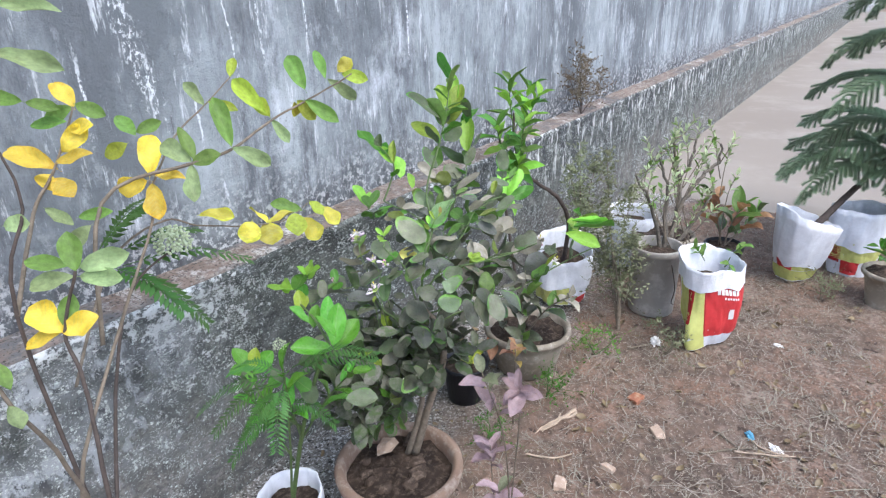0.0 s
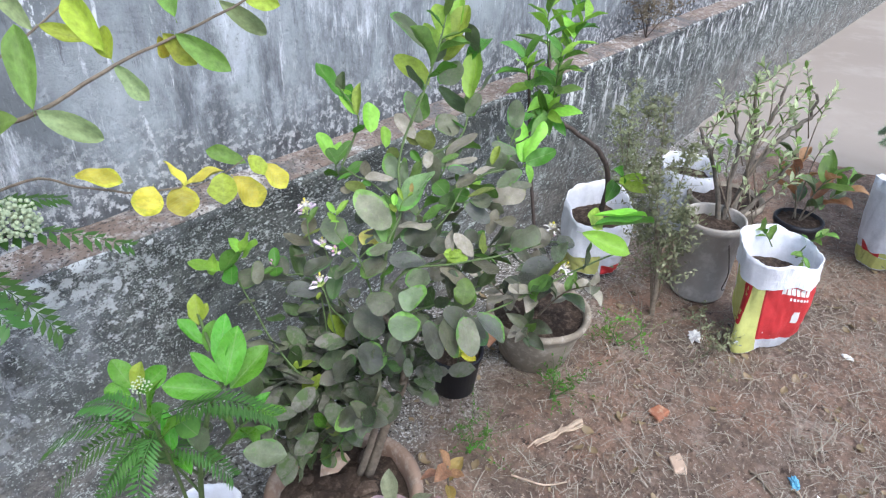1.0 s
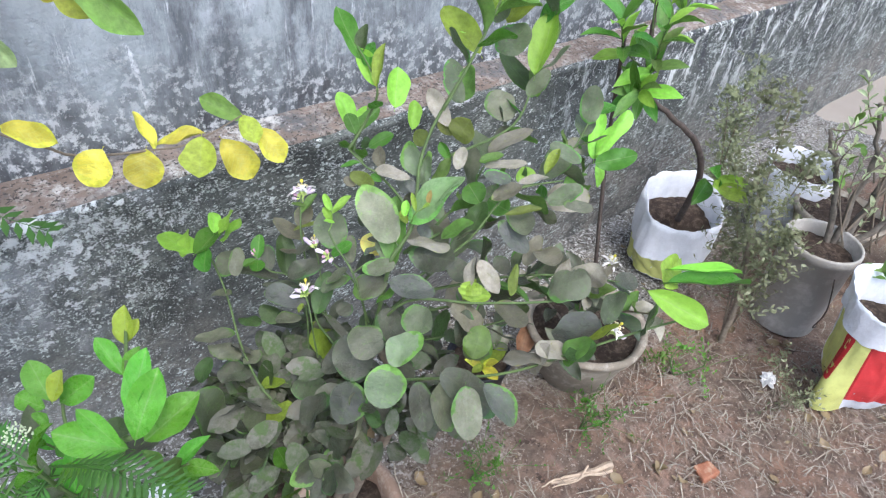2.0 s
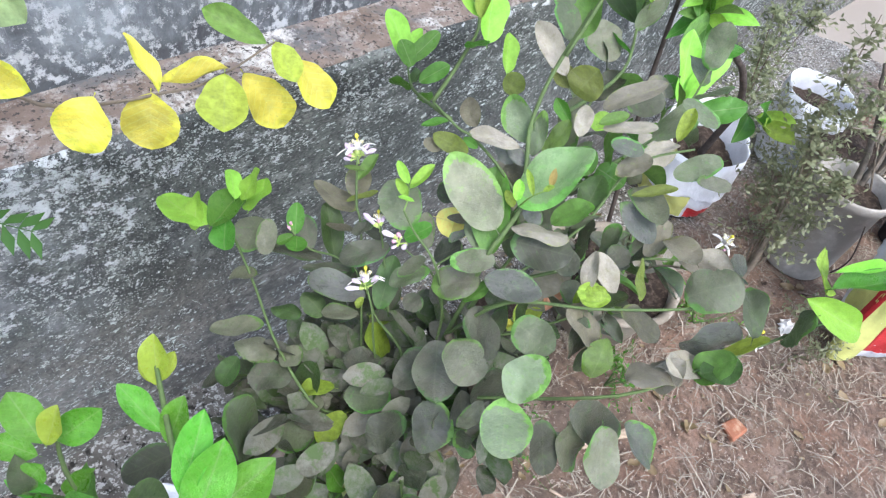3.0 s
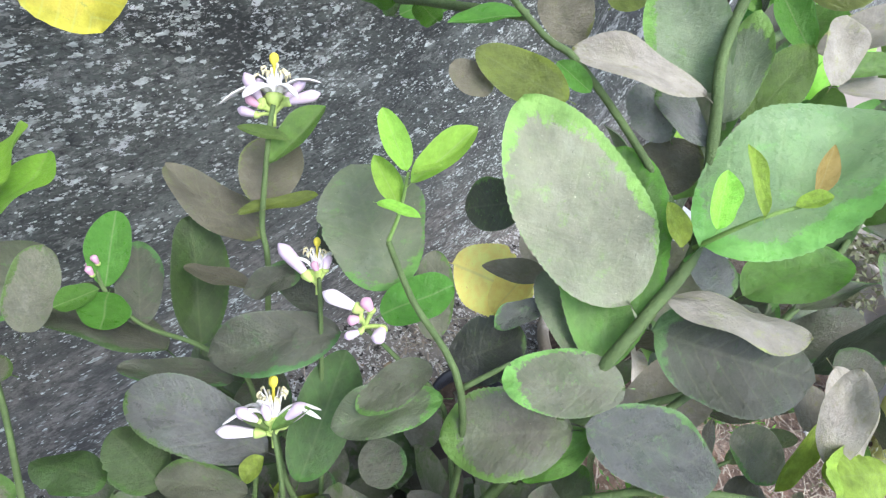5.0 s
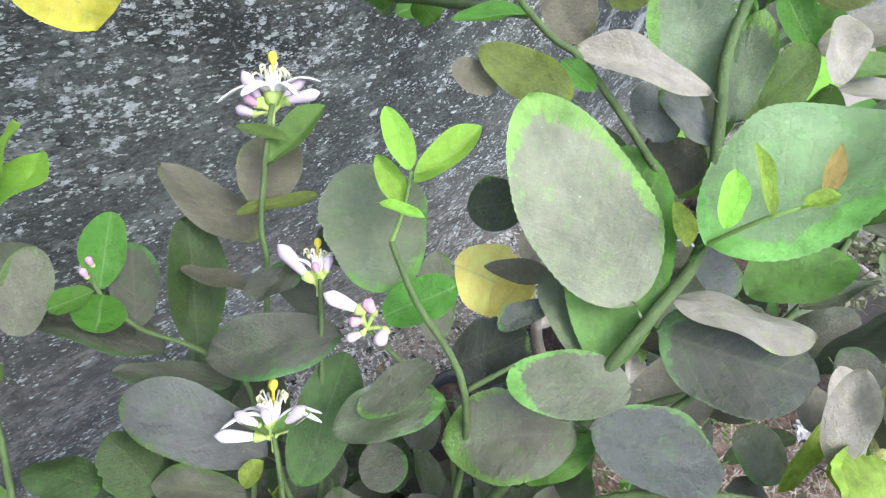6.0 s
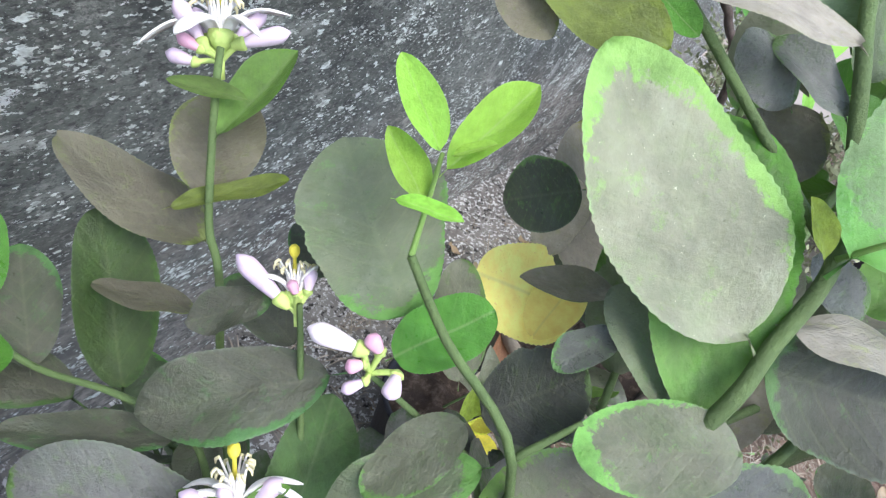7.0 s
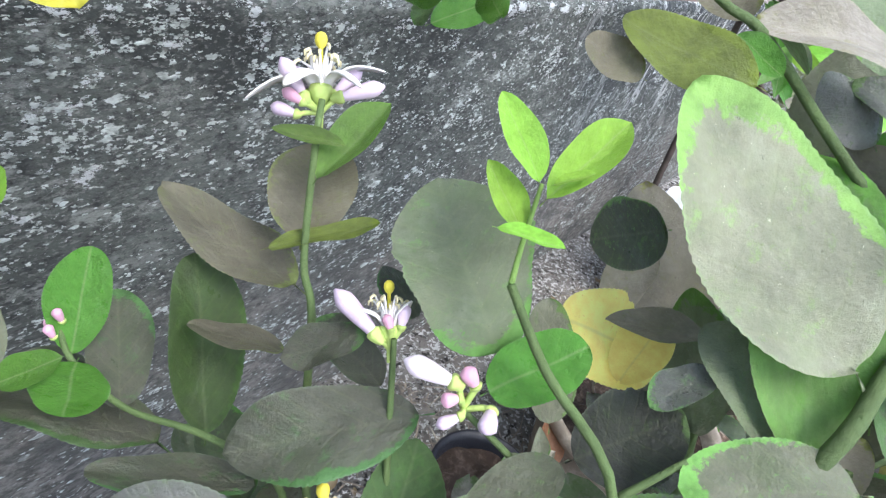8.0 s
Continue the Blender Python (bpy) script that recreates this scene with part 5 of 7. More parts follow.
leaf((1.395, -0.641, 0.779), (1.418, -0.591, 0.768), 0.043, (-0.02, 0.22, 0.98), "brownish")
leaf((1.386, -0.585, 0.802), (1.431, -0.518, 0.789), 0.042, (-0.10, 0.26, 0.96), "old")
leaf((1.274, -0.589, 0.716), (1.255, -0.610, 0.661), 0.033, (-0.34, -0.84, 0.44), "olddark")
# two added leaves that hide the sack behind, tan in place of pale cement
leaf((1.364, -0.420, 0.658), (1.401, -0.338, 0.717), 0.061, (-0.61, -0.27, 0.74), "tan")
leaf((1.338, -0.375, 0.668), (1.359, -0.364, 0.711), 0.029, (-0.75, -0.46, 0.48), "tan")
leaf((1.292, -0.281, 0.979), (1.312, -0.182, 1.018), 0.030, (-0.14, -0.34, 0.93), "vivid")
leaf((1.298, -0.271, 0.977), (1.320, -0.253, 1.019), 0.024, (-0.86, -0.11, 0.50), "deep")
leaf((1.298, -0.317, 0.948), (1.302, -0.264, 0.987), 0.029, (-0.51, -0.48, 0.71), "bright")
leaf((1.292, -0.325, 0.952), (1.322, -0.303, 1.006), 0.025, (-0.88, 0.01, 0.48), "lime")
leaf((1.346, -0.299, 0.893), (1.371, -0.269, 0.946), 0.040, (-0.20, -0.81, 0.56), "bright")
leaf((1.361, -0.328, 0.863), (1.387, -0.297, 0.896), 0.025, (-0.11, -0.68, 0.72), "bright")
leaf((1.370, -0.331, 0.833), (1.386, -0.334, 0.858), 0.030, (-0.80, -0.39, 0.46), "olive")
leaf((1.363, -0.155, 0.779), (1.357, -0.111, 0.841), 0.035, (-0.15, -0.81, 0.56), "bright")
leaf((1.366, -0.156, 0.781), (1.415, -0.158, 0.815), 0.027, (-0.52, -0.45, 0.73), "vivid")
leaf((1.368, -0.145, 0.777), (1.404, -0.131, 0.811), 0.021, (-0.60, -0.28, 0.75), "bright")
leaf((1.353, -0.174, 0.785), (1.351, -0.148, 0.815), 0.028, (-0.22, -0.74, 0.64), "vivid")
leaf((1.398, -0.151, 0.731), (1.446, -0.164, 0.755), 0.028, (-0.50, -0.47, 0.73), "vivid")
leaf((1.401, -0.143, 0.725), (1.394, -0.140, 0.747), 0.025, (0.02, -0.99, 0.13), "deep")
leaf((1.472, -0.349, 0.979), (1.473, -0.249, 1.024), 0.048, (-0.48, -0.35, 0.80), "lime")
leaf((1.492, -0.320, 0.995), (1.470, -0.255, 1.011), 0.036, (-0.38, -0.34, 0.86), "bright")
leaf((1.496, -0.336, 1.041), (1.489, -0.224, 1.105), 0.034, (-0.44, -0.46, 0.77), "oldgreen")
leaf((1.523, -0.325, 1.029), (1.520, -0.294, 1.090), 0.041, (-0.27, -0.87, 0.42), "lime")
leaf((1.550, -0.330, 1.056), (1.573, -0.276, 1.117), 0.042, (-0.50, -0.54, 0.67), "lime")
leaf((1.556, -0.335, 1.039), (1.623, -0.330, 1.116), 0.048, (-0.72, -0.25, 0.65), "lime")
leaf((1.585, -0.326, 1.066), (1.633, -0.292, 1.145), 0.042, (-0.79, -0.22, 0.58), "bright")
leaf((1.544, -0.330, 1.012), (1.608, -0.326, 1.058), 0.053, (-0.56, -0.23, 0.80), "lime")
leaf((1.523, -0.323, 1.012), (1.539, -0.327, 1.062), 0.050, (-0.95, -0.09, 0.30), "oldgreen")
leaf((1.603, -0.361, 0.919), (1.665, -0.328, 1.014), 0.051, (-0.81, -0.10, 0.57), "bright")
leaf((1.641, -0.322, 1.007), (1.733, -0.318, 1.034), 0.035, (-0.26, -0.32, 0.91), "vivid")
leaf((1.641, -0.319, 0.991), (1.664, -0.331, 1.035), 0.030, (-0.89, -0.06, 0.45), "vivid")
leaf((1.628, -0.343, 0.873), (1.639, -0.236, 0.910), 0.037, (-0.55, -0.22, 0.81), "deep")
leaf((1.623, -0.357, 0.872), (1.636, -0.324, 0.914), 0.025, (-0.32, -0.69, 0.65), "green")
leaf((1.424, -0.371, 0.915), (1.437, -0.323, 0.969), 0.044, (-0.41, -0.63, 0.66), "oldgreen")
leaf((1.433, -0.365, 0.914), (1.448, -0.361, 0.970), 0.040, (-0.96, -0.14, 0.25), "green")
leaf((1.375, -0.401, 0.900), (1.378, -0.339, 0.939), 0.028, (-0.55, -0.43, 0.72), "tan")
leaf((1.378, -0.419, 0.884), (1.389, -0.430, 0.921), 0.046, (-0.93, -0.32, 0.19), "olive")
leaf((1.374, -0.410, 0.888), (1.375, -0.381, 0.902), 0.030, (-0.28, -0.39, 0.88), "olive")
leaf((1.534, -0.330, 0.961), (1.592, -0.335, 0.998), 0.057, (-0.52, -0.39, 0.76), "oldgreen")
leaf((1.541, -0.319, 0.886), (1.545, -0.371, 0.851), 0.055, (-0.44, -0.53, 0.73), "old")
leaf((1.775, -0.408, 0.721), (1.810, -0.353, 0.823), 0.038, (-0.39, -0.75, 0.54), "bright")
leaf((1.766, -0.417, 0.739), (1.849, -0.415, 0.816), 0.040, (-0.68, 0.05, 0.73), "bright")
leaf((1.708, -0.458, 0.758), (1.758, -0.511, 0.788), 0.042, (-0.74, -0.38, 0.56), "vivid")
leaf((1.769, -0.427, 0.732), (1.756, -0.451, 0.681), 0.021, (-0.48, -0.74, 0.47), "bright")
leaf((1.787, -0.391, 0.715), (1.800, -0.354, 0.739), 0.037, (-0.46, -0.36, 0.82), "vivid")
leaf((1.786, -0.388, 0.718), (1.768, -0.341, 0.735), 0.034, (-0.26, -0.42, 0.87), "tan")
leaf((1.627, -0.341, 0.683), (1.660, -0.360, 0.700), 0.036, (-0.57, -0.28, 0.77), "bright")
leaf((1.394, -0.472, 0.791), (1.395, -0.439, 0.809), 0.041, (-0.42, -0.41, 0.81), "vivid")
leaf((1.417, -0.467, 0.787), (1.426, -0.507, 0.784), 0.038, (-0.53, -0.17, 0.83), "vivid")
leaf((1.676, -0.364, 0.721), (1.719, -0.401, 0.746), 0.050, (-0.67, -0.32, 0.67), "old")
leaf((1.656, -0.398, 0.660), (1.712, -0.464, 0.685), 0.062, (-0.61, -0.23, 0.76), "tan")

leaf((1.483, -0.478, 0.900), (1.434, -0.433, 0.854), 0.028, (-0.56, -0.07, 0.83), "tan")
leaf((1.406, -0.457, 0.849), (1.455, -0.502, 0.861), 0.018, (-0.40, -0.17, 0.90), "tan")
leaf((1.398, -0.453, 0.857), (1.434, -0.470, 0.868), 0.016, (-0.54, -0.23, 0.81), "green")
leaf((1.381, -0.484, 0.858), (1.408, -0.516, 0.853), 0.022, (-0.58, -0.25, 0.78), "half")
leaf((1.383, -0.506, 0.822), (1.429, -0.521, 0.842), 0.027, (-0.41, -0.25, 0.88), "brownish")
leaf((1.384, -0.535, 0.810), (1.431, -0.567, 0.825), 0.013, (-0.43, -0.18, 0.89), "olive")
leaf((1.382, -0.529, 0.796), (1.394, -0.586, 0.767), 0.031, (-0.62, -0.45, 0.64), "oldblue")
leaf((1.508, -0.578, 0.840), (1.474, -0.542, 0.805), 0.032, (-0.54, -0.23, 0.81), "oldgreen")
leaf((1.476, -0.525, 0.846), (1.517, -0.511, 0.873), 0.019, (-0.64, -0.08, 0.76), "lime")
leaf((1.439, -0.505, 0.833), (1.481, -0.529, 0.845), 0.016, (-0.48, -0.20, 0.85), "tan")
leaf((1.511, -0.495, 0.877), (1.533, -0.545, 0.861), 0.025, (-0.45, -0.27, 0.85), "oldgreen")
leaf((1.422, -0.582, 0.785), (1.395, -0.584, 0.740), 0.024, (-0.55, -0.40, 0.73), "brownish")
leaf((1.479, -0.569, 0.816), (1.510, -0.604, 0.814), 0.021, (-0.48, -0.20, 0.85), "old")
leaf((1.331, -0.547, 0.754), (1.334, -0.595, 0.720), 0.028, (-0.56, -0.49, 0.67), "tan")
part("branch", tube([(1.242, -0.50, 0.72), (1.334, -0.516, 0.770), (1.417, -0.510, 0.824), (1.502, -0.541, 0.835)], 0.0022, 0.0014, 7), TWIG, lemon)


# blossom and buds on the lemon shrub
UPWARD, ACROSS = Vector((0.31, 0.61, 0.73)), Vector((0.64, -0.70, 0.32))
blossom(lemon, (1.1925, -0.2605, 0.7555), UPWARD, ACROSS, 0.0142, ((178, 2.0, 0.36, 1.45), (122, 1.5, 0.66, 1.6), (4, 1.75, 0.36, 0.75), (52, 1.75, 0.42, 1.5), (-80, 1.5, 0.45, 1.2)), rng,
        (((-5.5, 1.0, 3), (-15, 17, 2), 0.0034, LILAC), ((-5.5, 4.5, -3), (-10, 15.5, -4), 0.0026, LILAC), ((-8.5, -5.0, 2), (-18.5, -2.0, 3), 0.0028, LILAC),
         ((-6, -1, 4), (-13.5, 3.5, 6), 0.0025, PINKBUD), ((7.0, 1.5, 2), (25, 6.0, 3), 0.0033, LILAC), ((4.5, 3.5, -2), (15.5, 15, -4), 0.0029, LILAC)))
blossom(lemon, (1.130, -0.372, 0.6505), UPWARD, ACROSS, 0.0135, ((165, 1.8, 0.38, 1.3), (200, 1.7, 0.34, 1.1), (10, 1.9, 0.38, 1.0), (-12, 1.7, 0.34, 0.9), (100, 1.3, 0.46, 0.35)), rng,
        (((-6, -1.5, 4), (-28, -1.0, 4), 0.0035, PALEBLOOM), ((-5.5, 3, 3), (-18, 10.5, 4), 0.0033, LILAC), ((5, 2.5, 3), (17, 13.5, 3), 0.0040, LILAC), ((-1, 4.5, 5), (-3.0, 14, 6), 0.0026, LILAC)))
blossom(lemon, (1.1665, -0.3425, 0.7135), UPWARD, ACROSS, 0.0105, ((160, 1.1, 0.5, 0.5), (20, 1.1, 0.5, 0.25), (-90, 1.2, 0.5, 0.4)), rng,
        (((-4.2, 1.5, 2), (-18.5, 17.5, 3), 0.0036, LILAC), ((1.0, 3.5, 4), (-1.0, 9, 4), 0.0020, PINKBUD), ((4.2, 4.0, 1), (6, 12.5, 1), 0.0024, LILAC)))
BUDS = (((1.1672, -0.3711, 0.7196), (1.1588, -0.3545, 0.7198), 0.0038, PALEBLOOM), ((1.1709, -0.3766, 0.7209), (1.1689, -0.3706, 0.7258), 0.0030, PINKBUD),
        ((1.1666, -0.3748, 0.7163), (1.1612, -0.3715, 0.7149), 0.0026, PINKBUD), ((1.1650, -0.3786, 0.7122), (1.1587, -0.3749, 0.7075), 0.0023, LILAC), ((1.1732, -0.3842, 0.7153), (1.1646, -0.3886, 0.7148), 0.0034, LILAC))
for a, b, r, mt in BUDS:
    part("pedicel", tube([(1.1692, -0.3768, 0.7105), Vector((1.1692, -0.3768, 0.7135)).lerp(Vector(a), 0.6), a], 0.0010, 0.0013, 6, 4), CALYX, bud(lemon, a, b, r, mt))
for q in ((1.107, -0.242, 0.661), (1.103, -0.244, 0.656), (1.105, -0.240, 0.655)):
    bud(lemon, q, (q[0] - 0.002, q[1] + 0.002, q[2] + 0.006), 0.002, PINKBUD)
FIVE = tuple((72 * k, 1.4, 0.4, 1.1) for k in range(5))
blossom(lemon, (1.571, -0.627, 0.688), (0.0, -0.2, 1), ACROSS, 0.014, FIVE, rng, (((5, -3, 0), (13, -9, 2), 0.003, PINKBUD),))
blossom(lemon, (1.44, -0.735, 0.695), (0.3, -0.3, 0.8), ACROSS, 0.013, FIVE[:4], rng, (((6, 2, 2), (22, 8, 4), 0.004, PALEBLOOM),))

foliage_mass(lemon, (
    ((1.10, -0.42, 0.45), (0.14, 0.13, 0.09), 130), ((1.20, -0.50, 0.51), (0.15, 0.13, 0.09), 110), ((1.16, -0.36, 0.42), (0.08, 0.08, 0.07), 50),
    ((1.00, -0.40, 0.36), (0.08, 0.07, 0.04), 36),
    ((1.02, -0.36, 0.40), (0.10, 0.10, 0.06), 45),
), rng, 0.056)

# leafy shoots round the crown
# mostly dark kinds, which put the crown's inner shade into leaf colour
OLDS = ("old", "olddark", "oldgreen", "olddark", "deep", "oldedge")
FRESH = ("vivid", "bright", "green", "lime")
for pts, kinds, n, size in (
    (((1.36, -0.40, 0.93), (1.42, -0.39, 1.0), (1.50, -0.36, 1.08), (1.56, -0.33, 1.15)), ("vivid", "green", "oldgreen", "green"), 9, 0.085),
    (((1.36, -0.42, 0.86), (1.52, -0.40, 0.86), (1.62, -0.345, 0.90), (1.66, -0.33, 1.02)), ("green", "vivid", "oldgreen"), 6, 0.085),
    (((1.245, -0.32, 0.858), (1.28, -0.318, 0.90), (1.298, -0.317, 0.948), (1.29, -0.27, 1.0)), ("vivid", "bright"), 2, 0.05),
    (((1.253, -0.345, 0.846), (1.30, -0.25, 0.80), (1.34, -0.19, 0.77), (1.369, -0.147, 0.776)), ("vivid", "green"), 3, 0.045),
    (((1.42, -0.46, 0.76), (1.60, -0.42, 0.68), (1.74, -0.40, 0.67), (1.80, -0.385, 0.69)), ("vivid", "green", "old"), 6, 0.06),
    (((1.26, -0.46, 0.74), (1.42, -0.47, 0.78), (1.57, -0.48, 0.81), (1.66, -0.46, 0.88)), ("vivid", "green", "oldgreen"), 11, 0.085),
    (((1.27, -0.44, 0.72), (1.42, -0.41, 0.76), (1.54, -0.37, 0.84)), OLDS + ("green",), 9, 0.075),
    (((1.22, -0.47, 0.64), (1.36, -0.44, 0.66), (1.47, -0.42, 0.70)), OLDS, 10, 0.075),
    (((1.19, -0.45, 0.56), (1.30, -0.52, 0.58), (1.42, -0.57, 0.60)), OLDS, 10, 0.07),
    (((1.24, -0.47, 0.62), (1.40, -0.52, 0.62), (1.52, -0.55, 0.65)), OLDS + ("tan",), 11, 0.075),
    (((1.26, -0.47, 0.66), (1.44, -0.56, 0.68), (1.56, -0.66, 0.68)), OLDS + ("tan", "green"), 11, 0.075),
    (((1.13, -0.46, 0.40), (1.05, -0.47, 0.36), (0.97, -0.46, 0.33)), OLDS, 10, 0.06),
    (((1.14, -0.46, 0.44), (1.07, -0.54, 0.48), (1.02, -0.60, 0.52)), OLDS, 9, 0.065),
    (((1.11, -0.43, 0.40), (1.00, -0.43, 0.44), (0.93, -0.44, 0.46)), OLDS, 9, 0.065),
    (((1.11, -0.42, 0.43), (1.05, -0.33, 0.44), (0.98, -0.27, 0.45)), OLDS, 9, 0.065),
    (((1.13, -0.42, 0.44), (1.17, -0.32, 0.46), (1.19, -0.25, 0.47)), OLDS, 8, 0.065),
    (((1.13, -0.44, 0.42), (1.07, -0.49, 0.38), (1.02, -0.50, 0.34)), ("oldgreen", "old", "green"), 7, 0.055),
    (((1.12, -0.43, 0.36), (1.06, -0.38, 0.36), (0.98, -0.36, 0.38)), ("oldgreen", "old", "lime"), 8, 0.055),
    (((1.17, -0.45, 0.50), (1.13, -0.53, 0.54), (1.12, -0.58, 0.60)), OLDS, 7, 0.07),
    (((1.18, -0.44, 0.54), (1.17, -0.36, 0.57), (1.15, -0.30, 0.58)), OLDS, 8, 0.06),
):
    sprig(lemon, pts, kinds, rng, n, size, 0.56, "citrus", 0.003, 0.0013, TWIG)

# ---- shrub with yellowing leaves ----
shrub = thing("flowering_shrub", (0.36, -0.40, 0.0), "tall thin-stemmed shrub with green and yellow leaves", "shrub")


def leaf(base, tip, width, normal, kind):
    wide = base[2] < 0.95 and kind != "shrubgreen"
    size = 1.0 if wide or kind == "yellowleaf" else 0.78
    if kind == "yellowleaf" and base[0] < 0.7:
        kind = "ochreleaf"
    elif kind == "shrubgreen" and int(base[0] * 1000 + base[2] * 1000) % 5 < 2:
        kind = "shrubpale"
    return hang(shrub, base, tip, width * size, normal, kind, "wavy" if kind in ("ochreleaf", "shrubpale", "yellowleaf") else "pointed", rng.randrange(2))


for pts, r0, r1, bark in (
    (((0.36, -0.40, -0.02), (0.33, -0.48, 0.45), (0.321, -0.52, 0.695), (0.358, -0.450, 0.839), (0.374, -0.389, 0.902), (0.408, -0.404, 1.000)), 0.0045, 0.0025, DARKBARK),
    (((0.36, -0.40, -0.02), (0.31, -0.47, 0.50), (0.301, -0.49, 0.707), (0.429, -0.411, 0.850), (0.586, -0.330, 1.008), (0.609, -0.311, 1.079)), 0.0042, 0.0022, BARK),
    (((0.32, -0.48, 0.60), (0.274, -0.512, 0.797), (0.229, -0.534, 0.938), (0.25, -0.45, 1.05)), 0.004, 0.002, BARK),
    (((0.33, -0.45, 0.45), (0.340, -0.321, 0.928), (0.401, -0.294, 1.084), (0.411, -0.247, 1.167)), 0.004, 0.002, DARKBARK),
    (((0.340, -0.321, 0.928), (0.449, -0.203, 1.043), (0.493, -0.193, 1.091), (0.510, -0.197, 1.119), (0.560, -0.201, 1.210)), 0.004, 0.0018, BARK),
    (((0.42, -0.40, 0.86), (0.522, -0.297, 1.059), (0.663, -0.368, 1.106), (0.718, -0.414, 1.125), (0.817, -0.415, 1.162), (0.905, -0.428, 1.187), (0.997, -0.470, 1.231)), 0.004, 0.0015, BARK),
    (((0.40, -0.30, 0.75), (0.60, -0.12, 0.88), (0.77, -0.05, 0.90), (0.845, -0.066, 0.868), (0.909, -0.150, 0.862), (1.017, -0.136, 0.833), (1.074, -0.129, 0.826), (1.163, -0.123, 0.847)), 0.003, 0.0012, BARK),
    (((0.33, -0.46, 0.50), (0.45, -0.33, 0.72), (0.56, -0.25, 0.86), (0.704, -0.185, 0.885)), 0.004, 0.002, DARKBARK),
):
    part("stem", tube(pts, r0, r1, 7, 5, 0.002), bark, shrub)

part("stem", tube([(0.60, -0.31, 1.05), (0.70, -0.26, 1.13), (0.79, -0.25, 1.18), (0.87, -0.24, 1.225)], 0.0025, 0.0012, 7, 5, 0.002), BARK, shrub)
leaf((0.79, -0.25, 1.18), (0.775, -0.215, 1.225), 0.03, (-0.5, -0.6, 0.6), "shrubgreen")
leaf((0.80, -0.25, 1.185), (0.84, -0.29, 1.165), 0.03, (-0.5, -0.7, 0.5), "shrublime")
leaf((0.87, -0.24, 1.225), (0.90, -0.22, 1.26), 0.028, (-0.5, -0.6, 0.6), "shrublime")
leaf((0.507, -0.199, 1.110), (0.467, -0.115, 1.147), 0.042, (-0.57, -0.54, 0.61), "yellowleaf")
leaf((0.510, -0.197, 1.119), (0.552, -0.247, 1.134), 0.026, (-0.69, -0.42, 0.59), "yellowleaf")
leaf((0.498, -0.193, 1.101), (0.483, -0.188, 1.078), 0.044, (-0.57, -0.79, 0.21), "yellowleaf")
leaf((0.498, -0.198, 1.093), (0.507, -0.234, 1.063), 0.040, (-0.37, -0.66, 0.66), "yellowleaf")
leaf((0.522, -0.201, 1.137), (0.561, -0.224, 1.180), 0.036, (-0.64, -0.75, 0.17), "yellowleaf")
leaf((0.542, -0.203, 1.173), (0.569, -0.237, 1.180), 0.030, (-0.74, -0.50, 0.45), "yellowleaf")
leaf((0.560, -0.201, 1.210), (0.556, -0.163, 1.254), 0.036, (-0.35, -0.72, 0.59), "yellowleaf")
leaf((0.563, -0.202, 1.215), (0.587, -0.251, 1.195), 0.036, (-0.67, -0.54, 0.52), "shrubgreen")
leaf((0.559, -0.200, 1.210), (0.523, -0.163, 1.191), 0.036, (-0.75, -0.64, 0.17), "shrubgreen")
leaf((0.545, -0.196, 1.187), (0.505, -0.144, 1.182), 0.030, (-0.73, -0.50, 0.47), "shrubgreen")
leaf((0.503, -0.148, 1.224), (0.472, -0.098, 1.230), 0.035, (-0.68, -0.50, 0.54), "shrubgreen")
leaf((0.505, -0.152, 1.223), (0.535, -0.203, 1.212), 0.029, (-0.64, -0.50, 0.58), "shrubgreen")
leaf((0.430, -0.260, 1.316), (0.485, -0.353, 1.295), 0.037, (-0.56, -0.48, 0.67), "shrubgreen")
leaf((0.458, -0.252, 1.382), (0.512, -0.338, 1.370), 0.034, (-0.65, -0.49, 0.58), "shrubgreen")
leaf((0.612, -0.309, 1.089), (0.638, -0.296, 1.157), 0.043, (-0.59, -0.73, 0.36), "yellowleaf")
leaf((0.607, -0.308, 1.079), (0.571, -0.270, 1.061), 0.037, (-0.76, -0.57, 0.31), "yellowleaf")
leaf((0.610, -0.316, 1.074), (0.595, -0.340, 1.013), 0.037, (-0.59, -0.69, 0.41), "yellowleaf")
leaf((0.617, -0.318, 1.086), (0.647, -0.365, 1.080), 0.025, (-0.38, -0.36, 0.85), "yellowleaf")
leaf((0.624, -0.234, 1.135), (0.592, -0.205, 1.113), 0.040, (-0.74, -0.64, 0.22), "shrublime")
leaf((0.638, -0.244, 1.149), (0.629, -0.206, 1.184), 0.038, (-0.46, -0.66, 0.60), "shrubgreen")
leaf((0.640, -0.243, 1.154), (0.673, -0.278, 1.172), 0.032, (-0.76, -0.61, 0.23), "shrubgreen")
leaf((0.663, -0.367, 1.108), (0.640, -0.313, 1.137), 0.044, (-0.47, -0.56, 0.68), "shrubgreen")
leaf((0.663, -0.368, 1.106), (0.698, -0.408, 1.121), 0.039, (-0.74, -0.48, 0.47), "shrubgreen")
leaf((0.662, -0.368, 1.104), (0.642, -0.386, 1.041), 0.037, (-0.63, -0.67, 0.39), "shrubgreen")
leaf((0.667, -0.371, 1.110), (0.671, -0.334, 1.169), 0.032, (-0.22, -0.82, 0.53), "shrubgreen")
leaf((0.713, -0.421, 1.131), (0.742, -0.347, 1.210), 0.042, (-0.37, -0.61, 0.70), "shrubgreen")
leaf((0.714, -0.423, 1.131), (0.763, -0.464, 1.093), 0.039, (-0.44, -0.83, 0.33), "shrubgreen")
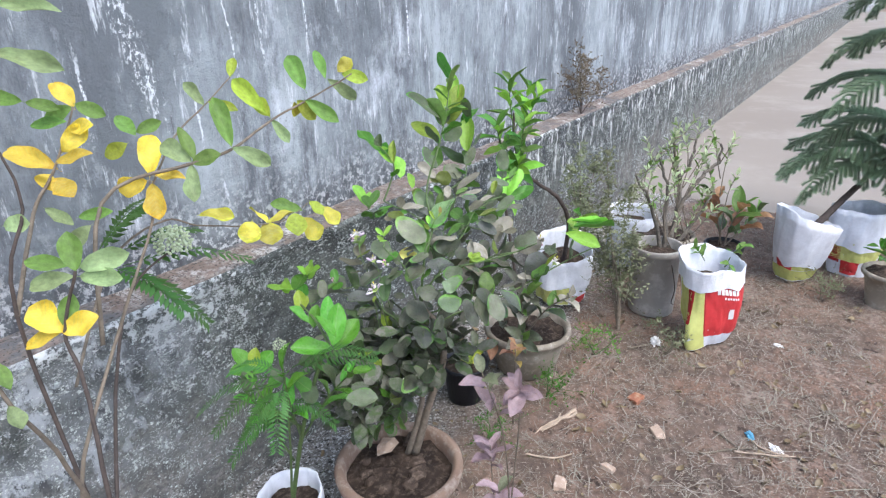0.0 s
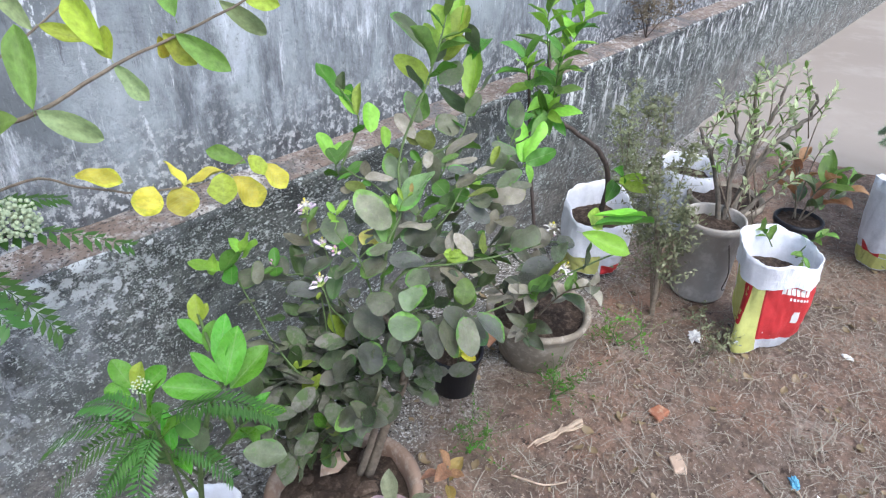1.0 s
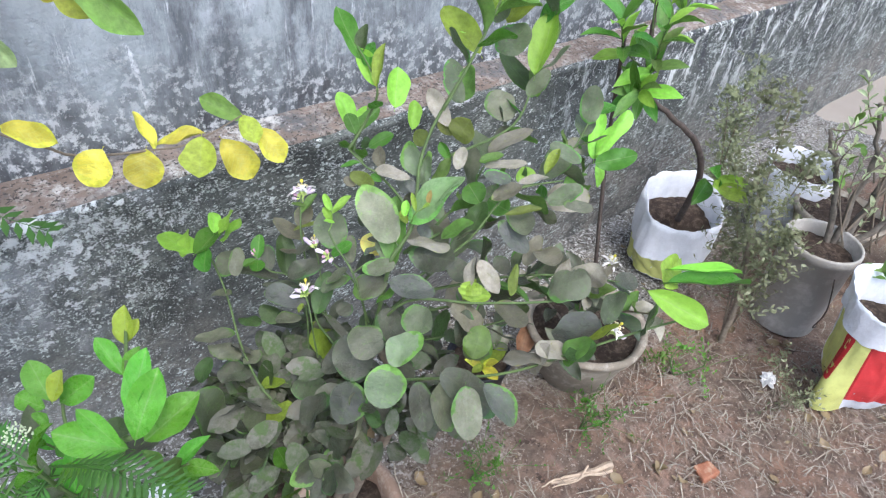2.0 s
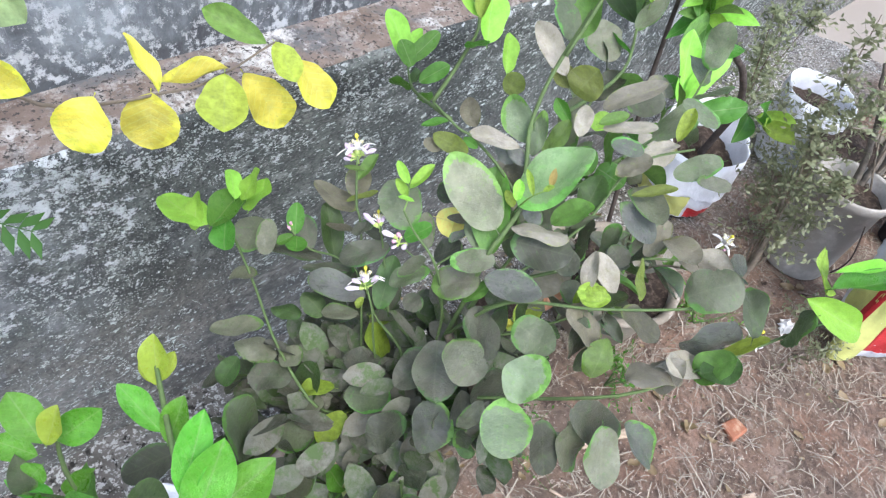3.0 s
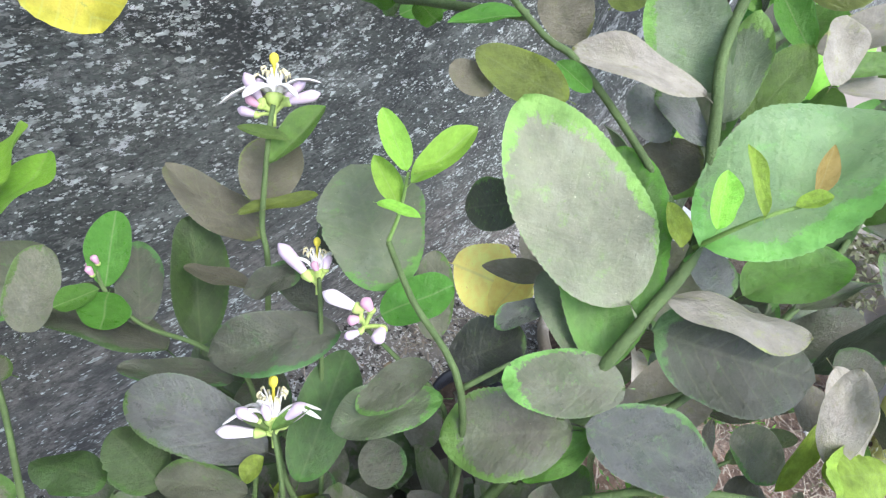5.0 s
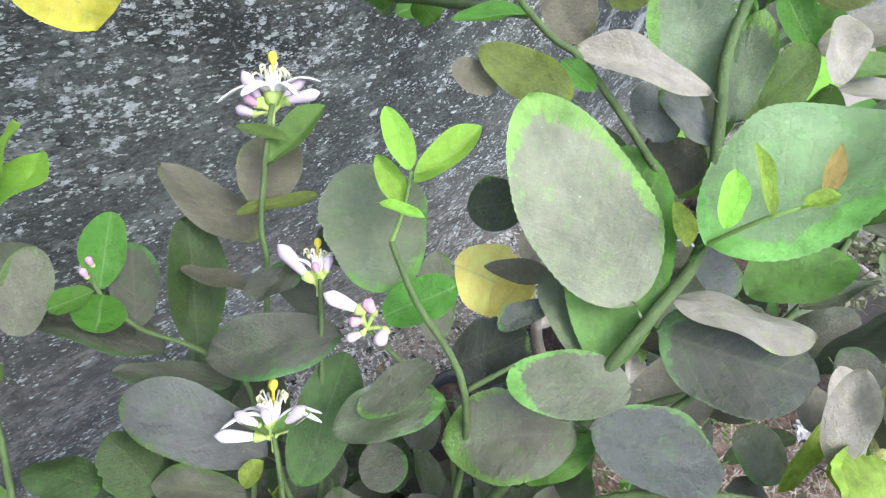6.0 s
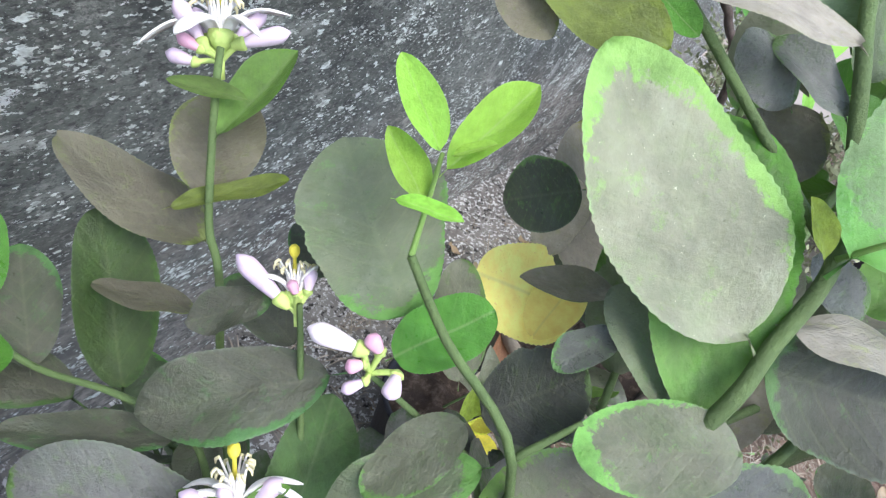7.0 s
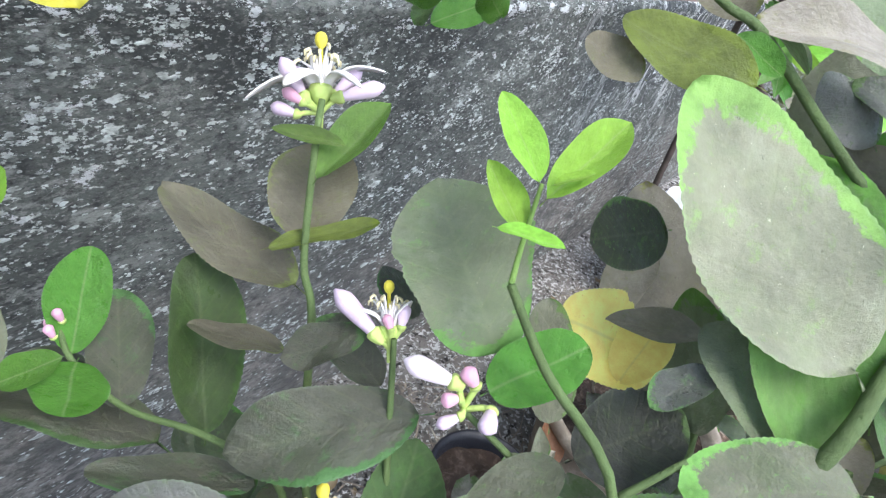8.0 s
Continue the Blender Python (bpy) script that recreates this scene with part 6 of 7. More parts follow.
leaf((0.817, -0.414, 1.163), (0.843, -0.430, 1.114), 0.029, (-0.41, -0.91, 0.08), "shrubgreen")
leaf((0.817, -0.412, 1.167), (0.832, -0.357, 1.192), 0.037, (-0.55, -0.23, 0.80), "shrublime")
leaf((0.815, -0.403, 1.175), (0.819, -0.311, 1.230), 0.044, (-0.62, -0.38, 0.68), "shrublime")
leaf((0.885, -0.417, 1.189), (0.915, -0.434, 1.147), 0.038, (-0.43, -0.90, 0.07), "shrublime")
leaf((0.895, -0.431, 1.189), (0.940, -0.474, 1.141), 0.038, (-0.53, -0.82, 0.24), "shrubgreen")
leaf((0.901, -0.427, 1.207), (0.925, -0.359, 1.267), 0.046, (-0.53, -0.45, 0.72), "shrubgreen")
leaf((0.881, -0.413, 1.187), (0.896, -0.400, 1.155), 0.018, (-0.40, -0.78, -0.49), "yellowleaf")
leaf((0.964, -0.430, 1.221), (1.006, -0.467, 1.176), 0.033, (-0.53, -0.83, 0.18), "shrubgreen")
leaf((0.961, -0.425, 1.222), (0.991, -0.374, 1.275), 0.031, (-0.46, -0.49, 0.74), "shrubgreen")
leaf((0.980, -0.444, 1.234), (1.005, -0.462, 1.258), 0.030, (-0.73, -0.62, 0.29), "yellowleaf")
leaf((0.984, -0.451, 1.231), (1.010, -0.498, 1.218), 0.036, (-0.78, -0.53, 0.34), "shrublime")
leaf((0.408, -0.404, 1.000), (0.420, -0.379, 1.057), 0.045, (-0.50, -0.75, 0.43), "shrubgreen")
leaf((0.412, -0.406, 1.004), (0.462, -0.463, 1.024), 0.044, (-0.75, -0.51, 0.41), "shrubgreen")
leaf((0.403, -0.402, 0.992), (0.358, -0.346, 0.982), 0.040, (-0.73, -0.49, 0.49), "shrubgreen")
leaf((0.408, -0.409, 0.992), (0.444, -0.463, 0.989), 0.038, (-0.65, -0.47, 0.59), "shrubgreen")
leaf((0.406, -0.395, 1.008), (0.367, -0.332, 1.016), 0.035, (-0.63, -0.48, 0.61), "shrubgreen")
leaf((0.372, -0.385, 0.902), (0.355, -0.333, 0.940), 0.045, (-0.27, -0.62, 0.73), "yellowleaf")
leaf((0.369, -0.382, 0.902), (0.331, -0.339, 0.885), 0.027, (-0.69, -0.38, 0.61), "yellowleaf")
leaf((0.373, -0.386, 0.904), (0.413, -0.428, 0.925), 0.039, (-0.75, -0.50, 0.43), "yellowleaf")
leaf((0.377, -0.387, 0.910), (0.401, -0.386, 0.959), 0.039, (-0.56, -0.78, 0.30), "shrubgreen")
leaf((0.464, -0.218, 1.052), (0.482, -0.264, 1.024), 0.029, (-0.44, -0.58, 0.68), "shrubgreen")
leaf((0.492, -0.269, 1.037), (0.529, -0.316, 1.045), 0.029, (-0.75, -0.52, 0.42), "shrubgreen")
leaf((0.476, -0.338, 1.040), (0.442, -0.315, 1.006), 0.037, (-0.70, -0.68, 0.23), "shrubgreen")
leaf((0.237, -0.546, 0.937), (0.233, -0.515, 0.971), 0.031, (0.08, -0.73, 0.68), "shrubgreen")
leaf((0.228, -0.548, 0.918), (0.229, -0.568, 0.891), 0.029, (0.11, -0.79, 0.61), "shrubgreen")
leaf((0.375, -0.274, 1.060), (0.399, -0.306, 1.064), 0.039, (-0.67, -0.45, 0.59), "shrubgreen")
leaf((0.937, -0.155, 0.867), (0.901, -0.172, 0.826), 0.057, (-0.32, -0.74, 0.60), "yellowleaf")
leaf((0.998, -0.140, 0.842), (0.974, -0.174, 0.798), 0.062, (-0.33, -0.65, 0.69), "yellowleaf")
leaf((1.084, -0.142, 0.839), (1.057, -0.179, 0.791), 0.057, (-0.40, -0.60, 0.69), "shrublime")
leaf((1.128, -0.108, 0.806), (1.154, -0.160, 0.748), 0.057, (-0.18, -0.77, 0.61), "yellowleaf")
leaf((1.163, -0.122, 0.848), (1.165, -0.166, 0.817), 0.038, (-0.09, -0.57, 0.81), "shrublime")
leaf((1.182, -0.136, 0.826), (1.194, -0.197, 0.789), 0.044, (-0.23, -0.54, 0.81), "yellowleaf")
leaf((1.196, -0.051, 0.796), (1.148, 0.028, 0.818), 0.049, (-0.46, -0.49, 0.74), "shrubgreen")
leaf((1.017, -0.116, 0.820), (1.016, -0.054, 0.865), 0.027, (0.26, -0.56, 0.78), "yellowleaf")
leaf((1.028, -0.096, 0.817), (1.094, -0.133, 0.838), 0.033, (-0.39, -0.17, 0.91), "yellowleaf")
leaf((0.831, -0.102, 0.907), (0.883, -0.163, 0.900), 0.033, (-0.37, -0.40, 0.84), "yellowleaf")


for at, r, n in (((0.704, -0.185, 0.895), 0.038, 190), ((0.721, -0.467, 0.726), 0.014, 60)):
    bm = bmesh.new()
    for i in range(n):
        a, h = i * 2.39996, 1 - 1.5 * (i + 0.5) / n
        d = Vector((math.cos(a) * math.sqrt(1 - h * h), math.sin(a) * math.sqrt(1 - h * h), h))
        m = Matrix.Translation(Vector(at) + d * r * (0.6 + 0.5 * rng.random()))
        bmesh.ops.create_icosphere(bm, subdivisions=1, radius=r * (0.07 + 0.05 * rng.random()), matrix=m)
    part("flower_head", bm, PALEBUD, shrub, "round head of pale green buds")
for b, t, sag in (((0.60, -0.16, 0.86), (0.693, -0.275, 0.736), 0.03), ((0.62, -0.10, 0.88), (0.790, -0.147, 0.895), 0.02), ((0.62, -0.12, 0.86), (0.833, -0.261, 0.830), 0.03),
                  ((0.55, -0.14, 0.90), (0.66, -0.20, 1.00), 0.02), ((0.58, -0.14, 0.88), (0.63, -0.30, 0.80), 0.02), ((0.58, -0.12, 0.90), (0.72, -0.10, 0.98), 0.02)):
    frond(shrub, b, t, sag, 15, 0.045, width=0.34)

# ---- planter bag with glossy plant and fern ----


def bag_surface(x, y, a, b, turn, h, seed, lean=(0, 0), corner=None, taper=0.0, tilt=(0, 0)):
    """The outside of a filled sack: angle and height share to a point."""
    def at(ang, v, grow=0.0):
        e = 2.7
        c, s = math.cos(ang), math.sin(ang)
        q = (abs(c) ** e + abs(s) ** e) ** (-1 / e)
        swell = 0.90 + 0.22 * math.sin(min(1.0, v * 1.3 + 0.05) * math.pi / 2) - 0.09 * v
        swell *= 1 - taper * (1 - v)
        if corner is not None:
            swell *= 1 - 0.30 * max(0.0, 1 - v / 0.30) ** 2
        wr = 1 - 0.045 * (1 - abs(noise.noise(Vector((c * 3 + v * 2.5, s * 3, seed + v * 3))))) ** 6 + 0.085 * noise.noise(Vector((c * 1.8 + seed, s * 1.8, v * 2.5))) + 0.03 * noise.noise(Vector((c * 4 + v * 3, s * 4 + seed, v * 6))) + 0.014 * noise.noise(Vector((c * 11, s * 11 + seed, v * 5 + c * 4)))
        wr -= 0.05 * (1 - abs(noise.noise(Vector((c * 1.3 + seed, s * 1.3, v * 7 + c * 1.5))))) ** 9 * (1 - v)
        px, py = a * q * c * swell * wr, b * q * s * swell * wr
        if corner is not None:
            off = (ang - corner + math.pi) % math.tau - math.pi
            k = 1 + 1.35 * math.exp(-(off / 0.30) ** 2) * max(0.0, 1 - v * 1.5) ** 1.6
            px, py = px * k, py * k
        n = math.hypot(px, py)
        px, py = px * (1 + grow / n), py * (1 + grow / n)
        ct, st = math.cos(turn), math.sin(turn)
        z = h * v + (0.024 * noise.noise(Vector((c * 0.8, s * 0.8, seed + 5))) + 0.008 * noise.noise(Vector((c * 3.1, s * 3.1, seed)))) * v * (h / 0.35) + (tilt[0] * (px * ct - py * st) + tilt[1] * (px * st + py * ct)) * v
        return (x + px * ct - py * st + lean[0] * v, y + px * st + py * ct + lean[1] * v, z)
    return at


def sack(name, x, y, a, b, turn, h, seed, label, cuff=0.62, prints=(), lean=(0, 0), fill=0.74, corner=None, taper=0.0, tilt=(0, 0)):
    """A used grain sack with its mouth turned down, filled with earth."""
    f = bag_surface(x, y, a, b, turn, h, seed, lean, corner, taper, tilt)
    t = thing(name, (x, y, 0), label, "planter bag", "grain sacks used as planters")
    ang = [k * math.tau / 88 for k in range(88)]
    part("sack_body", sheet([[f(q, v) for q in ang] for v in [i * cuff / 18 for i in range(19)] + [cuff + 0.06]], True)[0], BAGWHITE, t)
    rows = [[f(q, cuff - 0.03 + 0.11 * noise.noise(Vector((math.cos(q) * 1.6, math.sin(q) * 1.6, seed))), 0.008) for q in ang]]
    rows += [[f(q, cuff + (1 - cuff) * i / 5, 0.006 - 0.002 * i / 5 + 0.003 * noise.noise(Vector((math.cos(q) * 6, math.sin(q) * 6, i)))) for q in ang] for i in range(1, 6)]
    rows += [[f(q, 0.996, 0.0015) for q in ang], [f(q, 0.93, -0.003) for q in ang], [f(q, fill - 0.06, -0.007) for q in ang]]
    part("folded_mouth", sheet(rows, True)[0], BAGWHITE, t, "white turned-down mouth of the sack")
    part("earth", sheet([[tuple(Vector((x + lean[0] * fill, y + lean[1] * fill, f(q, fill)[2] + 0.012 * noise.noise(Vector((q, i, seed))))).lerp(Vector(f(q, fill, -0.008)), i / 4)) for q in ang] for i in range(5)], True)[0], EARTH, t)
    for a0, a1, v0, v1, mt, nm in prints:
        n, k = max(3, round((a1 - a0) / 0.05)), 16 if nm == "panel" else 5
        part(nm, sheet([[f(a0 + (a1 - a0) * i / n, v0 + (v1 - v0) * j / k, 0.0024 if nm == "panel" else 0.0046) for i in range(n + 1)] for j in range(k + 1)])[0], mt, t)
    return t


gb = sack("planter_bag", 0.80, -0.32, 0.085, 0.075, 0.6, 0.195, 3.1, "white sack planter with dark earth beside the wall", 0.5)
glossy = thing("glossy_plant", (0.80, -0.33, 0.19), "potted plant with bright glossy green leaves", "plant")


def leaf(base, tip, width, normal, kind):
    return hang(glossy, base, tip, width, normal, kind, "pointed", rng.randrange(2))


part("stem", tube([(0.80, -0.33, 0.17), (0.79, -0.42, 0.45), (0.81, -0.49, 0.66), (0.825, -0.498, 0.68), (0.845, -0.44, 0.72), (0.872, -0.36, 0.73)], 0.006, 0.002, 7), TWIG, glossy)
part("stem", tube([(0.79, -0.42, 0.45), (0.76, -0.33, 0.52), (0.775, -0.28, 0.58)], 0.004, 0.002, 7), TWIG, glossy)
leaf((0.822, -0.514, 0.685), (0.870, -0.495, 0.765), 0.044, (-0.56, -0.66, 0.50), "glossy")
leaf((0.833, -0.507, 0.668), (0.906, -0.514, 0.714), 0.043, (-0.49, -0.50, 0.71), "glossy")
leaf((0.813, -0.521, 0.686), (0.749, -0.464, 0.704), 0.040, (-0.24, -0.53, 0.81), "glossy")
leaf((0.805, -0.546, 0.726), (0.781, -0.518, 0.782), 0.023, (-0.00, -0.90, 0.44), "glossy")
leaf((0.826, -0.495, 0.710), (0.869, -0.466, 0.775), 0.031, (-0.56, -0.55, 0.62), "glossy")
leaf((0.843, -0.436, 0.697), (0.870, -0.426, 0.741), 0.028, (-0.67, -0.52, 0.53), "glossy")
leaf((0.842, -0.427, 0.705), (0.830, -0.380, 0.740), 0.024, (0.07, -0.59, 0.81), "glossy")
leaf((0.860, -0.386, 0.714), (0.876, -0.362, 0.758), 0.028, (-0.57, -0.63, 0.54), "glossyyoung")
leaf((0.862, -0.385, 0.717), (0.883, -0.383, 0.746), 0.017, (-0.67, -0.51, 0.54), "glossyyoung")
leaf((0.860, -0.384, 0.715), (0.859, -0.364, 0.736), 0.017, (0.01, -0.71, 0.70), "glossyyoung")
leaf((0.757, -0.308, 0.591), (0.752, -0.260, 0.635), 0.039, (-0.05, -0.68, 0.74), "glossy")
leaf((0.748, -0.317, 0.590), (0.721, -0.278, 0.597), 0.029, (-0.27, -0.35, 0.90), "glossy")
leaf((0.759, -0.311, 0.591), (0.785, -0.301, 0.633), 0.029, (-0.67, -0.52, 0.53), "glossyyoung")
leaf((0.766, -0.301, 0.571), (0.815, -0.319, 0.613), 0.040, (-0.66, -0.53, 0.54), "glossy")
leaf((0.748, -0.331, 0.594), (0.734, -0.329, 0.579), 0.029, (-0.68, -0.48, 0.56), "glossy")
leaf((0.795, -0.428, 0.628), (0.823, -0.455, 0.634), 0.037, (-0.37, -0.19, 0.91), "deep")
leaf((0.764, -0.442, 0.611), (0.777, -0.479, 0.589), 0.040, (-0.05, -0.53, 0.85), "vivid")
leaf((0.798, -0.475, 0.582), (0.769, -0.464, 0.557), 0.046, (-0.68, -0.38, 0.63), "oldgreen")
leaf((0.814, -0.544, 0.567), (0.858, -0.600, 0.564), 0.045, (-0.36, -0.34, 0.87), "oldgreen")
leaf((0.773, -0.405, 0.604), (0.740, -0.384, 0.586), 0.037, (-0.60, -0.27, 0.75), "vivid")

for pts, n in ((((0.79, -0.41, 0.42), (0.74, -0.45, 0.56), (0.72, -0.465, 0.67)), 8), (((0.795, -0.40, 0.40), (0.84, -0.46, 0.52), (0.87, -0.52, 0.60)), 7), (((0.80, -0.36, 0.32), (0.76, -0.33, 0.46), (0.72, -0.33, 0.56)), 7)):
    sprig(glossy, pts, ("glossy", "green", "oldgreen"), rng, n, 0.075, 0.42, "ovate", 0.003, 0.0015)
fern = thing("feathery_plant", (0.76, -0.38, 0.19), "feathery-leaved green plant in a white sack", "plant")
part("stem", tube([(0.78, -0.35, 0.17), (0.75, -0.42, 0.45), (0.72, -0.47, 0.66)], 0.004, 0.002, 6), TWIG, fern)
for b, t, sag in (((0.72, -0.46, 0.65), (0.604, -0.322, 0.577), 0.03), ((0.73, -0.44, 0.62), (0.587, -0.389, 0.56), 0.03), ((0.72, -0.46, 0.66), (0.664, -0.368, 0.66), 0.02), ((0.734, -0.48, 0.67), (0.830, -0.63, 0.70), 0.03),
                  ((0.74, -0.46, 0.64), (0.85, -0.60, 0.66), 0.03), ((0.73, -0.45, 0.62), (0.65, -0.50, 0.52), 0.03), ((0.74, -0.43, 0.58), (0.66, -0.36, 0.48), 0.03), ((0.74, -0.42, 0.55), (0.80, -0.52, 0.50), 0.03),
                  ((0.735, -0.45, 0.60), (0.62, -0.45, 0.55), 0.03), ((0.74, -0.42, 0.52), (0.62, -0.38, 0.46), 0.03)):
    frond(fern, b, t, sag, 18, 0.036, width=0.2)

# ---- things beyond the lemon shrub ----
bk = thing("black_pot", (1.625, -0.33, 0), "small black plastic nursery pot", "pot")
part("body", lathe([(0.058, 0), (0.062, 0.004), (0.078, 0.135), (0.084, 0.137), (0.085, 0.15), (0.08, 0.152), (0.074, 0.14), (0.072, 0.11)], (1.625, -0.33, -0.005), 32), BLACKPL, bk)
part("earth", earth_disc((1.625, -0.33, 0.12), 0.074), EARTH, bk)
croton = thing("young_plant", (1.625, -0.33, 0.12), "small plant with yellow and grey leaves in a black pot", "plant")
sprig(croton, ((1.61, -0.35, 0.11), (1.59, -0.375, 0.16), (1.575, -0.39, 0.20)), ("yellowleaf", "lime", "yellowleaf"), rng, 6, 0.075, 0.42, "pointed", start=0.7, spread=1.5)
sprig(croton, ((1.63, -0.34, 0.11), (1.64, -0.36, 0.17), (1.63, -0.37, 0.22)), ("old", "tan"), rng, 4, 0.07, 0.5, "ovate", start=0.6)

bowl = thing("bowl_pot", (1.93, -0.42, 0), "wide grey clay bowl planter", "pot")
part("body", lathe([(0.10, 0), (0.11, 0.005), (0.140, 0.12), (0.149, 0.155), (0.162, 0.162), (0.167, 0.174), (0.165, 0.186), (0.156, 0.188), (0.146, 0.178), (0.14, 0.13)], (1.93, -0.42, -0.01), 60, 0.045), CLAY, bowl)
part("earth", earth_disc((1.93, -0.42, 0.145), 0.142, 0.02), EARTH, bowl)
bp = thing("bowl_plant", (1.93, -0.42, 0.14), "dusty citrus seedling growing in a clay bowl", "plant")
for pts in (((1.90, -0.40, 0.14), (1.86, -0.42, 0.28), (1.80, -0.48, 0.38)), ((1.92, -0.42, 0.14), (1.93, -0.50, 0.27), (1.90, -0.60, 0.36)), ((1.90, -0.38, 0.14), (1.82, -0.34, 0.26), (1.75, -0.32, 0.34)), ((1.89, -0.42, 0.14), (1.80, -0.46, 0.20), (1.74, -0.50, 0.22)), ((1.90, -0.42, 0.14), (1.84, -0.44, 0.30), (1.80, -0.44, 0.42))):
    sprig(bp, pts, ("old", "oldgreen", "green", "tan", "olddark"), rng, 9, 0.085, 0.5, "ovate", 0.004, 0.0015, BARK)
hang(bp, (1.80, -0.33, 0.16), (1.73, -0.38, 0.12), 0.05, (0, -0.3, 1), "pink", "ovate", 1, "withered orange leaf")

sb = sack("planter_bag", 2.545, -0.285, 0.118, 0.11, -0.7, 0.265, 8.2, "white sack planter with a thin sapling against the wall", 0.42,
          ((2.6, 4.6, 0.02, 0.4, BAGYEL, "panel"), (4.7, 5.4, 0.02, 0.2, BAGRED, "panel")), fill=0.66, tilt=(0.24, 0.24))
sap = thing("sapling", (2.53, -0.29, 0.25), "bent thin sapling with a tuft of light green leaves", "sapling")
part("stem", tube([(2.52, -0.30, 0.2), (2.48, -0.33, 0.40), (2.42, -0.31, 0.52), (2.32, -0.26, 0.61), (2.24, -0.22, 0.68), (2.21, -0.20, 0.80), (2.21, -0.19, 0.92)], 0.011, 0.005, 8, 5, 0.004), DARKBARK, sap)
for pts in (((2.23, -0.21, 0.70), (2.15, -0.26, 0.80), (2.11, -0.29, 0.92)), ((2.21, -0.20, 0.78), (2.27, -0.22, 0.88), (2.32, -0.24, 0.98)), ((2.21, -0.20, 0.82), (2.20, -0.18, 0.95), (2.23, -0.16, 1.04)), ((2.22, -0.20, 0.74), (2.10, -0.20, 0.82), (2.06, -0.20, 0.90)), ((2.22, -0.21, 0.68), (2.15, -0.25, 0.72), (2.10, -0.27, 0.74)), ((2.21, -0.19, 0.84), (2.33, -0.17, 0.92), (2.40, -0.16, 1.0))):
    sprig(sap, pts, ("bright", "vivid", "green"), rng, 12, 0.105, 0.36, "lance", 0.003, 0.0012, spread=1.4)
sprig(sap, ((2.46, -0.34, 0.40), (2.42, -0.40, 0.44), (2.38, -0.44, 0.45)), ("vivid", "lime"), rng, 5, 0.12, 0.5, "ovate")
stick = thing("garden_stick", (2.20, -0.22, 0), "dark upright garden stick beside the wall", "stick")
part("rod", tube([(2.22, -0.26, -0.03), (2.18, -0.20, 0.4), (2.13, -0.17, 0.85)], 0.007, 0.005, 7, 4, 0.003), DARKBARK, stick)

bu = thing("bucket", (2.66, -0.68, 0), "dirty grey plastic bucket filled with earth", "bucket")
part("body", lathe([(0.094, 0), (0.097, 0.004), (0.099, 0.012), (0.105, 0.285), (0.110, 0.287), (0.111, 0.312), (0.109, 0.318), (0.104, 0.318), (0.1015, 0.312), (0.100, 0.24)], (2.66, -0.68, -0.008), 44, 0.006), BUCKET, bu)
part("earth", earth_disc((2.66, -0.68, 0.265), 0.102), EARTH, bu)
part("wire_handle", tube([(2.58, -0.77, 0.26), (2.555, -0.80, 0.17), (2.57, -0.79, 0.09), (2.62, -0.79, 0.06)], 0.002, 0.002, 5), DARKBARK, bu)

ad = thing("knobbly_plant", (2.76, -0.68, 0.26), "bushy plant with bare knobbly grey branches and pale leaves", "plant")
ADS = (((2.74, -0.69, 0.24), (2.78, -0.67, 0.40), (2.80, -0.65, 0.55), (2.78, -0.60, 0.68)), ((2.75, -0.70, 0.24), (2.84, -0.70, 0.42), (2.90, -0.68, 0.54), (2.93, -0.62, 0.72)),
       ((2.84, -0.70, 0.42), (2.95, -0.74, 0.52), (3.06, -0.78, 0.58), (3.13, -0.80, 0.60), (3.14, -0.79, 0.67)), ((2.73, -0.68, 0.24), (2.72, -0.62, 0.45), (2.70, -0.54, 0.60)),
       ((2.90, -0.68, 0.54), (2.98, -0.70, 0.62), (3.04, -0.70, 0.70)), ((2.76, -0.71, 0.24), (2.87, -0.77, 0.36), (2.93, -0.82, 0.48)))
for i, pts in enumerate(ADS):
    part("branch", tube(pts, 0.011 if i != 4 else 0.008, 0.005, 8, 5, 0.014), GREYBARK, ad)
    e, d = Vector(pts[-1]), (Vector(pts[-1]) - Vector(pts[-2])).normalized()
    for k in range(7):
        o = Vector((rng.uniform(-.08, .08), rng.uniform(-.08, .08), 0.02))
        sprig(ad, (e - d * 0.08 * k, e - d * 0.04 * k + o * 0.7, e - d * 0.03 * k + o * 1.4 + Vector((0, 0, 0.05))), ("paleleaf", "paleleaf", "paleleaf", "shrubgreen"), rng, 8, 0.044, 0.42, "lance", 0.003, 0.001, BARK, start=0.5)

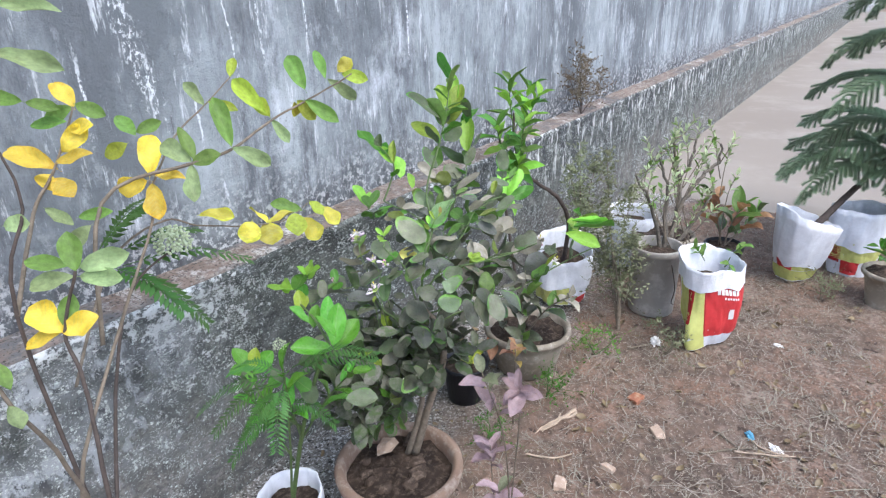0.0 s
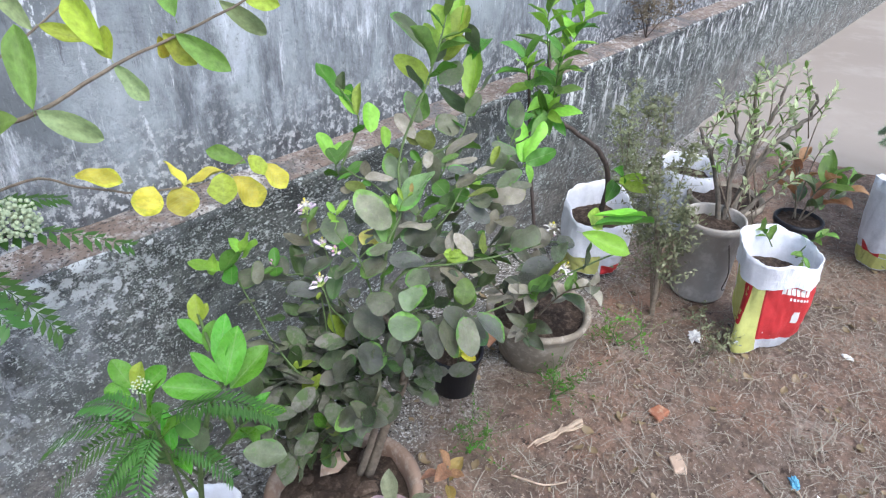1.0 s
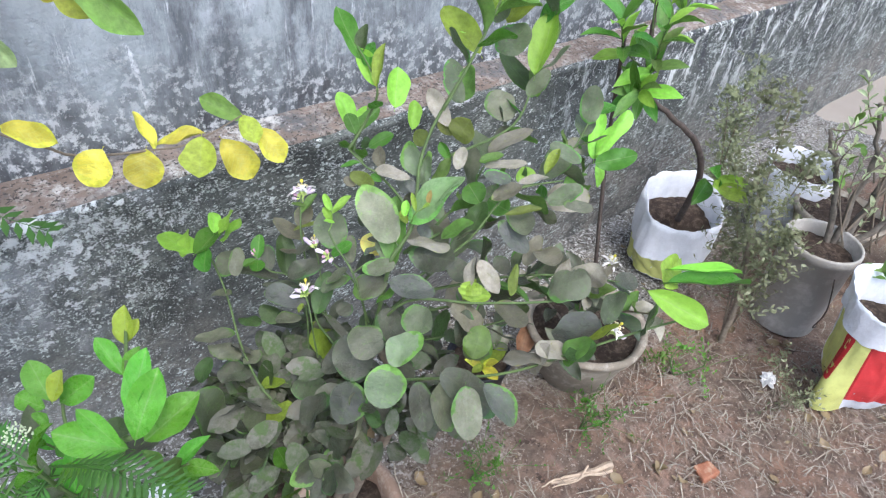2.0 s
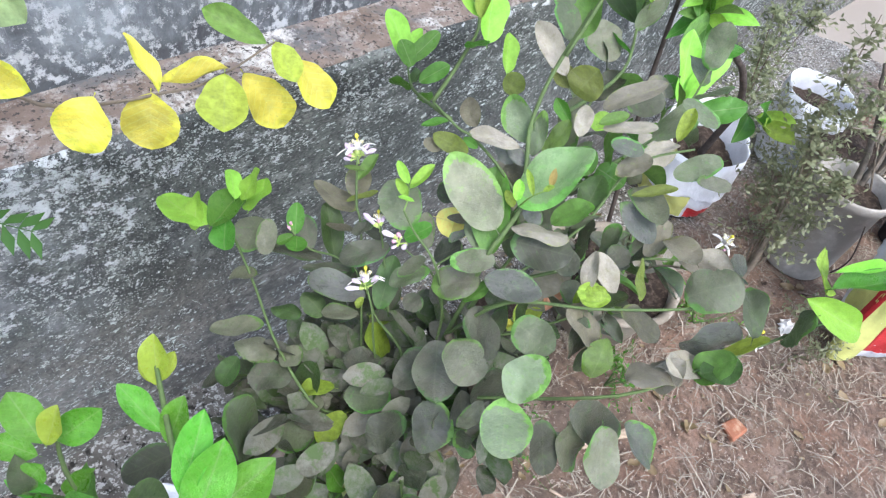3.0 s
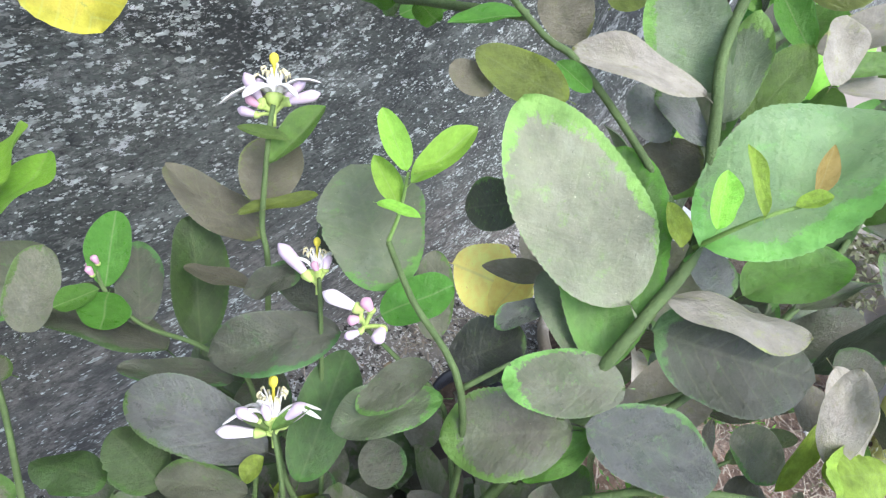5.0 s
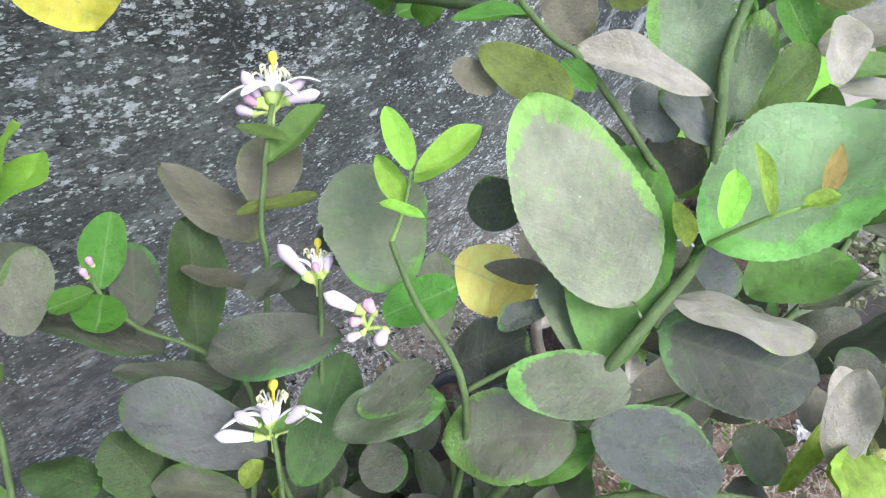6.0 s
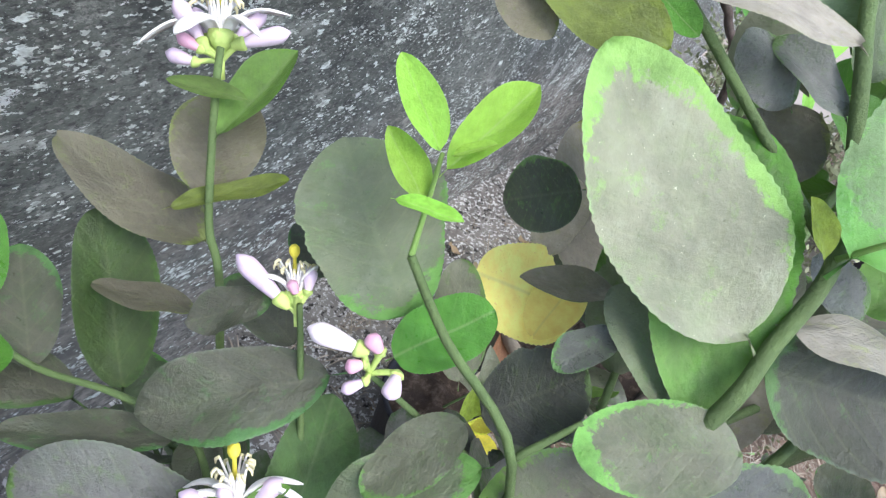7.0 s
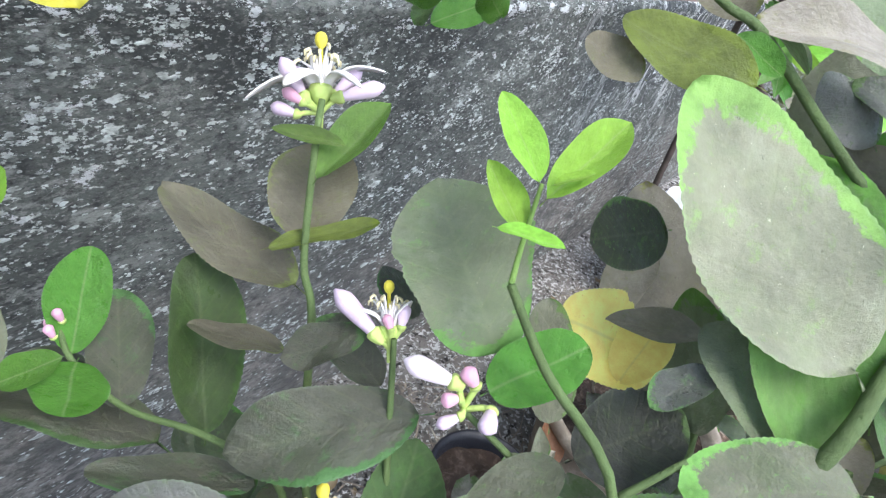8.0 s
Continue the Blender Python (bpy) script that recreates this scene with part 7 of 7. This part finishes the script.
FACE = math.pi + 0.96
words = [(FACE + 0.34 + 0.13 * k, FACE + 0.44 + 0.13 * k, 0.70, 0.765, PRINTW, "print_bar") for k in range(6)]
words += [(FACE + 0.58 + 0.09 * k, FACE + 0.64 + 0.09 * k, 0.645, 0.670, PRINTW, "print_bar") for k in range(6)]
rb = sack("planter_bag", 2.520, -0.968, 0.112, 0.100, -0.78, 0.365, 1.7, "printed red and yellow-green grain sack with white turned-down mouth", 0.80, (
    (FACE - 1.35, FACE - 0.06, 0.01, 0.80, BAGYEL, "panel"),
    (FACE - 0.02, FACE + 1.62, 0.17, 0.80, BAGRED, "panel"),
    (FACE - 0.06, FACE - 0.02, 0.17, 0.80, BAGDARKRED, "panel"),
    (FACE - 0.62, FACE - 0.40, 0.33, 0.79, BAGDARKRED, "print_strip"),
    (FACE + 0.80, FACE + 0.98, 0.38, 0.52, PRINTW, "print_mark"),
    (FACE - 0.56, FACE - 0.46, 0.37, 0.39, BAGYEL, "print_bar"),
    (FACE - 0.56, FACE - 0.46, 0.43, 0.46, BAGYEL, "print_bar"),
    (FACE - 0.54, FACE - 0.48, 0.56, 0.70, BAGYEL, "print_bar"),
    *words,
), lean=(-0.018, 0.030), corner=FACE - 0.40, taper=0.10, tilt=(0.10, 0.16), fill=0.70)
sd = thing("seedling", (2.57, -0.93, 0.32), "small green seedlings in a printed sack", "seedling")
for pts in (((2.60, -0.98, 0.31), (2.61, -1.0, 0.36), (2.60, -1.03, 0.40)), ((2.58, -0.90, 0.31), (2.56, -0.88, 0.35), (2.55, -0.86, 0.37)), ((2.56, -0.98, 0.31), (2.53, -1.0, 0.34), (2.50, -1.01, 0.33))):
    sprig(sd, pts, ("shrubgreen", "vivid"), rng, 5, 0.05, 0.5)

tb = sack("planter_bag", 3.14, -0.40, 0.13, 0.11, 0.4, 0.27, 5.5, "torn white sack planter sagging behind a bucket", 0.35)
dp = thing("clay_pot", (3.05, -0.60, 0), "dark grey clay pot among the planters", "pot")
part("body", lathe([(0.09, 0), (0.12, 0.12), (0.14, 0.2), (0.15, 0.205), (0.152, 0.225), (0.14, 0.23), (0.13, 0.21)], (3.05, -0.60, -0.008), 36, 0.01), CLAY, dp)
part("earth", earth_disc((3.05, -0.60, 0.205), 0.135), EARTH, dp)
gp = thing("clay_pot", (3.08, -0.88, 0), "small dark pot with a broad-leaved plant", "pot")
part("body", lathe([(0.06, 0), (0.075, 0.12), (0.085, 0.19), (0.092, 0.195), (0.092, 0.215), (0.084, 0.218), (0.078, 0.19)], (3.08, -0.88, -0.008), 32, 0.01), BLACKPL, gp)
part("earth", earth_disc((3.08, -0.88, 0.195), 0.08), EARTH, gp)
gpl = thing("broad_leaved_plant", (3.08, -0.88, 0.2), "broad-leaved plant with bronze young leaves", "plant")
for pts in (((3.08, -0.88, 0.19), (3.08, -0.90, 0.32), (3.06, -0.94, 0.42)), ((3.08, -0.87, 0.19), (3.10, -0.83, 0.32), (3.12, -0.80, 0.42)), ((3.08, -0.88, 0.19), (3.12, -0.95, 0.30), (3.14, -1.0, 0.38))):
    sprig(gpl, pts, ("green", "deep", "oldgreen", "pink"), rng, 7, 0.13, 0.42, "ovate", 0.004, 0.002, BARK)

sack("planter_bag", 3.36, -1.17, 0.135, 0.115, -0.75, 0.335, 9.3, "tilted white sack planter holding a young conifer", 0.30,
     ((2.9, 3.9, 0.19, 0.32, BAGRED, "panel"), (2.5, 5.5, 0.02, 0.19, BAGYEL, "panel"), (3.9, 5.2, 0.2, 0.31, BAGYEL, "panel")), (-0.05, -0.03), taper=0.34, tilt=(-0.20, 0.27), fill=0.6)
sack("planter_bag", 3.58, -1.40, 0.135, 0.12, -0.4, 0.34, 4.4, "white sack planter with faded print on dry soil", 0.52,
     ((2.2, 5.0, 0.25, 0.54, BAGYEL, "panel"), (3.2, 3.9, 0.05, 0.25, BAGRED, "panel"), (2.4, 3.1, 0.2, 0.45, BAGDARKRED, "panel")), taper=0.15)
ep = thing("clay_pot", (3.24, -1.56, 0), "grey clay pot at the edge of the planters", "pot")
part("body", lathe([(0.07, 0), (0.09, 0.1), (0.105, 0.15), (0.115, 0.153), (0.116, 0.17), (0.106, 0.173), (0.098, 0.15)], (3.24, -1.56, -0.008), 32, 0.01), CLAY, ep)
part("earth", earth_disc((3.24, -1.56, 0.15), 0.102), EARTH, ep)
epl = thing("young_plant", (3.24, -1.56, 0.15), "small green plant in a grey clay pot", "plant")
sprig(epl, ((3.24, -1.56, 0.14), (3.24, -1.53, 0.22), (3.22, -1.50, 0.28)), ("vivid", "green"), rng, 8, 0.09, 0.5)

# ---- young conifer ----
con = thing("conifer", (3.40, -1.24, 0.3), "young dark green araucaria with tiered drooping boughs", "tree")
TRUNK = ((3.38, -1.23, 0.28), (3.56, -1.33, 0.40), (3.72, -1.42, 0.52), (3.80, -1.49, 0.75), (3.83, -1.53, 1.1), (3.84, -1.55, 1.7))
part("trunk", tube(TRUNK, 0.017, 0.006, 8, 6, 0.003), DARKBARK, con)
tp = smooth_path(TRUNK, 6)


def bough(base, direction, length, droop):
    bm, wood = bmesh.new(), bmesh.new()
    side = Vector(direction).cross(Vector((0, 0, 1))).normalized()
    lines = [([Vector(base) + Vector(direction) * length * s + Vector((0, 0, 0.06 * math.sin(s * 3) - droop * s * s)) for s in (0, 0.25, 0.5, 0.75, 1)], 0.004)]
    for k in range(30):
        f = 0.10 + 0.029 * k
        p = lines[0][0][min(4, int(f * 4))].lerp(lines[0][0][min(4, int(f * 4) + 1)], f * 4 % 1)
        o = (side * (1 if k % 2 else -1) * (1 - 0.4 * f) + Vector(direction) * 0.75).normalized()
        ll = length * (0.40 + 0.06 * math.sin(k * 1.9)) * (1.15 - f)
        lines.append(([p, p + o * ll * 0.5 + Vector((0, 0, 0.004)), p + o * ll + Vector((0, 0, -0.035 + 0.03 * math.sin(k * 2.7)))], 0.0025))
    for pts, r in lines:
        path = smooth_path(pts, 5)
        rings(wood, path, [r * (1 - 0.6 * i / len(path)) for i in range(len(path))], 5)
        total = sum((b - a).length for a, b in zip(path, path[1:]))
        n = int(total / 0.0009)
        for i in range(n):
            f = i / n * (len(path) - 1)
            k = min(int(f), len(path) - 2)
            p, d = path[k].lerp(path[k + 1], f - k), (path[k + 1] - path[k]).normalized()
            s = d.orthogonal().normalized()
            s.rotate(Matrix.Rotation(i * 2.4, 3, d))
            e = p + (s + d * 1.1 + Vector((0, 0, 0.35))).normalized() * 0.021
            u = d.cross(s) * 0.0026
            bm.faces.new([bm.verts.new(q) for q in (p - u, p + u, e)])
    b = part("bough", wood, DARKBARK, con)
    part("needle_spray", bm, LEAF["needle"], b)


for z, n, ln_ in ((0.50, 5, 0.46), (0.60, 5, 0.52), (0.72, 5, 0.52), (0.92, 5, 0.50), (1.10, 5, 0.48), (1.28, 5, 0.44), (1.48, 5, 0.36)):
    b = min(tp, key=lambda p: abs(p.z - z))
    for k in range(n):
        a = radians(118 + 72 * k + 23 * z * 10 % 31)
        bough(b, (math.cos(a), math.sin(a), 0.0), ln_ * rng.uniform(0.9, 1.1), 0.10 + 0.05 * rng.random())

# ---- weeds, purple plants, litter ----


def weed(name, base, tops, label, kind, bark, leaflets, size):
    t = thing(name, base, label, "weed")
    for top in tops:
        mid = Vector(base).lerp(Vector(top), 0.55) + Vector((rng.uniform(-.03, .03), rng.uniform(-.03, .03), 0))
        path = smooth_path([base, mid, top], 8)
        bm = bmesh.new()
        rings(bm, path, [0.0028 - 0.002 * i / len(path) for i in range(len(path))], 5)
        st = part("stem", bm, bark, t)
        fb = bmesh.new()
        for i in range(leaflets):
            f = 0.3 + 0.7 * rng.random()
            p = path[int(f * (len(path) - 1))]
            d = Vector((rng.uniform(-1, 1), rng.uniform(-1, 1), rng.uniform(-0.3, 0.9))).normalized()
            q = p + d * rng.uniform(0.03, 0.22) * (1.25 - f)
            rings(fb, [p, q], [0.0006, 0.0004], 3, False)
            for j in range(6):
                c = p.lerp(q, 0.3 + 0.7 * j / 5)
                o = Vector((rng.uniform(-1, 1), rng.uniform(-1, 1), rng.uniform(-0.5, 1))).normalized() * size
                u = o.cross(d).normalized() * size * 0.22
                fb.faces.new([fb.verts.new(w) for w in (c, c + o * 0.5 + u, c + o, c + o * 0.5 - u)])
        part("foliage", fb, LEAF[kind], st)
    return t


wispy = weed("weed", (2.40, -0.62, -0.01), ((2.42, -0.50, 0.78), (2.52, -0.60, 0.62), (2.34, -0.52, 0.60), (2.46, -0.42, 0.50), (2.38, -0.66, 0.45)), "wispy grey-green weed with fine feathery foliage", "grey", BARK, 78, 0.019)
part("trunk", tube([(2.385, -0.626, -0.03), (2.39, -0.62, 0.10), (2.405, -0.60, 0.21), (2.42, -0.56, 0.34)], 0.011, 0.005, 8, 5, 0.004), BARK, wispy)
weed("weed", (2.75, -0.30, -0.01), ((2.78, -0.24, 0.70), (2.86, -0.30, 0.62), (2.70, -0.22, 0.60), (2.90, -0.20, 0.45)), "wispy grey-green weed against the plinth", "grey", BARK, 70, 0.019)
weed("dry_weed", (3.42, 0.03, 0.69), ((3.32, 0.0, 1.02), (3.50, 0.02, 0.98), (3.43, 0.06, 1.08), (3.62, 0.0, 0.92), (3.25, 0.05, 0.93)), "dry brown weed rooted on the ledge", "deadgrey", DARKBARK, 45, 0.018)
weed("weed", (2.15, -0.62, -0.01), ((2.16, -0.60, 0.10), (2.20, -0.66, 0.08), (2.10, -0.58, 0.07)), "low green weed on the soil", "green", TWIG, 14, 0.014)
weed("weed", (1.78, -0.58, -0.01), ((1.80, -0.56, 0.09), (1.76, -0.62, 0.07), (1.84, -0.60, 0.06)), "low green weed on the soil", "vivid", TWIG, 14, 0.014)
weed("weed", (2.30, -0.85, -0.01), ((2.33, -0.80, 0.12), (2.26, -0.88, 0.10), (2.32, -0.92, 0.08)), "low grey weed beside a printed sack", "grey", BARK, 16, 0.014)
weed("weed", (1.45, -0.52, -0.01), ((1.46, -0.50, 0.08), (1.43, -0.55, 0.06), (1.50, -0.54, 0.06)), "low green weed on the soil", "vivid", TWIG, 12, 0.013)
weed("weed", (3.15, -1.32, -0.01), ((3.17, -1.30, 0.12), (3.12, -1.36, 0.10), (3.2, -1.36, 0.08)), "low grey weed beside a white sack", "grey", BARK, 16, 0.014)

pp = thing("purple_plant", (0.98, -0.86, -0.01), "tall thin plant with dull purple leaves and rust young leaves", "plant")
for pts, kinds, n, size in (
    (((0.98, -0.86, -0.02), (0.95, -0.88, 0.30), (0.88, -0.90, 0.58), (0.80, -0.897, 0.775)), ("purple", "purple", "grey"), 8, 0.054),
    (((0.95, -0.88, 0.30), (0.90, -0.92, 0.55), (0.86, -0.945, 0.70), (0.838, -0.952, 0.735)), ("purple",), 9, 0.054),
    (((0.88, -0.92, 0.62), (0.865, -0.93, 0.72), (0.856, -0.933, 0.81)), ("pink", "pink", "bronze"), 7, 0.036),
    (((0.99, -0.85, 0.05), (1.02, -0.80, 0.26), (1.028, -0.784, 0.40)), ("purple", "purple", "purple"), 9, 0.060),
    (((0.99, -0.85, 0.10), (1.00, -0.83, 0.22), (0.99, -0.83, 0.32)), ("grey", "purple", "purple"), 8, 0.058),
):
    sprig(pp, pts, kinds, rng, n - 1, size * 1.05, 0.5, "ovate", 0.0022, 0.001, BARK, start=0.74, spread=1.7, droop=0.35)


def chip(name, at, size, turn, material, label, category, seed, crumpled=False):
    """A broken piece with edges, or a crumpled scrap, lying on the soil."""
    bm = bmesh.new()
    if crumpled:
        bmesh.ops.create_icosphere(bm, subdivisions=3, radius=1)
        for v in bm.verts:
            d = v.co.normalized()
            q = 0.55 + 0.9 * abs(noise.noise(d * 1.9 + Vector((seed, 0, 0)))) + 0.5 * noise.noise(d * 4.5 + Vector((0, seed, 0)))
            v.co = Vector((d.x * size[0] * q, d.y * size[1] * q, d.z * size[2] * q))
    else:
        bmesh.ops.create_cube(bm, size=2)
        q = random.Random(seed)
        for v in bm.verts:
            v.co = Vector((v.co.x * size[0] * q.uniform(0.6, 1.15), v.co.y * size[1] * q.uniform(0.6, 1.2), v.co.z * size[2] * q.uniform(0.6, 1.2)))
        bmesh.ops.bevel(bm, geom=bm.edges[:], offset=size[2] * 0.3, segments=1, affect="EDGES")
    for v in bm.verts:
        v.co = Matrix.Rotation(turn, 3, "Z") @ v.co + Vector((at[0], at[1], ground_height(at[0], at[1]) + size[2] * 0.6))
    return solo(name, bm, material, label, category, smooth=False)


chip("brick_piece", (1.796, -0.975), (0.030, 0.018, 0.010), 0.75, CHIP, "pale orange broken brick piece on soil", "brick", 2)
chip("brick_piece", (1.942, -0.86), (0.032, 0.022, 0.012), -0.3, REDCHIP, "red broken brick piece on soil", "brick", 5)
chip("brick_piece", (1.42, -0.80), (0.03, 0.02, 0.012), 0.3, CHIP, "pale orange broken brick piece on soil", "brick", 8)
chip("brick_piece", (1.56, -0.90), (0.022, 0.016, 0.01), 1.3, CHIP, "small brick chip on soil", "brick", 9)
chip("plastic_scrap", (1.953, -1.237), (0.026, 0.016, 0.01), 0.4, BLUEPL, "crumpled blue plastic scrap on soil", "litter", 4, True)
chip("paper_scrap", (1.93, -1.32), (0.028, 0.018, 0.006), 0.9, PRINTW, "crumpled white paper scrap on soil", "litter", 6, True)
chip("paper_scrap", (2.351, -0.80), (0.03, 0.026, 0.022), 0.4, PRINTW, "crumpled pale paper scrap on soil", "litter", 7, True)
chip("paper_scrap", (2.62, -1.22), (0.02, 0.014, 0.006), 1.4, PRINTW, "small pale scrap on dry soil", "litter", 3, True)
pk = thing("wood_splinter", (1.68, -0.675, 0), "pale dry splinter of wood on soil", "wood")
for k, (a, b, c, r) in enumerate((((1.60, -0.645), (1.68, -0.675), (1.765, -0.70), 0.010), ((1.575, -0.637), (1.64, -0.655), (1.70, -0.688), 0.004), ((1.62, -0.66), (1.69, -0.69), (1.745, -0.715), 0.005), ((1.59, -0.655), (1.65, -0.68), (1.70, -0.675), 0.003))):
    bm = tube([(*p, ground_height(*p) + 0.006 + 0.003 * k) for p in (a, b, c)], r * 0.45, r, 7, 5, 0.006)
    part("splinter", bm, WOOD, pk, smooth=False)
for i, (a, b, c) in enumerate((((1.77, -1.12), (1.837, -1.191), (1.896, -1.257)), ((1.93, -1.25), (1.90, -1.30), (1.915, -1.36)), ((1.913, -1.131), (1.894, -1.177), (1.86, -1.22)), ((1.84, -1.21), (1.88, -1.30), (1.923, -1.389)), ((2.25, -0.72), (2.36, -0.80), (2.44, -0.86)), ((1.47, -0.66), (1.50, -0.74), (1.55, -0.78)))):
    tw = thing("fallen_twig", (b[0], b[1], 0), "thin dry fallen twig on soil", "twig", "fallen twigs")
    part("twig", tube([(p[0], p[1], ground_height(*p) + 0.006) for p in (a, b, c)], 0.004, 0.002, 5, 5, 0.004), WOOD if i % 2 else BARK, tw)

fall = thing("fallen_leaf", (1.55, -0.75, 0), "dry brown fallen leaves on the soil", "leaf litter", kind="stuff")
bm = bmesh.new()
for i in range(640):
    x, y = rng.uniform(1.1, 3.4), rng.uniform(-1.75, -0.08)
    s = 0.008 + 0.032 * rng.random() ** 2.4
    m = Matrix.Translation((x, y, ground_height(x, y) + 0.002 + s * 0.06)) @ Euler((rng.uniform(-.5, .5), rng.uniform(-.5, .5), rng.uniform(0, 6.3))).to_matrix().to_4x4()
    rows = []
    for a in range(5):
        q = a / 4
        h = 0.32 * s * math.sin(math.pi * (0.08 + 0.84 * q))
        rows.append([m @ Vector((s * (q - 0.5), h * j, s * (0.22 * abs(j) + 0.7 * (q - 0.5) ** 2) * rng.uniform(0.2, 1.0))) for j in (-1, 0, 1)])
    vs = [[bm.verts.new(p) for p in r] for r in rows]
    for r0, r1 in zip(vs, vs[1:]):
        for j in range(2):
            bm.faces.new((r0[j], r0[j + 1], r1[j + 1], r1[j]))
part("dry_leaves", bm, LEAF["dead"], fall)

straw = bmesh.new()
for i in range(19000):
    x, y = rng.uniform(0.9, 4.2), -0.06 - 2.3 * rng.random() ** 0.8
    if noise.noise(Vector((x * 2.2, y * 2.2, 9))) + 0.35 * rng.random() < -0.02:
        continue
    l, a = (0.008 + 0.06 * rng.random() ** 2 if i % 14 else rng.uniform(0.06, 0.15)), rng.uniform(0, math.tau)
    d, up = Vector((math.cos(a), math.sin(a), 0)), rng.uniform(0.0, 0.016)
    s = Vector((-d.y, d.x, 0)) * rng.uniform(0.0005, 0.0014)
    b = Vector((x, y, ground_height(x, y) + 0.003))
    bend = s.normalized() * l * rng.uniform(-0.09, 0.09)
    pts = [b, b + d * l * 0.5 + bend + Vector((0, 0, up)), b + d * l + Vector((0, 0, up * rng.random()))]
    vs = [straw.verts.new(q) for p in pts for q in (p - s, p + s)]
    straw.faces.new((vs[0], vs[1], vs[3], vs[2]))
    straw.faces.new((vs[2], vs[3], vs[5], vs[4]))
for i in range(900):
    x, y = rng.uniform(1.2, 3.6), -0.08 - 1.75 * rng.random()
    if noise.noise(Vector((x * 2.6, y * 2.6, 4))) < 0.04:
        continue
    for k in range(12):
        a, l = rng.uniform(0, math.tau), 0.012 + 0.04 * rng.random() ** 1.5
        d = Vector((math.cos(a), math.sin(a), rng.uniform(0.05, 0.8))).normalized()
        s = Vector((-d.y, d.x, 0)).normalized() * rng.uniform(0.0004, 0.001)
        b = Vector((x + rng.gauss(0, 0.012), y + rng.gauss(0, 0.012), ground_height(x, y)))
        pts = [b, b + d * l * 0.55, b + d * l + Vector((0, 0, -0.3 * l * d.z))]
        vs = [straw.verts.new(q) for p in pts for q in (p - s, p + s)]
        straw.faces.new((vs[0], vs[1], vs[3], vs[2]))
        straw.faces.new((vs[2], vs[3], vs[5], vs[4]))
solo("dry_grass", straw, STRAW, "scattered dry straw and dead grass on the soil", "dry grass", "stuff")
peb = bmesh.new()
for i in range(1500):
    x, y = rng.uniform(0.7, 3.8), rng.uniform(-1.9, -0.02)
    s = rng.uniform(0.0012, 0.0045)
    m = Matrix.Translation((x, y, ground_height(x, y) + s * 0.4)) @ Euler((i, i * 2, i * 3)).to_matrix().to_4x4() @ Matrix.Diagonal((s, s * 0.8, s * 0.6, 1))
    vs = [peb.verts.new(m @ Vector(q)) for q in ((1, 0, 0), (-1, 0, 0), (0, 1, 0), (0, -1, 0), (0, 0, 1), (0, 0, -1))]
    for q in ((0, 2, 4), (2, 1, 4), (1, 3, 4), (3, 0, 4), (2, 0, 5), (1, 2, 5), (3, 1, 5), (0, 3, 5)):
        peb.faces.new([vs[w] for w in q])
solo("pebbles", peb, STONE, "small clods and pebbles on the soil", "pebbles", "stuff", smooth=False)
